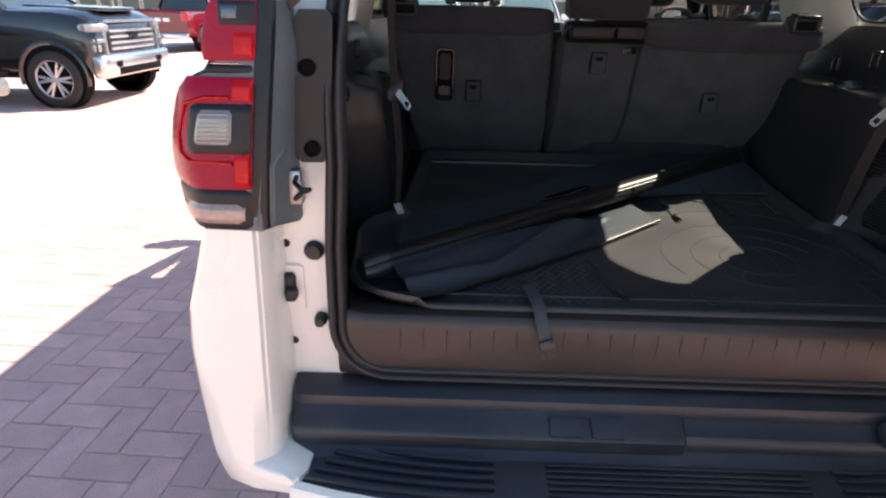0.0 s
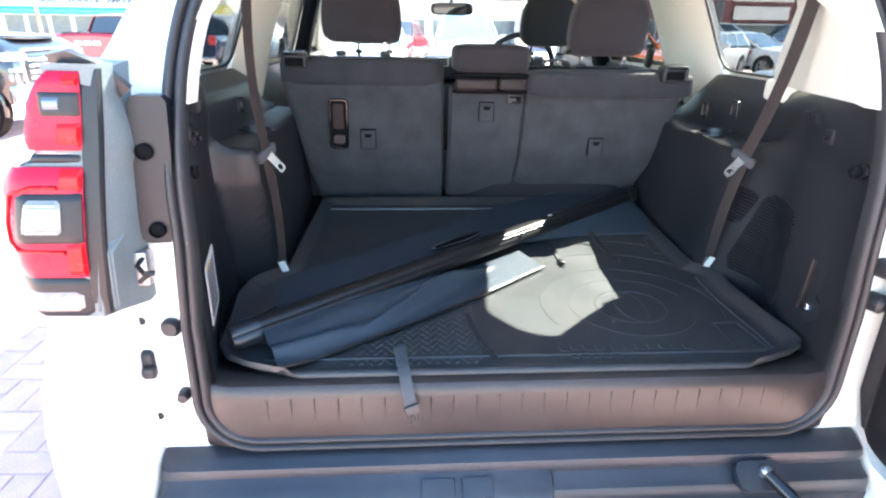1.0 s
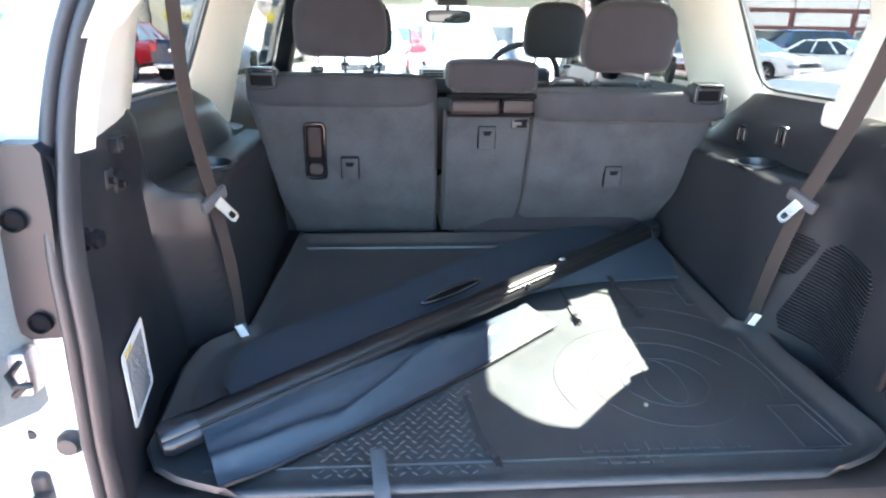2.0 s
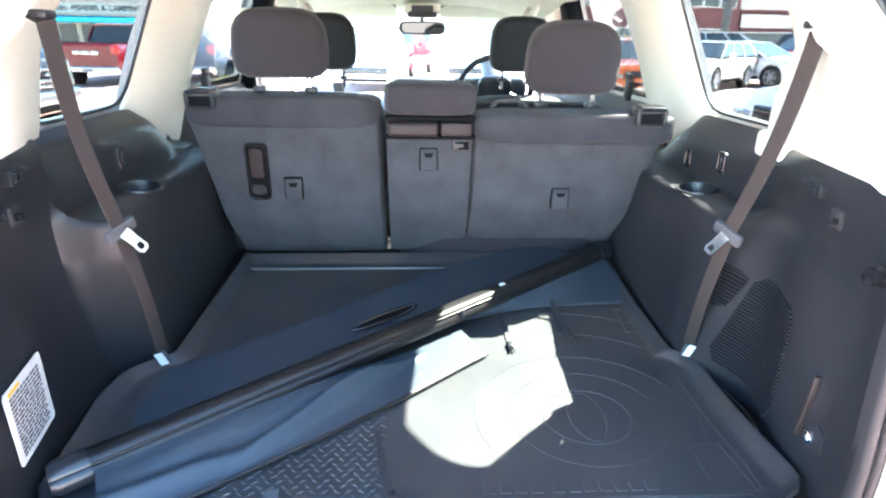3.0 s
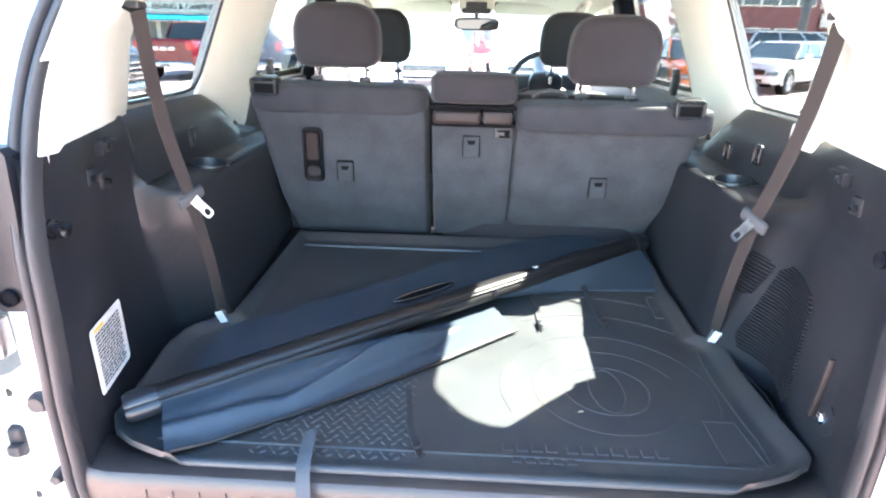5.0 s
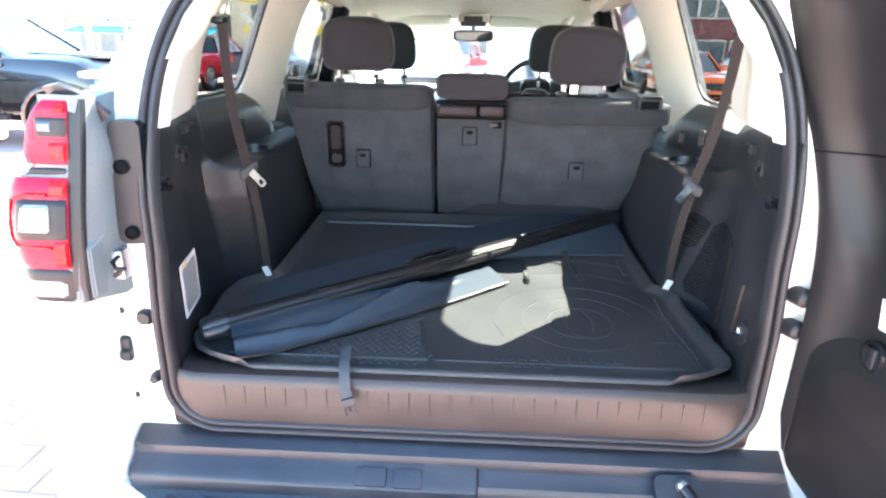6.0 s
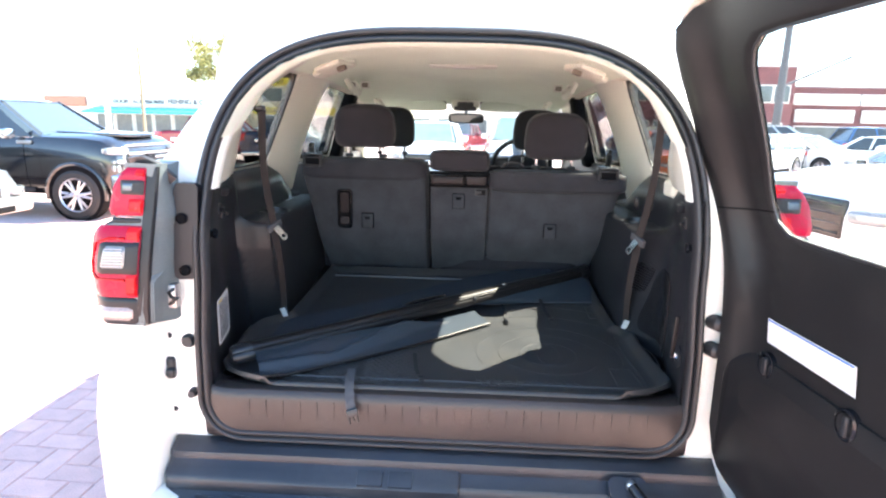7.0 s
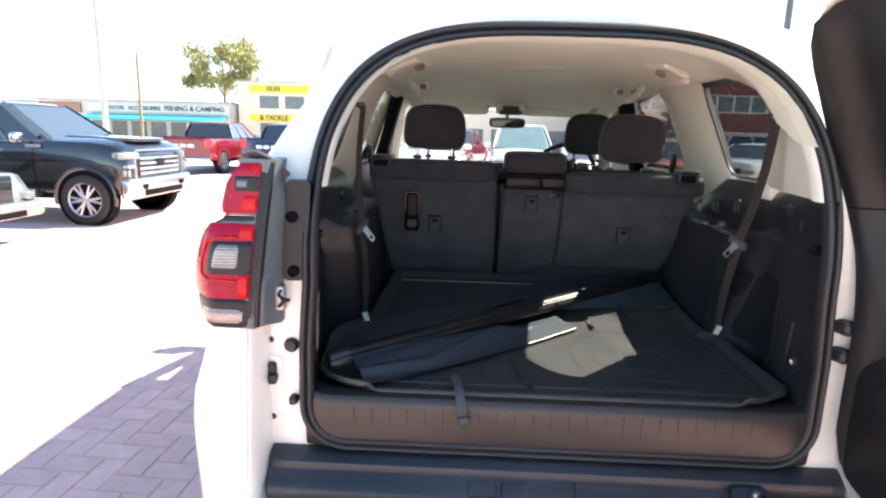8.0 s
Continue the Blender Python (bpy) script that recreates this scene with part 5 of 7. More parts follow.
for t in steps(T0, T1, 90):
    f0 = (t - T0) / (T1 - T0)
    r = reach(t)
    row = []
    for k in range(31):
        f = k / 30
        w = 0.018 + (r - 0.018) * f
        tt = t - 0.012 * f * (1 - f0) - 0.004 * f
        free = math.sin(math.pi * f) ** 0.7 if 0 < f < 1 else 0.0
        wr = 0.024 * ridge(f, t, 0.66, -1.5, 0.38, 0.10) * smooth(t, 0.22, 0.34) * (1 - smooth(t, 0.52, 0.66))
        wr -= 0.012 * ridge(f, t, 0.42, -1.5, 0.38, 0.08) * smooth(t, 0.22, 0.34) * (1 - smooth(t, 0.52, 0.66))
        wr += 0.017 * ridge(f, t, 0.40, -0.75, 0.50, 0.07) * smooth(t, 0.36, 0.48) * (1 - smooth(t, 0.68, 0.80))
        wr += 0.010 * ridge(f, t, 0.22, -0.15, 0.55, 0.05) * smooth(t, 0.40, 0.55) * (1 - smooth(t, 0.70, 0.80))
        wr += 0.013 * ridge(f, t, 0.70, 0.5, 0.20, 0.12) * (1 - smooth(t, 0.20, 0.34))
        wr += 0.004 * noise.noise(V(t * 6 + f * 3, f * 4, 0.4)) + 0.0012 * noise.noise(V(t * 26, f * 9, 3.1))
        p = along(tt, w, 0.0)
        floor = max(p.z, 0.822 + 0.008 * smooth(-p.y, -0.03, 0.015))
        low = smooth(tt, 0.40, 0.70)
        top = ((A + dv * tt).z + 0.004 - 0.012 * smooth(tt, 0.15, 0.5)) * (1 - low) + (floor + 0.016) * low
        h = (top - floor - 0.008) * (1 - f) ** 1.25 + 0.008 + 0.006 * math.sin(math.pi * f) * (1 - f0) + wr * free * (1 - smooth(t, 0.60, 0.74))
        row.append(V(p.x, p.y, floor + max(0.005, h)))
    rows.append(row)
shell(bm, rows, V(0, 0, -0.0022))
sheet = part("vinyl_sheet", bm, VINYL, cover, "creased black vinyl sheet", sharp=1.5)
bm = bmesh.new()
sweep(bm, [r[-1] + V(0.001, -0.003, -0.001) for r in rows], 0.0042)
part("edge_rod", bm, BLACKMETAL, cover, "thin rod in the sheet's hem")
bm = bmesh.new()
rbox(bm, A + dv * 0.846 + side * 0.026 + upv * 0.003, (0.007, 0.006, 0.022), 0.002)
part("end_clip", bm, TRIM_SOFT, cover)
bm = bmesh.new()
rbox(bm, A + dv * 1.00 + upv * 0.0245, (0.016, 0.010, 0.003), 0.001, 1, Euler((0, 0, 0.7)).to_matrix())
part("white_sticker", bm, LABEL, cover, "tiny white sticker")
# second layer of vinyl on the other half
bm = bmesh.new()
rows = []
for i in range(25):
    u = i / 24
    p = A + dv * (0.85 + (LEN - 0.89) * u) + side * 0.022
    e = V(0.205 + 0.362 * u, 0.652 + 0.022 * u, 0)
    row = []
    for k in range(11):
        f = k / 10
        q = V(p.x + (e.x - p.x) * f, p.y + (e.y - p.y) * f, 0)
        zb = z_floor(q.y) + 0.012
        row.append(V(q.x, q.y, zb + (p.z - 0.012 - zb) * (1 - f) ** 1.8 + 0.003 * math.sin(6 * u + 4 * f) * math.sin(math.pi * f)))
    rows.append(row)
shell(bm, rows, V(0, 0, -0.0022))
part("vinyl_skirt", bm, VINYL, cover, "flat black vinyl skirt", sharp=1.5)


# straps with plastic clips
def strap(pts, w, tag, clip=True, white=False, up=(0, 0, 1)):
    st = thing("strap", tag, "strap", "cargo straps")
    bm = bmesh.new()
    sweep(bm, pts, [(w / 2, -0.0007), (w / 2, 0.0007), (-w / 2, 0.0007), (-w / 2, -0.0007)], up=up)
    part("webbing", bm, DARK_WEB if w < 0.02 else STRAP, st)
    if clip:
        p, d = Vector(pts[-1]), (Vector(pts[-1]) - Vector(pts[-2])).normalized()
        n = Vector(up) - d * d.dot(Vector(up))
        n.normalize()
        sd = d.cross(n)
        rot = Matrix((sd, d, n)).transposed()
        bm = bmesh.new()
        rbox(bm, p + d * 0.006 + n * 0.003, (w * 1.25, 0.020, 0.008), 0.002, 2, rot)
        cl = part("buckle", bm, TRIM_SOFT, st, "small black side-release buckle")
        for a in (-1, 0, 1):
            bm = bmesh.new()
            rbox(bm, p + d * (0.025 if a else 0.022) + sd * (a * w * 0.45) + n * 0.003, (w * 0.2, 0.020 if a else 0.014, 0.006), 0.0015, 1, rot)
            part("prong", bm, TRIM_SOFT, cl)
    return st


strap([V(-0.262, 0.055, 0.838), V(-0.256, 0.0, 0.839), V(-0.252, -0.030, 0.838), V(-0.248, -0.052, 0.822), V(-0.243, -0.071, 0.800), V(-0.238, -0.074, 0.780)], 0.024, "grey webbing strap hanging over the sill with a buckle", up=(0, -0.6, 0.8))
strap([on_mat(-0.10, 0.215, 0.003), on_mat(-0.092, 0.16, 0.003), on_mat(-0.085, 0.10, 0.004), on_mat(-0.070, 0.055, 0.003)], 0.012, "thin dark strap with a buckle on the mat")
strap([on_mat(0.186, 0.655, 0.012), on_mat(0.198, 0.570, 0.003), on_mat(0.200, 0.500, 0.003)], 0.010, "thin dark strap with a buckle beside the cover")
strap([on_mat(0.338, 0.672, 0.016), on_mat(0.348, 0.590, 0.003), on_mat(0.360, 0.520, 0.003)], 0.014, "short dark strap with a buckle on the mat")


# ---- tail lamps and the tail panel's fittings ----
def y_lens(a, z=1.15):
    return -0.127 + 0.030 * smooth(z, 1.12, 1.40) + 0.095 * smooth(a, 0.835, 0.955)


def lens_grid(s, z0, z1, a_in, a_out, nz=10, na=10, lift=0.0, r=0.010):
    rows = []
    for z in steps(z0, z1, nz):
        i, o = a_in(z), a_out(z)
        e = min(z - z0, z1 - z)
        drop = 0.006 * (1 - smooth(e, 0, r))
        rows.append([V(s * (i + (o - i) * k / na), y_lens(i + (o - i) * k / na, z) - lift + drop + 0.004 * (k in (0, na)), z) for k in range(na + 1)])
    return rows


OUT = [(1.010, 0.868), (1.03, 0.896), (1.06, 0.906), (1.085, 0.910), (1.10, 0.911), (1.14, 0.909), (1.18, 0.897), (1.22, 0.879), (1.25, 0.860), (1.262, 0.847), (1.272, 0.825), (1.285, 0.818), (1.31, 0.818), (1.355, 0.808), (1.385, 0.790), (1.405, 0.770)]
for s in (-1, 1):
    out = lambda z: table(z, OUT)
    edge = lambda z: 0.708 + (1.385 - z) * 0.10
    inn = lambda z: edge(z) + 0.018
    bm = bmesh.new()
    rows = []
    for z in (1.010, 1.03, 1.08, 1.13, 1.18, 1.23, 1.262, 1.272, 1.285, 1.33, 1.37, 1.395, 1.412):
        o, e = out(z), edge(z)
        b = 0.002 * (1 if z < 1.268 else -1)
        xi = table(z, [(1.01, 0.702), (1.15, 0.700), (1.262, 0.690), (1.285, 0.686), (1.35, 0.690), (1.412, 0.7035)])
        rows.append([V(s * (min(xi, e - 0.004) + b), -0.045, z - 0.006), V(s * (e - 0.016 + b), y_lens(0.7, z) + 0.036, z), V(s * (e - 0.002 + b), y_lens(0.7, z) + 0.014, z), V(s * (e + 0.004), y_lens(0.7, z) + 0.008, z), V(s * 0.78, y_lens(0.78, z) + 0.010, z), V(s * (o - 0.02), y_lens(o - 0.02, z) + 0.010, z), V(s * (o - 0.003), y_lens(o, z) + 0.02, z), V(s * (o - 0.012), 0.05, z), V(s * 0.70, 0.02, z)])
    loft(bm, rows)
    lampo = part("tail_lamp", bm, GREY, suv, "tall red tail lamp in a grey housing", sharp=0.7)
    for nm, m, z0, z1, ai, ao, lift in (
        ("edge_strip", COVER, 1.014, 1.405, lambda z: edge(z) - 0.008, lambda z: inn(z) + 0.004, -0.006),
        ("upper_lens", RED_LENS, 1.286, 1.402, inn, out, 0.0),
        ("lower_lens", RED_LENS, 1.084, 1.262, inn, out, 0.002),
        ("divider", COVER, 1.262, 1.286, inn, lambda z: out(z) - 0.006, -0.007),
        ("bright_line", CHROME, 1.279, 1.284, inn, lambda z: out(z) - 0.008, -0.004),
        ("lower_band", COVER, 1.012, 1.084, inn, lambda z: out(z) - 0.002, -0.004),
        ("turn_lens", AMBER_LENS, 1.024, 1.058, lambda z: inn(z) + 0.012, lambda z: out(z) - 0.008, 0.002),
        ("upper_reflector", RED_DEEP, 1.292, 1.332, lambda z: inn(z) + 0.001, lambda z: inn(z) + 0.036, 0.003),
        ("upper_inset", COVER, 1.331, 1.379, lambda z: inn(z) + 0.001, lambda z: 0.790, 0.002),
        ("upper_reflector", RED_DEEP, 1.378, 1.398, lambda z: inn(z) + 0.001, lambda z: inn(z) + 0.024, 0.003),
        ("upper_window", DUSK_LENS, 1.341, 1.371, lambda z: inn(z) + 0.026, lambda z: 0.783, 0.004),
        ("window_line", CHROME, 1.336, 1.341, lambda z: inn(z) + 0.026, lambda z: 0.784, 0.004),
        ("lower_reflector", RED_DEEP, 1.090, 1.146, lambda z: inn(z) + 0.001, lambda z: inn(z) + 0.028, 0.005),
        ("lower_reflector", RED_DEEP, 1.224, 1.259, lambda z: inn(z) + 0.001, lambda z: inn(z) + 0.034, 0.005),
        ("lower_inset", COVER, 1.142, 1.226, lambda z: inn(z) + 0.001, lambda z: 0.845 + (1.2 - z) * 0.25, 0.006),
        ("reversing_lens", CLEAR_LENS, 1.160, 1.214, lambda z: inn(z) + 0.030, lambda z: 0.829 + (1.2 - z) * 0.25, 0.012),
    ):
        bm = bmesh.new()
        shell(bm, lens_grid(s, z0, z1, ai, ao, lift=lift), V(0, 0.008, 0))
        part(nm, bm, m, lampo)
    # moulded ridge round the reversing lamp and ribs in its lens
    bm = bmesh.new()
    rib = [(inn(1.232) + 0.036, 1.232), (0.816, 1.232), (0.850, 1.222), (0.872, 1.170), (0.872, 1.142), (0.852, 1.132), (inn(1.14) + 0.03, 1.130)]
    sweep(bm, [V(s * a, y_lens(a, z) - 0.004, z) for a, z in rib], [(0.004, -0.003), (0.0015, 0.003), (-0.0015, 0.003), (-0.004, -0.003)], up=(0, -1, 0))
    part("lens_ridge", bm, RED_DEEP, lampo)
    for k in range(7):
        z = 1.166 + 0.007 * k
        bm = bmesh.new()
        sweep(bm, [V(s * a, y_lens(a, z) - 0.0125, z) for a in steps(inn(z) + 0.034, 0.825 + (1.2 - z) * 0.25, 4)], 0.0012)
        part("lens_rib", bm, STEEL, lampo)
    if s > 0:
        lampo.matrix_basis = pose(0.03, 0, 0)
    if s < 0:
        # dark cap over the lamp and the screwed cover beside it
        bm = bmesh.new()
        plate(bm, [(0.646, 1.124), (0.654, 1.114), (0.690, 1.113), (0.700, 1.122), (0.706, 1.25), (0.686, 1.350), (0.678, 1.362), (0.632, 1.362), (0.625, 1.352), (0.630, 1.27)], (0, -0.044, 0), (s, 0, 0), (0, 0, 1), (0, 0.034, 0))
        cov = part("lamp_cover", bm, COVER, suv, "dark plastic cover beside the lamp")
        bm = bmesh.new()
        sweep(bm, [V(s * 0.775, -0.060, 1.414), V(s * 0.745, -0.072, 1.420), V(s * 0.712, -0.062, 1.404), V(s * 0.682, -0.045, 1.368)], [(0.012, -0.006), (0.012, 0.006), (-0.012, 0.006), (-0.012, -0.006)], up=(0, 1, 0.3))
        part("lamp_cap", bm, TRIM_SOFT, cov)
        for z in (1.273, 1.138):
            bm = bmesh.new()
            lathe(bm, (s * 0.671, -0.040, z), (0, -1, 0), [(0.014, 0), (0.014, 0.011), (0.011, 0.014), (0.010, 0.008), (0.001, 0.008)], 20)
            part("screw", bm, DARK, cov)
        bm = bmesh.new()
        loft(bm, [
            [V(-0.757, -0.122, 1.016), V(-0.731, -0.104, 1.016), V(-0.713, -0.046, 1.020), V(-0.750, -0.046, 1.016)],
            [V(-0.751, -0.124, 1.060), V(-0.727, -0.108, 1.060), V(-0.709, -0.046, 1.064), V(-0.745, -0.046, 1.060)],
            [V(-0.738, -0.122, 1.132), V(-0.721, -0.111, 1.123), V(-0.704, -0.046, 1.164), V(-0.724, -0.046, 1.178)],
        ])
        bmesh.ops.bevel(bm, geom=bm.edges[:], offset=0.003, segments=2, affect="EDGES")
        part("lamp_bracket", bm, GREY, cov, "grey lamp bracket")
    if s < 0:
        # door striker: plate and wire loop
        bm = bmesh.new()
        rbox(bm, (-0.703, -0.050, 1.072), (0.026, 0.030, 0.064), 0.006)
        stk = part("striker_plate", bm, STEEL, suv, "steel striker plate")
        bm = bmesh.new()
        sweep(bm, [V(-0.698, -0.06, 1.092), V(-0.694, -0.092, 1.090), V(-0.680, -0.104, 1.082), V(-0.668, -0.098, 1.080), V(-0.680, -0.090, 1.074), V(-0.695, -0.088, 1.060), V(-0.700, -0.06, 1.055)], 0.0045)
        part("striker_loop", bm, BLACKMETAL, stk)
        bm = bmesh.new()
        plate(bm, rrect(0.056, 0.100, 0.008), (-0.738, -0.024, 0.856), (1, 0, 0), (0, 0, 1), (0, -0.006, 0))
        lp = part("latch_plate", bm, WHITE, suv)
        bm = bmesh.new()
        rbox(bm, (-0.738, -0.034, 0.862), (0.028, 0.020, 0.062), 0.010, 3)
        rbox(bm, (-0.730, -0.048, 0.855), (0.024, 0.022, 0.022), 0.006)
        part("latch_wedge", bm, RUBBER, lp, "black rubber guide wedge")
    for x, z, r, h in ((0.686, 0.938, 0.019, 0.020), (0.681, 0.790, 0.013, 0.028), (0.740, 0.950, 0.009, 0.006), (0.740, 0.735, 0.009, 0.006)):
        if s > 0:
            continue
        bm = bmesh.new()
        lathe(bm, (s * x, -0.020, z), (0, -1, 0), [(r, 0), (r, h * 0.55), (r * 0.8, h * 0.8), (r * 0.72, h), (0.001, h * 0.95)], 18)
        part("rubber_stop", bm, RUBBER, suv, "black rubber stop")

# door check strut on the bumper ledge
bm = bmesh.new()
plate(bm, rrect(0.10, 0.060, 0.020), (0.485, -0.105, 0.602), (1, 0, 0), V(0, 0.75, 0.55).normalized(), (0, -0.010, 0.014))
brk = part("strut_bracket", bm, BUMPER, suv, "black strut bracket on the bumper ledge")
bm = bmesh.new()
cyl(bm, (0.492, -0.125, 0.628), (0.600, -0.36, 0.555), 0.014, n=14)
part("strut_tube", bm, GLOSS, brk)
bm = bmesh.new()
lathe(bm, (0.490, -0.118, 0.630), (0, -0.5, 1), [(0.012, -0.012), (0.012, 0.004), (0.007, 0.010), (0.001, 0.011)], 14)
part("strut_ball", bm, STEEL, brk)

# ---- back door, swung open to the right ----
dd = V(0.08, -1, 0).normalized()
dn = V(1, 0.08, 0).normalized()                # outward, away from the opening
HB = V(0.738, -0.05, 0)


def lean(z):
    return 0.15 * 1.25 * smooth(z, 1.20, 2.0) * 1.15


def dpt(u, z, w=0.0):
    return HB + dd * u + dn * (w - lean(z)) + V(0, 0, z)


def round_poly(pts, rs, n=7):
    """A polygon with rounded corners."""
    out = []
    for k, r in enumerate(rs):
        a, b, c = V(*pts[k - 1], 0), V(*pts[k], 0), V(*pts[(k + 1) % len(pts)], 0)
        da, dc = (a - b).normalized() * r, (c - b).normalized() * r
        for t in steps(0, 1, n):
            p = (b + da) * (1 - t) ** 2 + b * 2 * t * (1 - t) + (b + dc) * t * t
            out.append((p.x, p.y))
    return out


def hit(poly, d, cu, cz):
    """How far the ray from (cu, cz) along d goes to the polygon's edge."""
    best = None
    for (x1, z1), (x2, z2) in zip(poly, poly[1:] + poly[:1]):
        ex, ez = x2 - x1, z2 - z1
        det = d[0] * -ez + ex * d[1]
        if abs(det) < 1e-9:
            continue
        rx, rz = x1 - cu, z1 - cz
        t = (rx * -ez + ex * rz) / det
        q = (d[0] * rz - d[1] * rx) / det
        if t > 0 and -1e-6 <= q <= 1 + 1e-6 and (best is None or t < best):
            best = t
    return best


N = 96
dx = round_poly([(0.002, 0.64), (1.32, 0.64), (1.32, 1.35), (1.27, 1.80), (-0.095, 1.80), (-0.092, 1.43), (0.002, 1.13)], [0.16, 0.16, 0.3, 0.16, 0.15, 0.12, 0.14])
win = round_poly([(0.078, 1.297), (1.22, 1.297), (1.15, 1.708), (0.128, 1.708)], [0.10, 0.10, 0.08, 0.08])
CU, CZ = 0.645, 1.51
winl, door_o = [], []
for k in range(N):
    a = 2 * math.pi * k / N + 0.0001
    d = (math.cos(a), math.sin(a))
    winl.append(tuple(c + e * hit(win, d, CU, CZ) for c, e in zip((CU, CZ), d)))
    door_o.append(tuple(c + e * hit(dx, d, CU, CZ) for c, e in zip((CU, CZ), d)))


def w_trim(u, z, f):
    """Relief of the inner trim: rolled edge at the hinge, a shelf under the window."""
    e = -0.050 * (1 - smooth(u + 0.090 * smooth(z, 1.12, 1.42), 0.01, 0.12))
    e += -0.014 * (1 - smooth(z, 1.15, 1.30)) * smooth(u, 0.06, 0.14) * smooth(1.27 - u, 0.0, 0.08)
    return e


bm = bmesh.new()
rings = []
for f in (0.0, 0.015, 0.05, 0.12, 0.2, 0.3, 0.4, 0.5, 0.6, 0.7, 0.8, 0.88, 0.94, 0.98, 1.0):
    row = []
    for (ou, oz), (wu, wz) in zip(door_o, winl):
        u, z = ou + (wu - ou) * f, oz + (wz - oz) * f
        w = w_trim(u, z, f) + (0.02 if f == 0 else 0) + 0.006 * smooth(f, 0.93, 1.0)
        row.append(dpt(u, z, w))
    rings.append(row)
grid(bm, rings, wrap_v=True)
back_door = part("back_door", bm, DOOR_TRIM, suv, "open back door with black inner trim", sharp=0.9)
# painted outside with the door's thickness
def skin(z):
    return 0.112 - 0.088 * smooth(z, 1.16, 1.33)


bm = bmesh.new()
rings = []
for f, w in ((-0.02, -0.035), (-0.03, 0.0), (-0.02, 0.55), (0.06, 0.9), (0.5, 1.0), (0.96, 0.95)):
    rings.append([dpt(ou + (wu - ou) * f, oz + (wz - oz) * f, w * skin(oz + (wz - oz) * f) if w > 0 else w) for (ou, oz), (wu, wz) in zip(door_o, winl)])
grid(bm, rings, wrap_v=True)
part("door_skin", bm, WHITE, back_door, "white painted door skin")
bm = bmesh.new()
rings = []
for f, w in ((0.955, 0.94), (0.99, 0.85), (1.0, 0.6)):
    rings.append([dpt(ou + (wu - ou) * f, oz + (wz - oz) * f, w * skin(oz + (wz - oz) * f)) for (ou, oz), (wu, wz) in zip(door_o, winl)])
grid(bm, rings, wrap_v=True)
part("window_rim", bm, DARK, back_door)
bm = bmesh.new()
loft(bm, [[dpt(u, z, 0.008) for u, z in winl], [dpt(u, z, 0.012) for u, z in winl]])
pane = part("door_glass", bm, GLASS, back_door, "clear door glass")
pane.visible_shadow = False
bm = bmesh.new()
sweep(bm, [dpt(u, z, 0.007) for u, z in winl], 0.004, closed=True)
part("glass_rubber", bm, RUBBER, back_door)
bm = bmesh.new()
ln = [dpt(ou * 1.0 + (wu - ou) * f, 1.335 + 0.012 * f, w_trim(ou + (wu - ou) * f, 1.335, f) - 0.001) for f, (ou, oz), (wu, wz) in [(k / 8, (-0.055, 1.335), (0.105, 1.335)) for k in range(9)]]
sweep(bm, ln, 0.0018)
part("trim_seam", bm, DARK, back_door)
WT = lambda u, z: w_trim(u, z, 0) - 0.001
# storage lid, two finger catches, paper sticker
bm = bmesh.new()
lid = rrect(1.02, 0.38, 0.09, 6)
loft(bm, [[dpt(0.55 + a, 0.83 + b, WT(0.55 + a, 0.83 + b) + 0.004) for a, b in lid], [dpt(0.55 + a, 0.83 + b, WT(0.55 + a, 0.83 + b) - 0.005) for a, b in lid], [dpt(0.55 + a * 0.985, 0.83 + b * 0.965, WT(0.55 + a, 0.83 + b) - 0.009) for a, b in lid]])
part("storage_lid", bm, DOOR_TRIM, back_door, "black storage lid in the door trim")
for u, z in ((0.158, 1.009), (0.408, 1.003)):
    w = WT(u, z) - 0.010
    bm = bmesh.new()
    ring = rrect(0.056, 0.060, 0.026, 5)
    loft(bm, [[dpt(u + a, z + b, w + 0.012) for a, b in ring], [dpt(u + a, z + b, w) for a, b in ring], [dpt(u + a * 0.8, z + b * 0.8, w - 0.002) for a, b in ring], [dpt(u + a * 0.72, z + b * 0.72, w + 0.010) for a, b in ring]])
    c = part("finger_catch", bm, GLOSS, back_door, "black recessed finger catch")
    bm = bmesh.new()
    p = dpt(u + 0.006, z, w - 0.002)
    rbox(bm, p, (0.012, 0.014, 0.040), 0.004, 2, Matrix((dn, -dd, V(0, 0, 1))).transposed())
    part("catch_tab", bm, TRIM_SOFT, c)
bm = bmesh.new()
st = [(0.138 + 0.266 * f, 1.113 + 0.001 * f) for f in steps(0, 1, 8)] + [(0.413 - 0.266 * f, 1.058 + 0.002 * f) for f in steps(0, 1, 8)]
loft(bm, [[dpt(u, z, WT(u, z) - 0.003) for u, z in st], [dpt(u, z, WT(u, z) - 0.0042) for u, z in st]])
stick = part("paper_sticker", bm, LABEL, back_door, "white paper sticker with a blue edge line")
bm = bmesh.new()
st = [(0.142 + 0.258 * f, 1.1115 + 0.001 * f) for f in steps(0, 1, 8)] + [(0.400 - 0.258 * f, 1.1085 + 0.001 * (1 - f)) for f in steps(0, 1, 8)]
loft(bm, [[dpt(u, z, WT(u, z) - 0.0045) for u, z in st], [dpt(u, z, WT(u, z) - 0.0052) for u, z in st]])
part("sticker_line", bm, BLUE_INK, stick, flat=True)
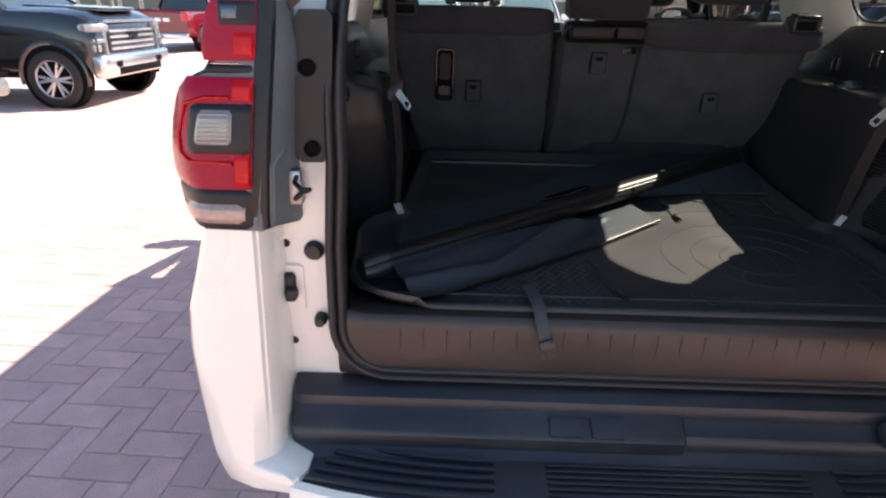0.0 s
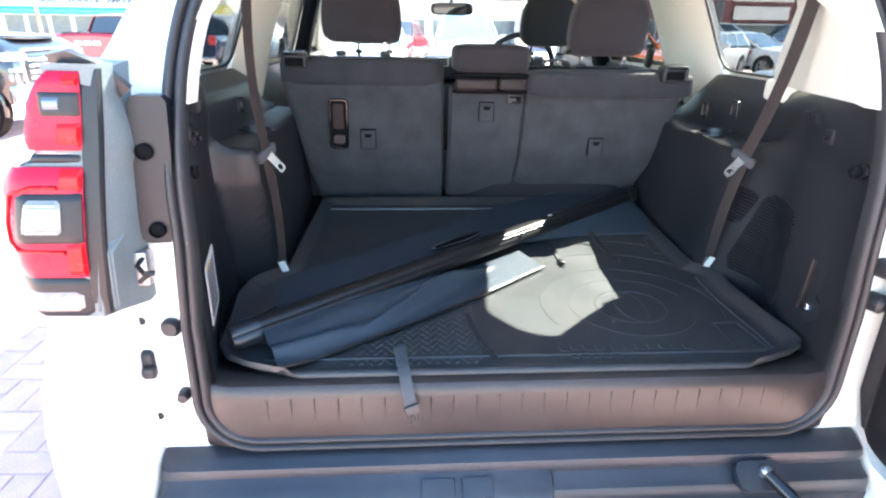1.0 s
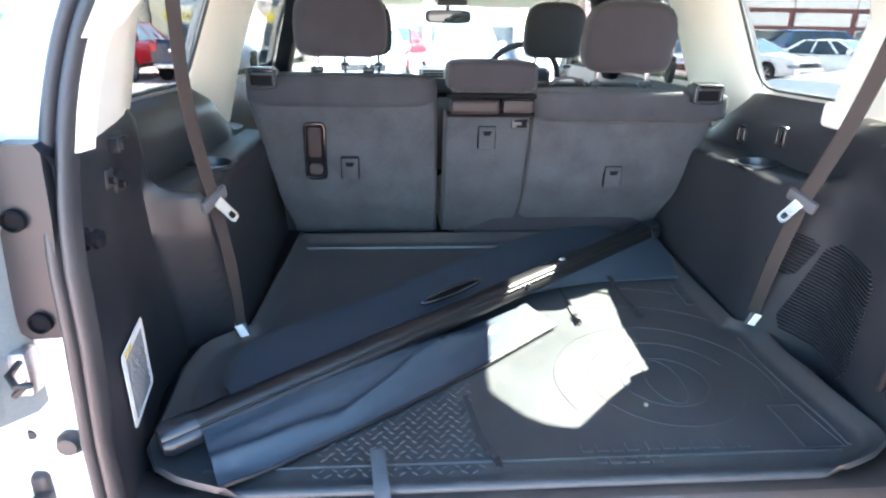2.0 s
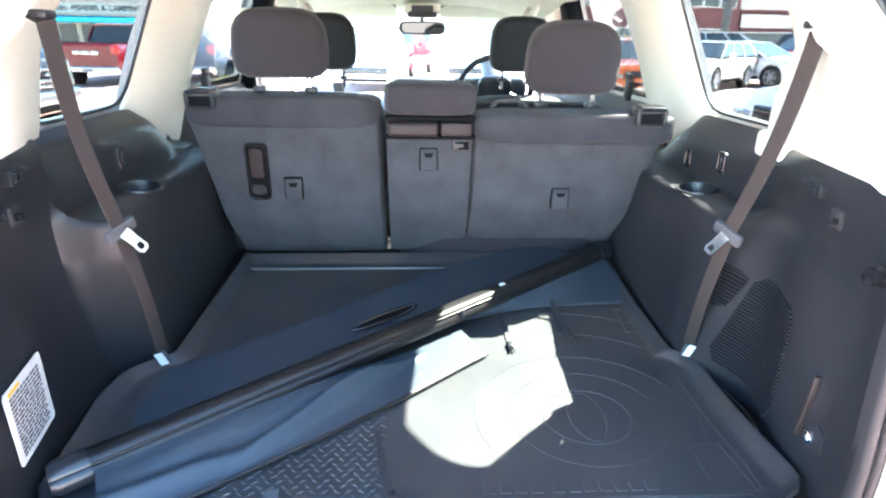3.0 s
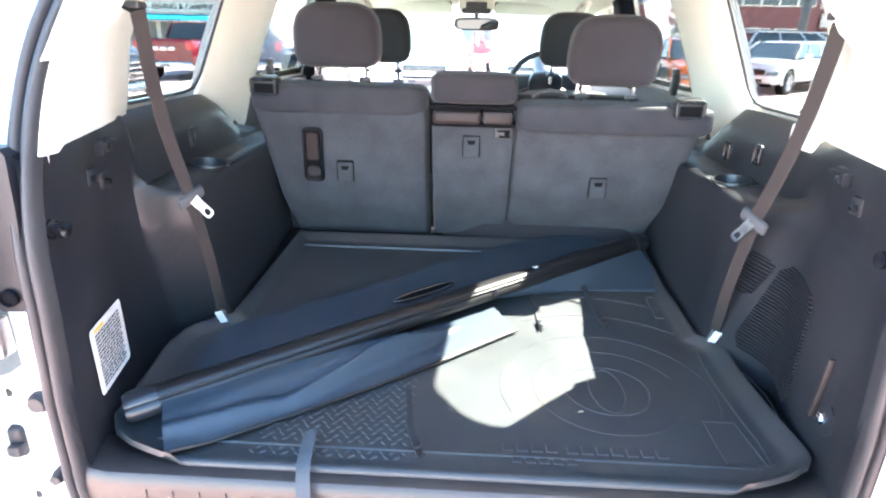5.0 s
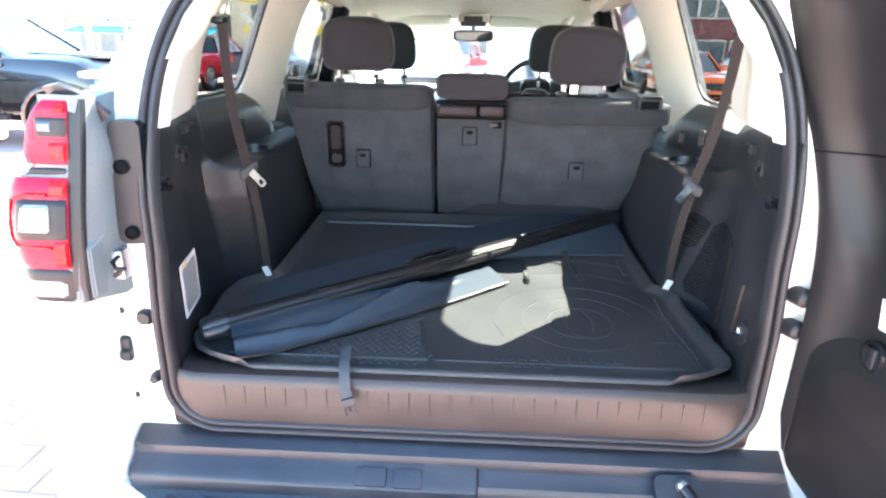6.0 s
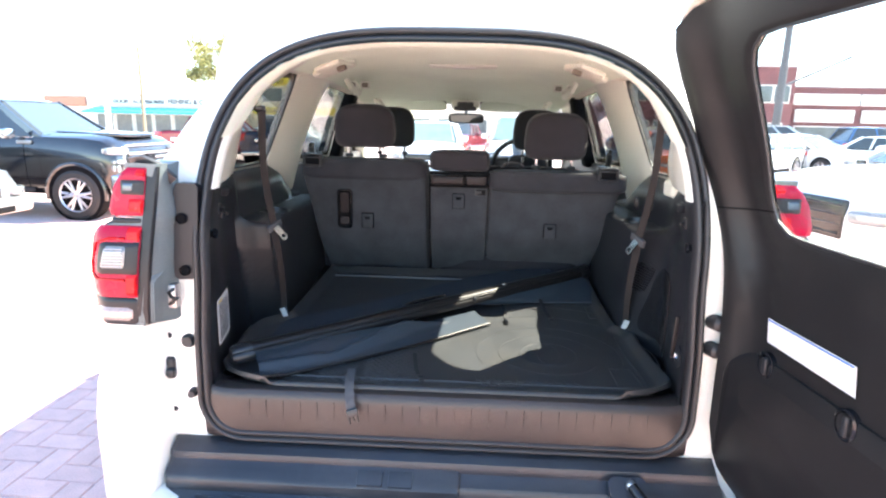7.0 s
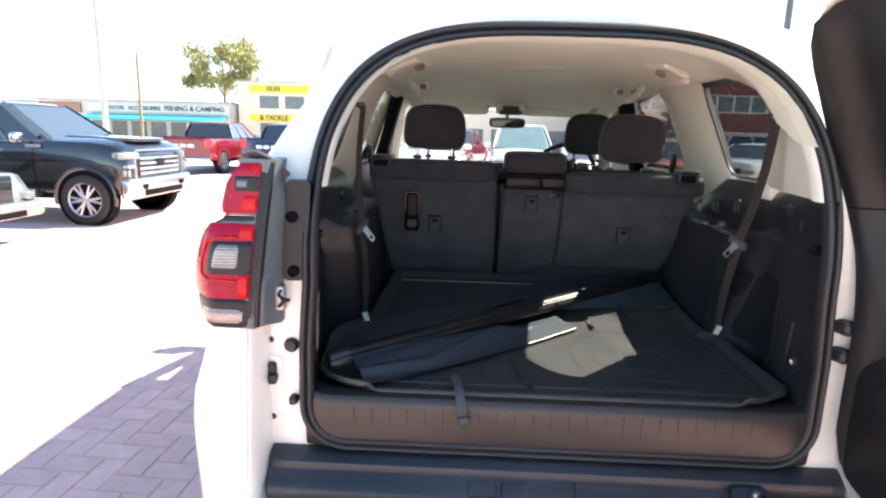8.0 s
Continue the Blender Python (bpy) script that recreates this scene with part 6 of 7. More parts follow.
# hinges and rubber buffers between the door and the body
for z in (0.952, 1.024):
    bm = bmesh.new()
    lathe(bm, (0.690, -0.034, z + 0.02), (0.4, -1, 0), [(0.020, -0.02), (0.020, 0.012), (0.012, 0.020), (0.001, 0.020)], 18)
    part("door_buffer", bm, RUBBER, suv)
# spare wheel on the outside of the door
bm = bmesh.new()
sc = dpt(0.66, 1.02, 0.225)
lathe(bm, sc, dn, [(0.24, -0.11), (0.34, -0.11), (0.375, -0.08), (0.385, -0.03), (0.385, 0.03), (0.375, 0.08), (0.34, 0.11), (0.25, 0.11), (0.24, 0.02), (0.05, 0.02)], 40)
part("spare_tyre", bm, TYRE, back_door, "black spare tyre on the door")
bm = bmesh.new()
cyl(bm, dpt(0.66, 1.02, 0.09), dpt(0.66, 1.02, 0.22), 0.08)
part("wheel_carrier", bm, DARK, back_door)


# ---- the yard: ground, vehicles, buildings, trees ----
YARD = pose(-0.018, 0.01, 0, 0, 0, -2.2)       # how the yard lies to the wagon
wagon_things = set(bpy.data.objects)
FAR_GROUND = surface("pale_yard_paving", (0.56, 0.44, 0.43), 0.9, var=0.10, scale=0.6, fine=30, bump=0.3, dist=0.004)
bm = bmesh.new()
rows = [[V(x, y, -0.006) for x in (-900, -60, -12, 0, 12, 60, 900)] for y in (-900, -60, -8, 12, 60, 900)]
grid(bm, rows)
ground = tagged(part("ground", bm, FAR_GROUND), "pale mauve brick paving of a car yard", "ground", kind="structure")


def paint(name, color, rough=0.14, metal=0.0):
    return surface(name, color, rough, metal, var=0.03, scale=2, fine=40, bump=0.0, coat=1.0, rvar=0.04)


TINT = surface("tinted_car_glass", (0.045, 0.055, 0.058), 0.06, var=0.05, bump=0.0, coat=1.0, rvar=0.02)
# paler than the tinted glass, used over the whole cabin
PALE_GLASS = surface("pale_car_glass", (0.13, 0.19, 0.19), 0.15, var=0.2, scale=3, fine=20, bump=0.0, coat=1.0)
HEADLIGHT = surface("headlight", (0.22, 0.24, 0.26), 0.12, 0.3, var=0.25, scale=25, fine=80, bump=0.2, coat=1.0)
REAR_RED = surface("rear_lamp_red", (0.5, 0.02, 0.02), 0.15, var=0.1, bump=0.0, coat=1.0)


def car_ring(hw, zb, zt, y, crown=0.03):
    """A body's cross-section, from the left sill over the top to the right."""
    h = zt - zb
    half = [(hw * 0.90, zb), (hw * 0.97, zb + 0.05), (hw, zb + 0.28 * h), (hw, zb + 0.60 * h), (hw * 0.985, zb + 0.82 * h), (hw * 0.94, zb + 0.95 * h), (hw * 0.80, zt), (hw * 0.4, zt + crown * 0.8)]
    return [V(-x, y, z) for x, z in half] + [V(0, y, zt + crown)] + [V(x, y, z) for x, z in reversed(half)]


def vehicle(name, label, cat, color, L, W, H, tyre_r, stations, cabin, wheels, at, turn, grp="", bed=None, grille=None, bright=False, plate_y=None, glass=None, tail_bars=False, size=1.0):
    """A parked vehicle, nose along its own +y. stations: (y, under z, top z, width share). cabin: (rear foot, front foot, rear top, front top, foot z)."""
    glass = glass or TINT
    car = thing(name, label, cat, grp)
    hw = W / 2
    bm = bmesh.new()
    loft(bm, [car_ring(hw * k, zb, zt, y) for y, zb, zt, k in stations])
    body = part("body", bm, color, car)
    rf, ff, rt, ft, fz = cabin
    # glass house
    bm = bmesh.new()
    rows = []
    for f in (0, 0.33, 0.66, 1.0):
        z = fz + (H - 0.05 - fz) * f
        w = hw * (0.93 - 0.20 * f - 0.03 * f * f)
        a, b = rf + (rt - rf) * f, ff + (ft - ff) * f
        rows.append([V(-w, a + 0.10, z), V(-w * 0.9, a, z), V(w * 0.9, a, z), V(w, a + 0.10, z), V(w, b - 0.14, z), V(w * 0.86, b, z), V(-w * 0.86, b, z), V(-w, b - 0.14, z)])
    loft(bm, rows)
    part("cabin_glass", bm, glass, car, sharp=0.3)
    bm = bmesh.new()
    lo, up = rows[0], rows[-1]
    wt = up[4].x
    rr = [[V(x, y, H - 0.05 - 0.03 * (abs(x) / wt) ** 3 + e) for x in steps(-wt * 1.02, wt * 1.02, 8)] for y, e in ((rt - 0.03, 0.0), (rt + 0.12, 0.03), ((rt + ft) / 2, 0.05), (ft - 0.12, 0.03), (ft + 0.03, 0.0))]
    shell(bm, rr, V(0, 0, -0.05))
    part("roof", bm, color, car)
    for sg in (-1, 1):
        for t, wd in ((0.0, 0.05), (0.38, 0.035), (0.72, 0.035), (1.0, 0.045)):
            p = V(sg * lo[4].x, (rf + 0.05) * (1 - t) + (ff - 0.07) * t, fz)
            q = V(sg * up[4].x, (rt + 0.05) * (1 - t) + (ft - 0.07) * t, H - 0.06)
            bm = bmesh.new()
            sweep(bm, [p, (p + q) / 2 + V(sg * 0.012, 0, 0), q], [(wd, -0.015), (wd, 0.015), (-wd, 0.015), (-wd, -0.015)], up=(sg, 0, 0))
            part("pillar", bm, color, car)
        bm = bmesh.new()
        pillow(bm, (sg * (hw + 0.12), ff - 0.42, fz + 0.08), (0.22, 0.12, 0.16), 4, 5)
        part("door_mirror", bm, CHROME if bright else color, car)
        for k in (0.36, 0.70):
            y = rf * (1 - k) + ff * k
            bm = bmesh.new()
            rbox(bm, (sg * (hw * 0.985), y - 0.12, fz - 0.12), (0.03, 0.16, 0.03), 0.01)
            part("door_handle", bm, CHROME if bright else color, car)
    # shut lines down the flank, the waist strip, a dark sill
    span = lambda y, k: table(y, [(q[0], q[k]) for q in stations])
    for sg in (-1, 1):
        for t in (0.0, 0.40, 0.80):
            y = rf + 0.12 + (ff - 0.30 - rf - 0.12) * t / 0.80
            zb, zt, k = span(y, 1), span(y, 2), span(y, 3) * hw
            h = zt - zb
            bm = bmesh.new()
            sweep(bm, [V(sg * x, y + dy, z) for x, dy, z in ((k * 0.975, 0.03, zb + 0.07), (k, 0.015, zb + 0.28 * h), (k, 0, zb + 0.60 * h), (k * 0.985, 0, zb + 0.82 * h), (k * 0.945, 0, zb + 0.94 * h))], [(0.006, -0.004), (0.006, 0.002), (-0.006, 0.002), (-0.006, -0.004)], up=(sg, 0, 0))
            part("shut_line", bm, DARK, body)
        bm = bmesh.new()
        sweep(bm, [V(sg * (hw * 0.93 + 0.006), y, fz + 0.02) for y in steps(rf + 0.12, ff - 0.16, 4)], [(0.012, -0.004), (0.010, 0.006), (-0.010, 0.006), (-0.012, -0.004)], up=(sg, 0, 0))
        part("waist_strip", bm, CHROME if bright else DARK, body)
        bm = bmesh.new()
        ya, yb = wheels[0] + tyre_r * 1.25, wheels[1] - tyre_r * 1.25
        sweep(bm, [V(sg * hw * 0.955, y, span(0, 1) + 0.04) for y in (ya, yb)], [(0.05, -0.02), (0.05, 0.02), (-0.05, 0.02), (-0.05, -0.02)], up=(sg, 0, 0))
        part("sill_trim", bm, DARK, body)
    # wheels before black discs that stand in for the arches' shade
    for sg in (-1, 1):
        for wy in wheels:
            bm = bmesh.new()
            lathe(bm, (sg * (hw - 0.10), wy, tyre_r + 0.02), (sg, 0, 0), [(tyre_r * 1.13, -0.1), (tyre_r * 1.13, 0.103), (0.01, 0.103)], 28)
            part("wheel_arch", bm, DARK, car)
            wheel_parts(car, (sg * (hw - 0.085), wy, tyre_r), tyre_r, 0.23, sg)
            bm = bmesh.new()
            arc = [(math.cos(a) * tyre_r * 1.19, math.sin(a) * tyre_r * 1.19) for a in steps(radians(-12), radians(192), 24)]
            sweep(bm, [V(sg * (hw - 0.004), wy + u, tyre_r + 0.02 + v) for u, v in arc], [(0.034, -0.02), (0.030, 0.012), (0.0, 0.022), (-0.034, 0.004), (-0.036, -0.02)], up=(sg, 0, 0))
            part("wheel_flare", bm, color, car)
    if bed:
        for sg in (-1, 1):
            bm = bmesh.new()
            rbox(bm, (sg * (hw + 0.002), ff - 0.28, fz - 0.05), (0.010, 0.24, 0.05), 0.003)
            part("side_badge", bm, STEEL, car)
            bm = bmesh.new()
            rbox(bm, (sg * hw * 0.99, (rf + ff) / 2, 0.47), (0.10, ff - rf - 0.4, 0.07), 0.02)
            part("side_step", bm, TYRE, car)
    ny, ry = stations[-1][0], stations[0][0]
    if bright:
        # bonnet bulge, second row of lamps, tow hooks, bright grille surround
        bm = bmesh.new()
        pillow(bm, (0, 1.96, 1.352), (1.18, 1.25, 0.075), 5, 8, Euler((-0.03, 0, 0)).to_matrix())
        part("bonnet_bulge", bm, color, body)
        bm = bmesh.new()
        sweep(bm, [V(x, ny + 0.012, 0.945 + z) for x, z in rrect(1.50, 0.48, 0.07)], [(0.022, -0.012), (0.020, 0.014), (-0.020, 0.014), (-0.022, -0.012)], closed=True, up=(0, 1, 0))
        part("grille_surround", bm, CHROME, body, "bright grille surround")
        bm = bmesh.new()
        plate(bm, [(-0.13, 0.0), (-0.10, 0.035), (0.10, 0.035), (0.13, 0.0), (0.10, -0.035), (-0.10, -0.035)], (0, ny + 0.03, 0.99), (1, 0, 0), (0, 0, 1), (0, 0.02, 0))
        part("grille_badge", bm, GLOSS, body, "plain dark badge")
        for sg in (-1, 1):
            bm = bmesh.new()
            rbox(bm, (sg * 0.86, ny - 0.055, 0.93), (0.20, 0.16, 0.055), 0.02, 3, Euler((0, 0, -sg * 0.45)).to_matrix())
            rbox(bm, (sg * 0.90, ny - 0.075, 0.83), (0.13, 0.16, 0.10), 0.02, 3, Euler((0, 0, -sg * 0.45)).to_matrix())
            part("lower_lamp", bm, HEADLIGHT, body, "clear lower lamp")
            bm = bmesh.new()
            rbox(bm, (sg * 0.60, ny + 0.075, 0.60), (0.16, 0.04, 0.09), 0.02, 2)
            part("tow_hook", bm, DARK, body)
            # solid black block for the shade in the fog lamp's recess
            bm = bmesh.new()
            rbox(bm, (sg * 0.88, ny - 0.03, 0.60), (0.16, 0.16, 0.10), 0.03, 2, Euler((0, 0, -sg * 0.45)).to_matrix())
            part("fog_recess", bm, DARK, body)
    nz = stations[-2][2]
    g = grille or (0.62, 0.24, 0.58)
    bm = bmesh.new()
    rbox(bm, (0, ny - 0.01, g[2]), (W * g[0], 0.05, g[1]), 0.03, 3)
    gr = part("grille", bm, GLOSS, car, "dark front grille")
    for k in range(4):
        bm = bmesh.new()
        rbox(bm, (0, ny + 0.017, g[2] - g[1] * 0.36 + g[1] * 0.24 * k), (W * g[0] * 0.94, 0.02, g[1] * (0.11 if bright else 0.05)), 0.005)
        part("grille_bar", bm, CHROME if bright else TRIM_SOFT, gr)
    for sg in (-1, 1):
        bm = bmesh.new()
        pillow(bm, (sg * W * 0.405, ny - 0.09, nz - 0.12), (W * 0.19, 0.24, 0.12), 5, 6, Euler((0, 0, -sg * 0.50)).to_matrix())
        part("headlight", bm, HEADLIGHT, car, "clear headlight")
        bm = bmesh.new()
        tz = stations[1][2] - 0.16
        rbox(bm, (sg * W * 0.43, ry + 0.03, tz), (W * 0.12, 0.12, 0.30 if bed else 0.16), 0.03, 2)
        part("rear_lamp", bm, REAR_RED, car, "red rear lamp")
    bm = bmesh.new()
    rbox(bm, (0, ny - 0.02, 0.58 if bed else 0.44), (W * 0.97, 0.20, 0.33 if bed else 0.20), 0.06, 3)
    fb = part("front_bumper", bm, CHROME if bright else color, car, "bright front bumper" if bright else "")
    # solid black block for the shade in the intake
    bm = bmesh.new()
    rbox(bm, (0, ny + 0.07, 0.50 if bed else 0.40), (W * 0.62, 0.03, 0.11 if bed else 0.08), 0.02, 2)
    part("bumper_intake", bm, DARK, fb)
    bm = bmesh.new()
    rbox(bm, (0, ry + 0.00, 0.52), (W * 0.92, 0.14, 0.18), 0.05, 3)
    part("rear_bumper", bm, CHROME if bed else color, car)
    for y in (ny + 0.065, ry - 0.075):
        bm = bmesh.new()
        rbox(bm, (0, y, 0.50), (0.36, 0.012, 0.11), 0.004)
        pl = part("number_plate", bm, LABEL, car, "number plate with plain bars")
        for k in (-1, 0, 1):
            bm = bmesh.new()
            rbox(bm, (k * 0.10, y + (0.007 if y > 0 else -0.007), 0.50), (0.07, 0.004, 0.05), 0.002, 1)
            part("plate_bar", bm, INK, pl)
    if bed:
        b0, b1, bz = bed
        # black slab on the closed body as the open bed's shade
        bm = bmesh.new()
        rbox(bm, (0, (b0 + b1) / 2, bz), (W * 0.76, b1 - b0, 0.05), 0.01)
        part("bed_opening", bm, DARK, car)
        if tail_bars:
            for k in range(3):
                bm = bmesh.new()
                rbox(bm, (-0.28 + 0.28 * k, ry - 0.006, bz - 0.28), (0.22, 0.02, 0.12), 0.02)
                part("badge_bar", bm, CHROME, car)
    car.matrix_basis = pose(at[0], at[1], 0, 0, 0, turn) @ Matrix.Diagonal((size, size, size, 1))
    return car


def pickup(name_color, label, color, at, turn, grp, bright=True, bars=False, L=5.9, W=2.05, H=1.92, glass=None, size=0.87):
    st = [(-L / 2, 0.55, 1.20, 0.93), (-L / 2 + 0.06, 0.50, 1.28, 0.97), (-L / 2 + 0.5, 0.45, 1.30, 1.0), (-0.75, 0.42, 1.30, 1.0), (0.0, 0.42, 1.28, 1.0), (1.05, 0.42, 1.33, 1.0), (1.5, 0.42, 1.35, 1.0), (2.1, 0.44, 1.34, 1.0), (2.42, 0.46, 1.30, 0.985), (2.57, 0.48, 1.22, 0.96), (2.66, 0.52, 1.08, 0.93)]
    return vehicle("pickup_truck", label, "pickup truck", color, L, W, H, 0.40, st, (-0.95, 1.52, -0.72, 0.66, 1.27), (-1.95, 2.0), at, turn, grp, bed=(-L / 2 + 0.12, -1.0, 1.295), grille=(0.64, 0.34, 0.93), bright=bright, tail_bars=bars, glass=glass, size=size)


def hatch(label, color, at, turn, grp, L=4.5, W=1.83, H=1.66, hood=1.02, cat="car", grille=None, glass=None, sedan=False, r=0.34):
    bz = hood + (0.03 if not sedan else 0.0)
    st = [(-L / 2, 0.42, bz - 0.20, 0.88), (-L / 2 + 0.10, 0.34, bz - 0.02, 0.96), (-L / 2 + 0.5, 0.30, bz, 1.0), (0.0, 0.26, bz, 1.0), (L * 0.20, 0.26, hood, 1.0), (L * 0.36, 0.28, hood - 0.05, 0.98), (L / 2 - 0.18, 0.30, hood - 0.12, 0.93), (L / 2 - 0.04, 0.34, hood - 0.26, 0.86), (L / 2, 0.40, hood - 0.40, 0.80)]
    cab = (-L / 2 + 0.62, L * 0.25, -L / 2 + 1.25, L * 0.04, bz - 0.02) if sedan else (-L / 2 + 0.10, L * 0.24, -L / 2 + 0.42, L * 0.06, bz - 0.02)
    return vehicle("parked_car", label, cat, color, L, W, H, r, st, cab, (-L * 0.29, L * 0.30), at, turn, grp, grille=grille, glass=glass)


BLACKP, REDP, NAVYP = paint("black_paint", (0.008, 0.009, 0.012)), paint("red_paint", (0.15, 0.006, 0.014)), paint("navy_paint", (0.02, 0.035, 0.08))
WHITEP, SILVERP, ORANGEP = paint("white_car_paint", (0.78, 0.78, 0.77)), paint("silver_paint", (0.42, 0.45, 0.48), 0.3, 0.4), paint("orange_paint", (0.60, 0.13, 0.02))
YELLOWP, GREYP, BLUEP = paint("yellow_paint", (0.75, 0.55, 0.10)), paint("grey_paint", (0.16, 0.17, 0.18), 0.3, 0.3), paint("blue_paint", (0.04, 0.10, 0.22))

pickup("", "black pickup truck with chrome grille and bright wheels", BLACKP, (-7.88, 7.36), -87.8, "parked pickup trucks", size=0.93)
pickup("", "dark red pickup truck with chrome rear bumper, parked tail outwards", REDP, (-9.56, 18.32), 2, "parked pickup trucks", bars=True)
pickup("", "navy blue pickup truck parked beside a red one", NAVYP, (-7.35, 19.40), 2, "parked pickup trucks", bars=True)
hatch("dark grey car with a large dark grille, nose to the lane", GREYP, (-8.12, 4.33), -87.8, "cars along the lane", L=4.8, W=1.9, H=1.60, hood=0.98, grille=(0.52, 0.46, 0.62))
hatch("white crossover with dark honeycomb grille, nose to the lane", WHITEP, (5.33, 4.46), 98, "cars along the lane", L=4.6, W=1.86, H=1.72, hood=1.23, grille=(0.58, 0.34, 0.80))
sports = hatch("white sports sedan with a bonnet scoop", WHITEP, (11.28, 20.55), -151, "cars across the yard", L=4.6, W=1.8, H=1.475, hood=0.98, sedan=True)
hatch("white sedan behind another white sedan", WHITEP, (14.54, 20.2), -151, "cars across the yard", L=4.6, W=1.8, H=1.46, hood=0.98, sedan=True)
hatch("white hatchback parked at an angle across the yard", WHITEP, (8.78, 18.55), 133.5, "cars across the yard", L=4.3, W=1.8, H=1.47, hood=0.97)
bm = bmesh.new()
pillow(bm, (0, 1.28, 0.965), (0.52, 0.42, 0.075), 4, 6, Euler((-0.12, 0, 0)).to_matrix())
scoop = part("bonnet_scoop", bm, WHITEP, sports)
# solid black block for the shade in the scoop's mouth
bm = bmesh.new()
rbox(bm, (0, 1.475, 0.962), (0.42, 0.03, 0.030), 0.01, 2)
part("scoop_opening", bm, DARK, scoop)
hatch("silver off-road wagon parked across the yard", SILVERP, (12.2, 24.6), -95, "cars across the yard", L=4.8, W=1.85, H=1.82, hood=1.15, r=0.38)
hatch("dark blue wagon parked at the far row", BLUEP, (18.8, 27.5), -92, "cars across the yard", L=4.9, W=1.9, H=1.85, hood=1.15, r=0.38)
hatch("orange hatchback with its nose to the yard", ORANGEP, (5.45, 16.6), 180, "cars across the yard", L=4.2, W=1.78, H=1.50, hood=0.95)
hatch("pale yellow hatchback with a reflecting windscreen", YELLOWP, (6.6, 22.4), 180, "cars across the yard", L=4.2, W=1.75, H=1.62, hood=1.0, glass=PALE_GLASS)
hatch("white car facing the yard with a pale windscreen", WHITEP, (-1.75, 16.6), 180, "cars across the yard", L=4.5, W=1.83, H=1.62, hood=1.02, glass=PALE_GLASS)
hatch("white wagon facing the yard with a pale windscreen", WHITEP, (0.95, 17.4), 180, "cars across the yard", L=4.8, W=1.9, H=1.85, hood=1.10, glass=PALE_GLASS, r=0.37)
pickup("", "red pickup truck behind white cars", REDP, (-1.3, 22.5), 170, "parked pickup trucks", bright=False)

# buildings
RENDERWALL = surface("cream_render", (0.62, 0.58, 0.50), 0.9, var=0.08, scale=1.2, fine=60, bump=0.2)
BRICKRED = surface("dark_red_cladding", (0.17, 0.075, 0.075), 0.8, var=0.15, scale=1.5, fine=60, bump=0.2)
YELLOWW = surface("yellow_wall", (0.74, 0.68, 0.50), 0.85, var=0.08, scale=1.5, fine=60, bump=0.2)
TEAL = surface("teal_awning", (0.02, 0.34, 0.46), 0.7, var=0.1, scale=2, fine=40, bump=0.1)
SIGNB = surface("pale_sign_board", (0.72, 0.72, 0.66), 0.6, var=0.05, scale=2, fine=40, bump=0.0)
SIGNY = surface("yellow_sign_board", (0.80, 0.66, 0.05), 0.6, var=0.05, scale=2, fine=40, bump=0.0)
ROOFING = surface("grey_steel_roof", (0.35, 0.36, 0.37), 0.5, 0.4, var=0.1, scale=2, fine=40, bump=0.1)
SHOPGLASS = surface("shop_glass", (0.10, 0.13, 0.14), 0.08, var=0.3, scale=1.5, fine=20, bump=0.0)
POLEM = surface("galvanised_pole", (0.42, 0.43, 0.40), 0.5, 0.5, var=0.15, scale=3, fine=60, bump=0.1)
POLE_DARK = surface("weathered_steel_pole", (0.10, 0.105, 0.11), 0.6, var=0.15, scale=4, fine=60, bump=0.1)
WOODP = surface("timber_pole", (0.20, 0.17, 0.11), 0.85, var=0.25, scale=4, fine=90, bump=0.4)


def words(text, o, u, size, mat, parent, up=(0, 0, 1)):
    """Flat lettering with the built-in font, its middle at o along the direction u."""
    cu = bpy.data.curves.new("lettering", "FONT")
    cu.body, cu.size, cu.extrude, cu.align_x, cu.align_y = text, size, 0.02, "CENTER", "CENTER"
    cu.offset = size * 0.025
    tmp = bpy.data.objects.new("lettering", cu)
    scene.collection.objects.link(tmp)
    dg = bpy.context.evaluated_depsgraph_get()
    me = bpy.data.meshes.new_from_object(tmp.evaluated_get(dg))
    bpy.data.objects.remove(tmp)
    ob = new("lettering", me)
    me.materials.clear()
    me.materials.append(mat)
    u, w = Vector(u).normalized(), Vector(up)
    m = Matrix((u, w, u.cross(w))).transposed().to_4x4()
    m.translation = o
    ob.matrix_basis = m
    ob.parent = parent
    return ob


def building(name, label, x0, x1, y, depth, h, wall, roof_h=0.3):
    b = thing(name, label, "building")
    bm = bmesh.new()
    rbox(bm, ((x0 + x1) / 2, y + depth / 2, h / 2), (x1 - x0, depth, h), 0.02, 1)
    part("wall", bm, wall, b)
    bm = bmesh.new()
    rbox(bm, ((x0 + x1) / 2, y + depth / 2, h + 0.06), (x1 - x0 + 0.2, depth + 0.2, 0.12), 0.02, 1)
    part("roof", bm, ROOFING, b)
    return b


def shop_window(parent, x, y, z, w, h, mat=None):
    bm = bmesh.new()
    rbox(bm, (x, y - 0.02, z), (w + 0.14, 0.08, h + 0.14), 0.01, 1)
    fr = part("window_frame", bm, SIGNB, parent)
    bm = bmesh.new()
    rbox(bm, (x, y - 0.065, z), (w, 0.03, h), 0.005, 1)
    part("pane", bm, mat or SHOPGLASS, fr)


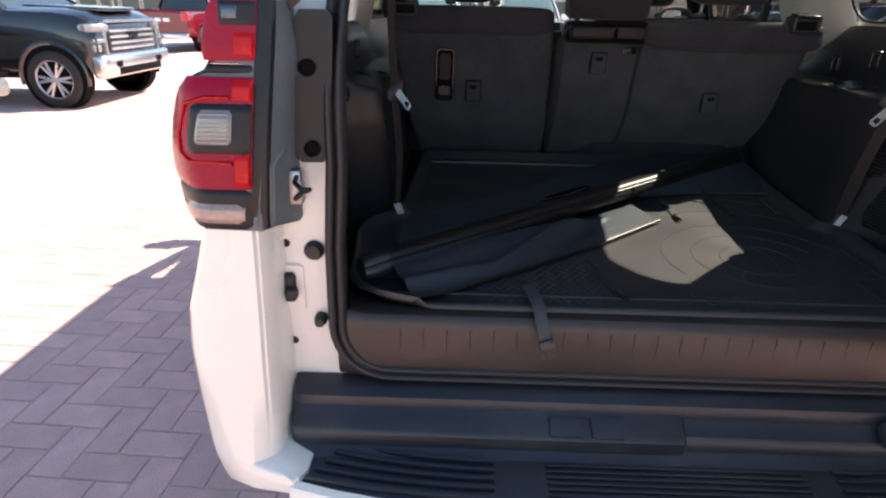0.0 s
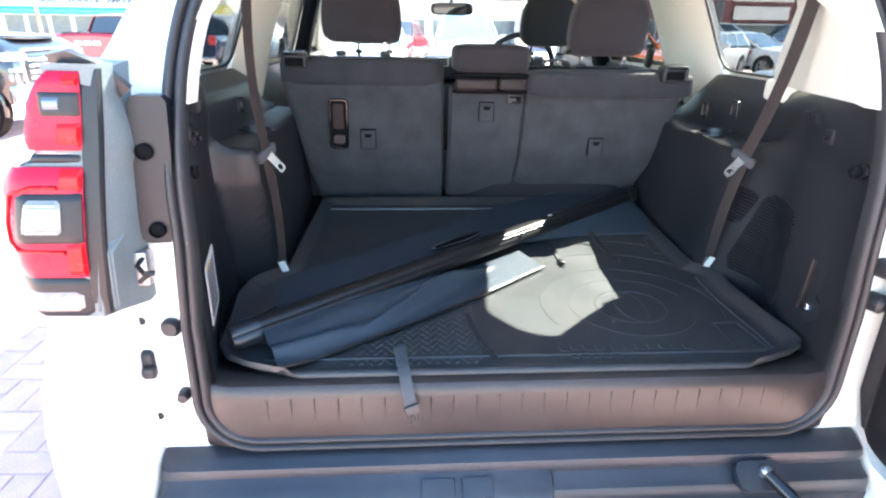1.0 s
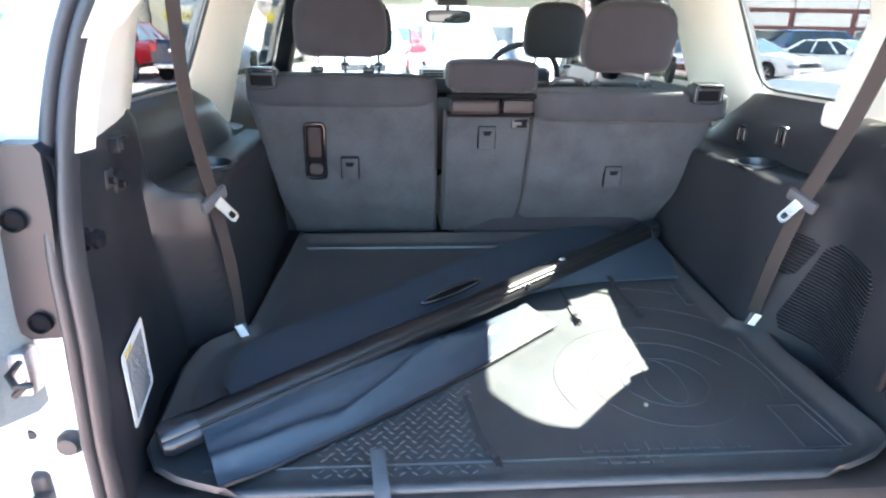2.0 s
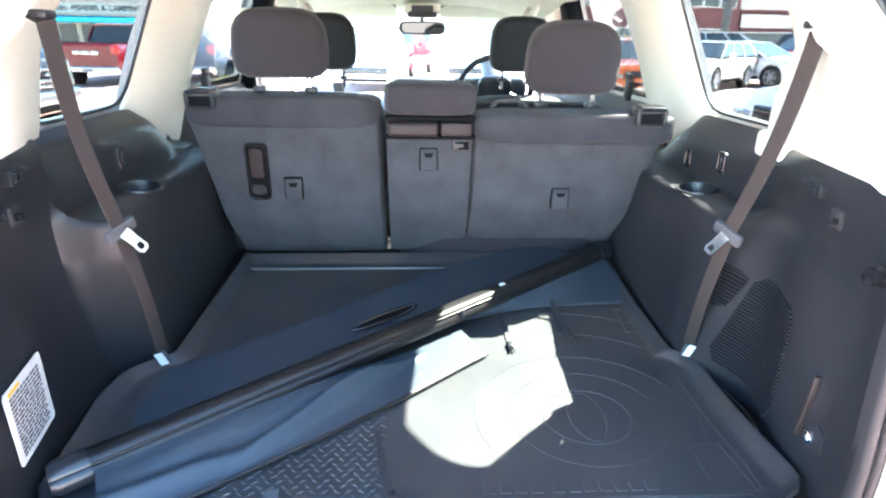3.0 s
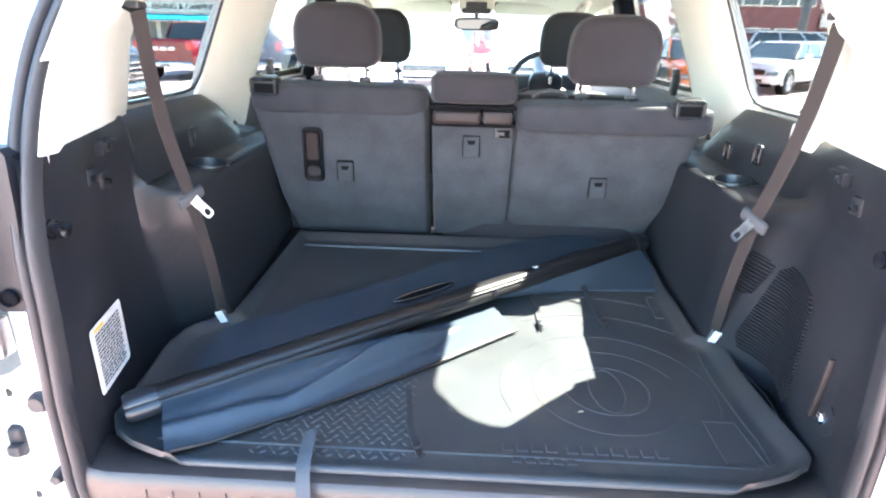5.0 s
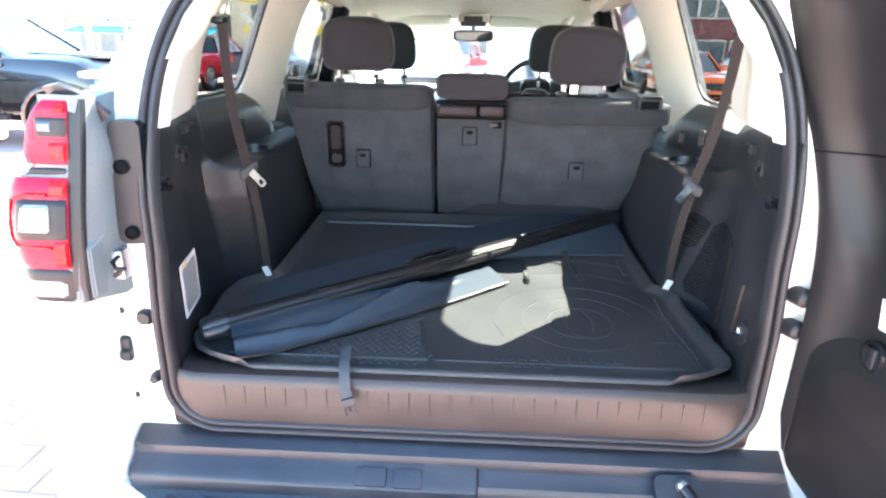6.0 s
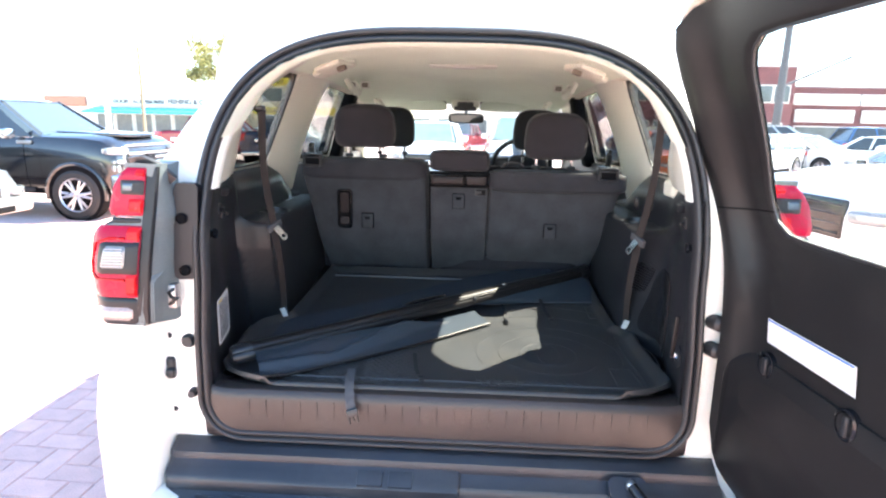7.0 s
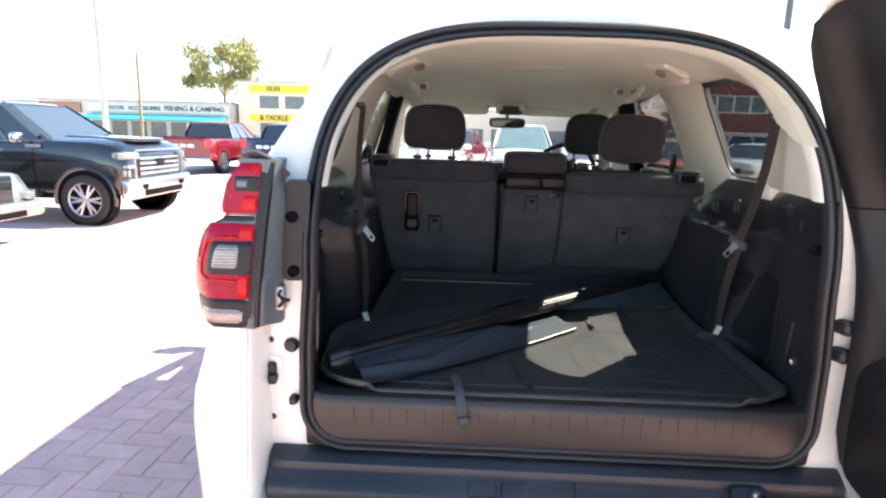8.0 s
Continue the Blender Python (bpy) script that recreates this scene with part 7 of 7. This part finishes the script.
Y = 44
shop = building("shop_building", "long cream shop with a teal awning and a sign", -37, -20.7, Y, 12, 3.3, RENDERWALL)
bm = bmesh.new()
rbox(bm, (-26.6, Y - 0.1, 2.78), (11.6, 0.12, 0.62), 0.01, 1)
sg = part("sign_board", bm, SIGNB, shop, "pale sign board with black capitals")
words("DOOR", (-30.05, Y - 0.18, 2.76), (1, 0, 0), 0.44, INK, sg)
words("ACCESSORIES", (-27.70, Y - 0.18, 2.76), (1, 0, 0), 0.44, INK, sg)
words("FISHING & CAMPING", (-23.55, Y - 0.18, 2.80), (1, 0, 0), 0.54, INK, sg)
bm = bmesh.new()
sweep(bm, [V(-32.4, Y - 0.9, 2.05), V(-20.8, Y - 0.9, 2.05)], [(-0.9, 0.24), (0.9, -0.12), (0.9, -0.22), (-0.9, 0.14)], up=(0, 0, 1))
part("awning", bm, TEAL, shop, "teal awning")
for k in range(7):
    shop_window(shop, -31.6 + k * 1.65, Y, 1.0, 1.3, 1.5)
bm = bmesh.new()
rbox(bm, (-34.9, Y - 0.08, 2.7), (3.6, 0.1, 0.8), 0.01, 1)
part("red_sign", bm, REDP, shop)
gun = building("yellow_shop", "two-storey yellow shop with yellow sign boards", -20.4, -8.5, Y + 1, 10, 5.1, YELLOWW)
for z, h in ((4.58, 0.55), (2.3, 0.55)):
    bm = bmesh.new()
    rbox(bm, (-15.4, Y + 0.92, z), (8.0, 0.12, h), 0.01, 1)
    b = part("sign_board", bm, SIGNY, gun, "yellow sign board with black capitals")
    words("GUN" if z > 3 else "& TACKLE", (-17.4, Y + 0.84, z), (1, 0, 0), 0.52, INK, b)
for k in range(4):
    shop_window(gun, -17.8 + k * 2.1, Y + 1, 3.55, 1.6, 1.0)
    shop_window(gun, -17.8 + k * 2.1, Y + 1, 1.1, 1.6, 1.6)
far = building("red_roof_store", "low far store with a red and white front", -62, -37.5, Y + 3, 10, 3.2, RENDERWALL)
for k in range(5):
    bm = bmesh.new()
    rbox(bm, (-60 + k * 4.8, Y + 2.9, 2.6), (2.8, 0.15, 0.9), 0.02, 1)
    part("sign_board", bm, REDP if k % 2 else SIGNB, far)
office = building("office_building", "dark red two-storey office with a band of windows", 8.5, 20.2, 40, 12, 5.75, BRICKRED)
for k in range(10):
    shop_window(office, 9.3 + k * 1.12, 40, 4.0, 0.95, 1.05)
for k in range(5):
    shop_window(office, 9.9 + k * 2.2, 40, 1.2, 1.8, 1.7)
hall = building("showroom", "low showroom with dark red fascia and white sign boards", 20.4, 48, 41, 12, 4.55, BRICKRED)
for k in range(6):
    bm = bmesh.new()
    rbox(bm, (22.8 + k * 4.4, 40.9, 3.75), (4.3, 0.14, 0.75), 0.01, 1)
    part("white_board", bm, SIGNB, hall)
    bm = bmesh.new()
    rbox(bm, (22.8 + k * 4.4, 40.9, 2.65), (3.9, 0.14, 0.85), 0.01, 1)
    part("white_board", bm, SIGNB, hall)
    shop_window(hall, 22.8 + k * 4.4, 41, 1.05, 3.6, 1.7)
fence = building("rear_store", "long pale store across the street", -8.0, 8.0, 52, 10, 3.6, RENDERWALL)
for k in range(6):
    shop_window(fence, -6.6 + k * 2.6, 52, 1.2, 1.9, 1.6)


def lamp_post(label, x, y, h, r, mat, arm=None):
    p = thing("lamp_post" if arm else "pole", label, "pole", at=(x, y, 0))
    bm = bmesh.new()
    cyl(bm, (0, 0, 0), (0, 0, h), r, r * 0.7, 14)
    part("shaft", bm, mat, p)
    if arm:
        bm = bmesh.new()
        sweep(bm, [V(0, 0, arm[2]), V(arm[0] * 0.5, arm[1] * 0.5, arm[2] + arm[3] * 0.5), V(arm[0], arm[1], arm[2] + arm[3])], r * 0.3)
        a = part("arm", bm, mat, p)
        bm = bmesh.new()
        rbox(bm, (arm[0], arm[1], arm[2] + arm[3]), (0.30, 0.14, 0.10), 0.03)
        part("lamp_head", bm, mat, a)


lamp_post("tall pale steel pole beside the shop", -18.9, 26, 12, 0.14, POLEM)
lamp_post("grey lamp post with a small head", -19.6, 27, 5.3, 0.07, POLEM, (0.3, 0, 5.2, 0.1))
lamp_post("weathered timber pole at the roadside", -17.05, 26, 4.85, 0.09, WOODP)
lamp_post("grey lamp post with a long slanted arm", 15.6, 32, 12, 0.22, POLE_DARK, (3.4, 0, 3.9, 1.6))

LEAF = surface("gum_leaves", (0.30, 0.28, 0.10), 0.6, var=0.3, scale=1.5, fine=20, bump=0.0, island=0.35)
BARK = surface("gum_bark", (0.30, 0.25, 0.20), 0.9, var=0.25, scale=3, fine=40, bump=0.4)


def gum_tree(x, y, h, spread, seed, label):
    r = random.Random(seed)
    t = thing("gum_tree", label, "tree", "trees", at=(x, y, 0))
    bm = bmesh.new()
    trunk = [V(0, 0, 0), V(0.15, 0, h * 0.25), V(-0.1, 0.1, h * 0.45), V(0.1, 0, h * 0.62)]
    for a, b, ra, rb in zip(trunk, trunk[1:], (0.30, 0.24, 0.18), (0.24, 0.18, 0.12)):
        cyl(bm, a, b, ra, rb, 10)
    part("trunk", bm, BARK, t)
    tips = []
    for k in range(9):
        a = 2 * math.pi * k / 9 + r.uniform(-0.3, 0.3)
        base = trunk[1 + k % 3]
        e = V(math.cos(a) * spread * r.uniform(0.45, 0.85), math.sin(a) * spread * r.uniform(0.45, 0.85), h * r.uniform(0.55, 0.95))
        mid = (base + e) / 2 + V(0, 0, h * 0.06)
        bm = bmesh.new()
        cyl(bm, base, mid, 0.10, 0.06, 7)
        cyl(bm, mid, e, 0.06, 0.02, 7)
        part("limb", bm, BARK, t)
        tips += [e, (mid + e) / 2, e + V(r.uniform(-1, 1), r.uniform(-1, 1), r.uniform(-0.5, 0.8))]
    tips += [V(r.uniform(-0.5, 0.5) * spread, r.uniform(-0.5, 0.5) * spread, h * r.uniform(0.6, 1.0)) for _ in range(10)]
    verts, faces = [], []
    for c in tips:
        n = r.randint(130, 240)
        s = spread * r.uniform(0.16, 0.30)
        for _ in range(n):
            d = V(r.gauss(0, 1), r.gauss(0, 1), r.gauss(0, 0.7)).normalized() * s * r.random() ** 0.45
            p = c + d
            u = V(r.gauss(0, 1), r.gauss(0, 1), r.gauss(0, 1)).normalized()
            w = u.cross(V(r.gauss(0, 1), r.gauss(0, 1), r.gauss(0, 1))).normalized()
            a, b = r.uniform(0.12, 0.24), r.uniform(0.06, 0.11)
            i = len(verts)
            verts += [p - u * a, p + w * b, p + u * a, p - w * b]
            faces.append((i, i + 1, i + 2, i + 3))
    me = bpy.data.meshes.new("crown")
    me.from_pydata(verts, [], faces)
    me.materials.append(LEAF)
    ob = new("crown", me)
    ob.parent = t


gum_tree(-26.5, 56, 9.6, 4.4, 3, "tall gum tree with a loose pale green crown")
gum_tree(-1.0, 66, 11.5, 5.0, 5, "gum tree standing behind the store")
gum_tree(14.5, 60, 8.2, 3.0, 9, "small gum tree behind the office")

for ob in list(scene.collection.all_objects):
    if ob not in wagon_things and ob.parent is None:
        ob.matrix_basis = YARD @ ob.matrix_basis

# ---- brick paving round the wagon, laid in herringbone ----
PAV_A = 0.115


def brick_mesh():
    bm = bmesh.new()
    g, c, h = 0.0022, 0.004, 0.045
    w, l = PAV_A - g, PAV_A * 2 - g
    rg = lambda i, z: [V(g + i, g + i, z), V(l - i, g + i, z), V(l - i, w - i, z), V(g + i, w - i, z)]
    rows = grid(bm, [rg(0, -h), rg(0, -c), rg(c, 0)], wrap_v=True)
    bm.faces.new(rows[-1])
    bmesh.ops.recalc_face_normals(bm, faces=bm.faces)
    me = bpy.data.meshes.new("paver")
    bm.to_mesh(me)
    bm.free()
    me.materials.append(PAVER)
    return me


brick = brick_mesh()
bv = [tuple(v.co) for v in brick.vertices]
bf = [tuple(p.vertices) for p in brick.polygons]
rp = random.Random(2)
verts, faces, near = [], [], 0
for row in range(-44, 110):
    for m in range(-40, 40):
        for kind in (0, 1):
            cx, cy = (row + 4 * m, row) if kind == 0 else (row + 2 + 4 * m, row - 1)
            x, y = cx * PAV_A, cy * PAV_A
            if not (-6.5 < x < 4.0 and -4.0 < y < 9.5):
                continue
            dz = rp.uniform(-0.0015, 0.0015)
            if -2.9 < x < -1.0 and 0.1 < y < 2.9 and near < 300 and x < -0.95 - 0.1 * y:
                ob = new("paver", brick)
                ob.parent = ground
                ob.matrix_basis = pose(x, y, dz) if kind == 0 else pose(x + PAV_A, y, dz, 0, 0, 90)
                near += 1
                continue
            i = len(verts)
            if kind == 0:
                verts += [(x + a, y + b, c + dz) for a, b, c in bv]
            else:
                verts += [(x + PAV_A - b, y + a, c + dz) for a, b, c in bv]
            faces += [tuple(i + q for q in f) for f in bf]
me = bpy.data.meshes.new("pavers")
me.from_pydata(verts, [], faces)
me.materials.append(PAVER)
ob = new("pavers", me)
ob.parent = ground
tagged(ob, kind="stuff")
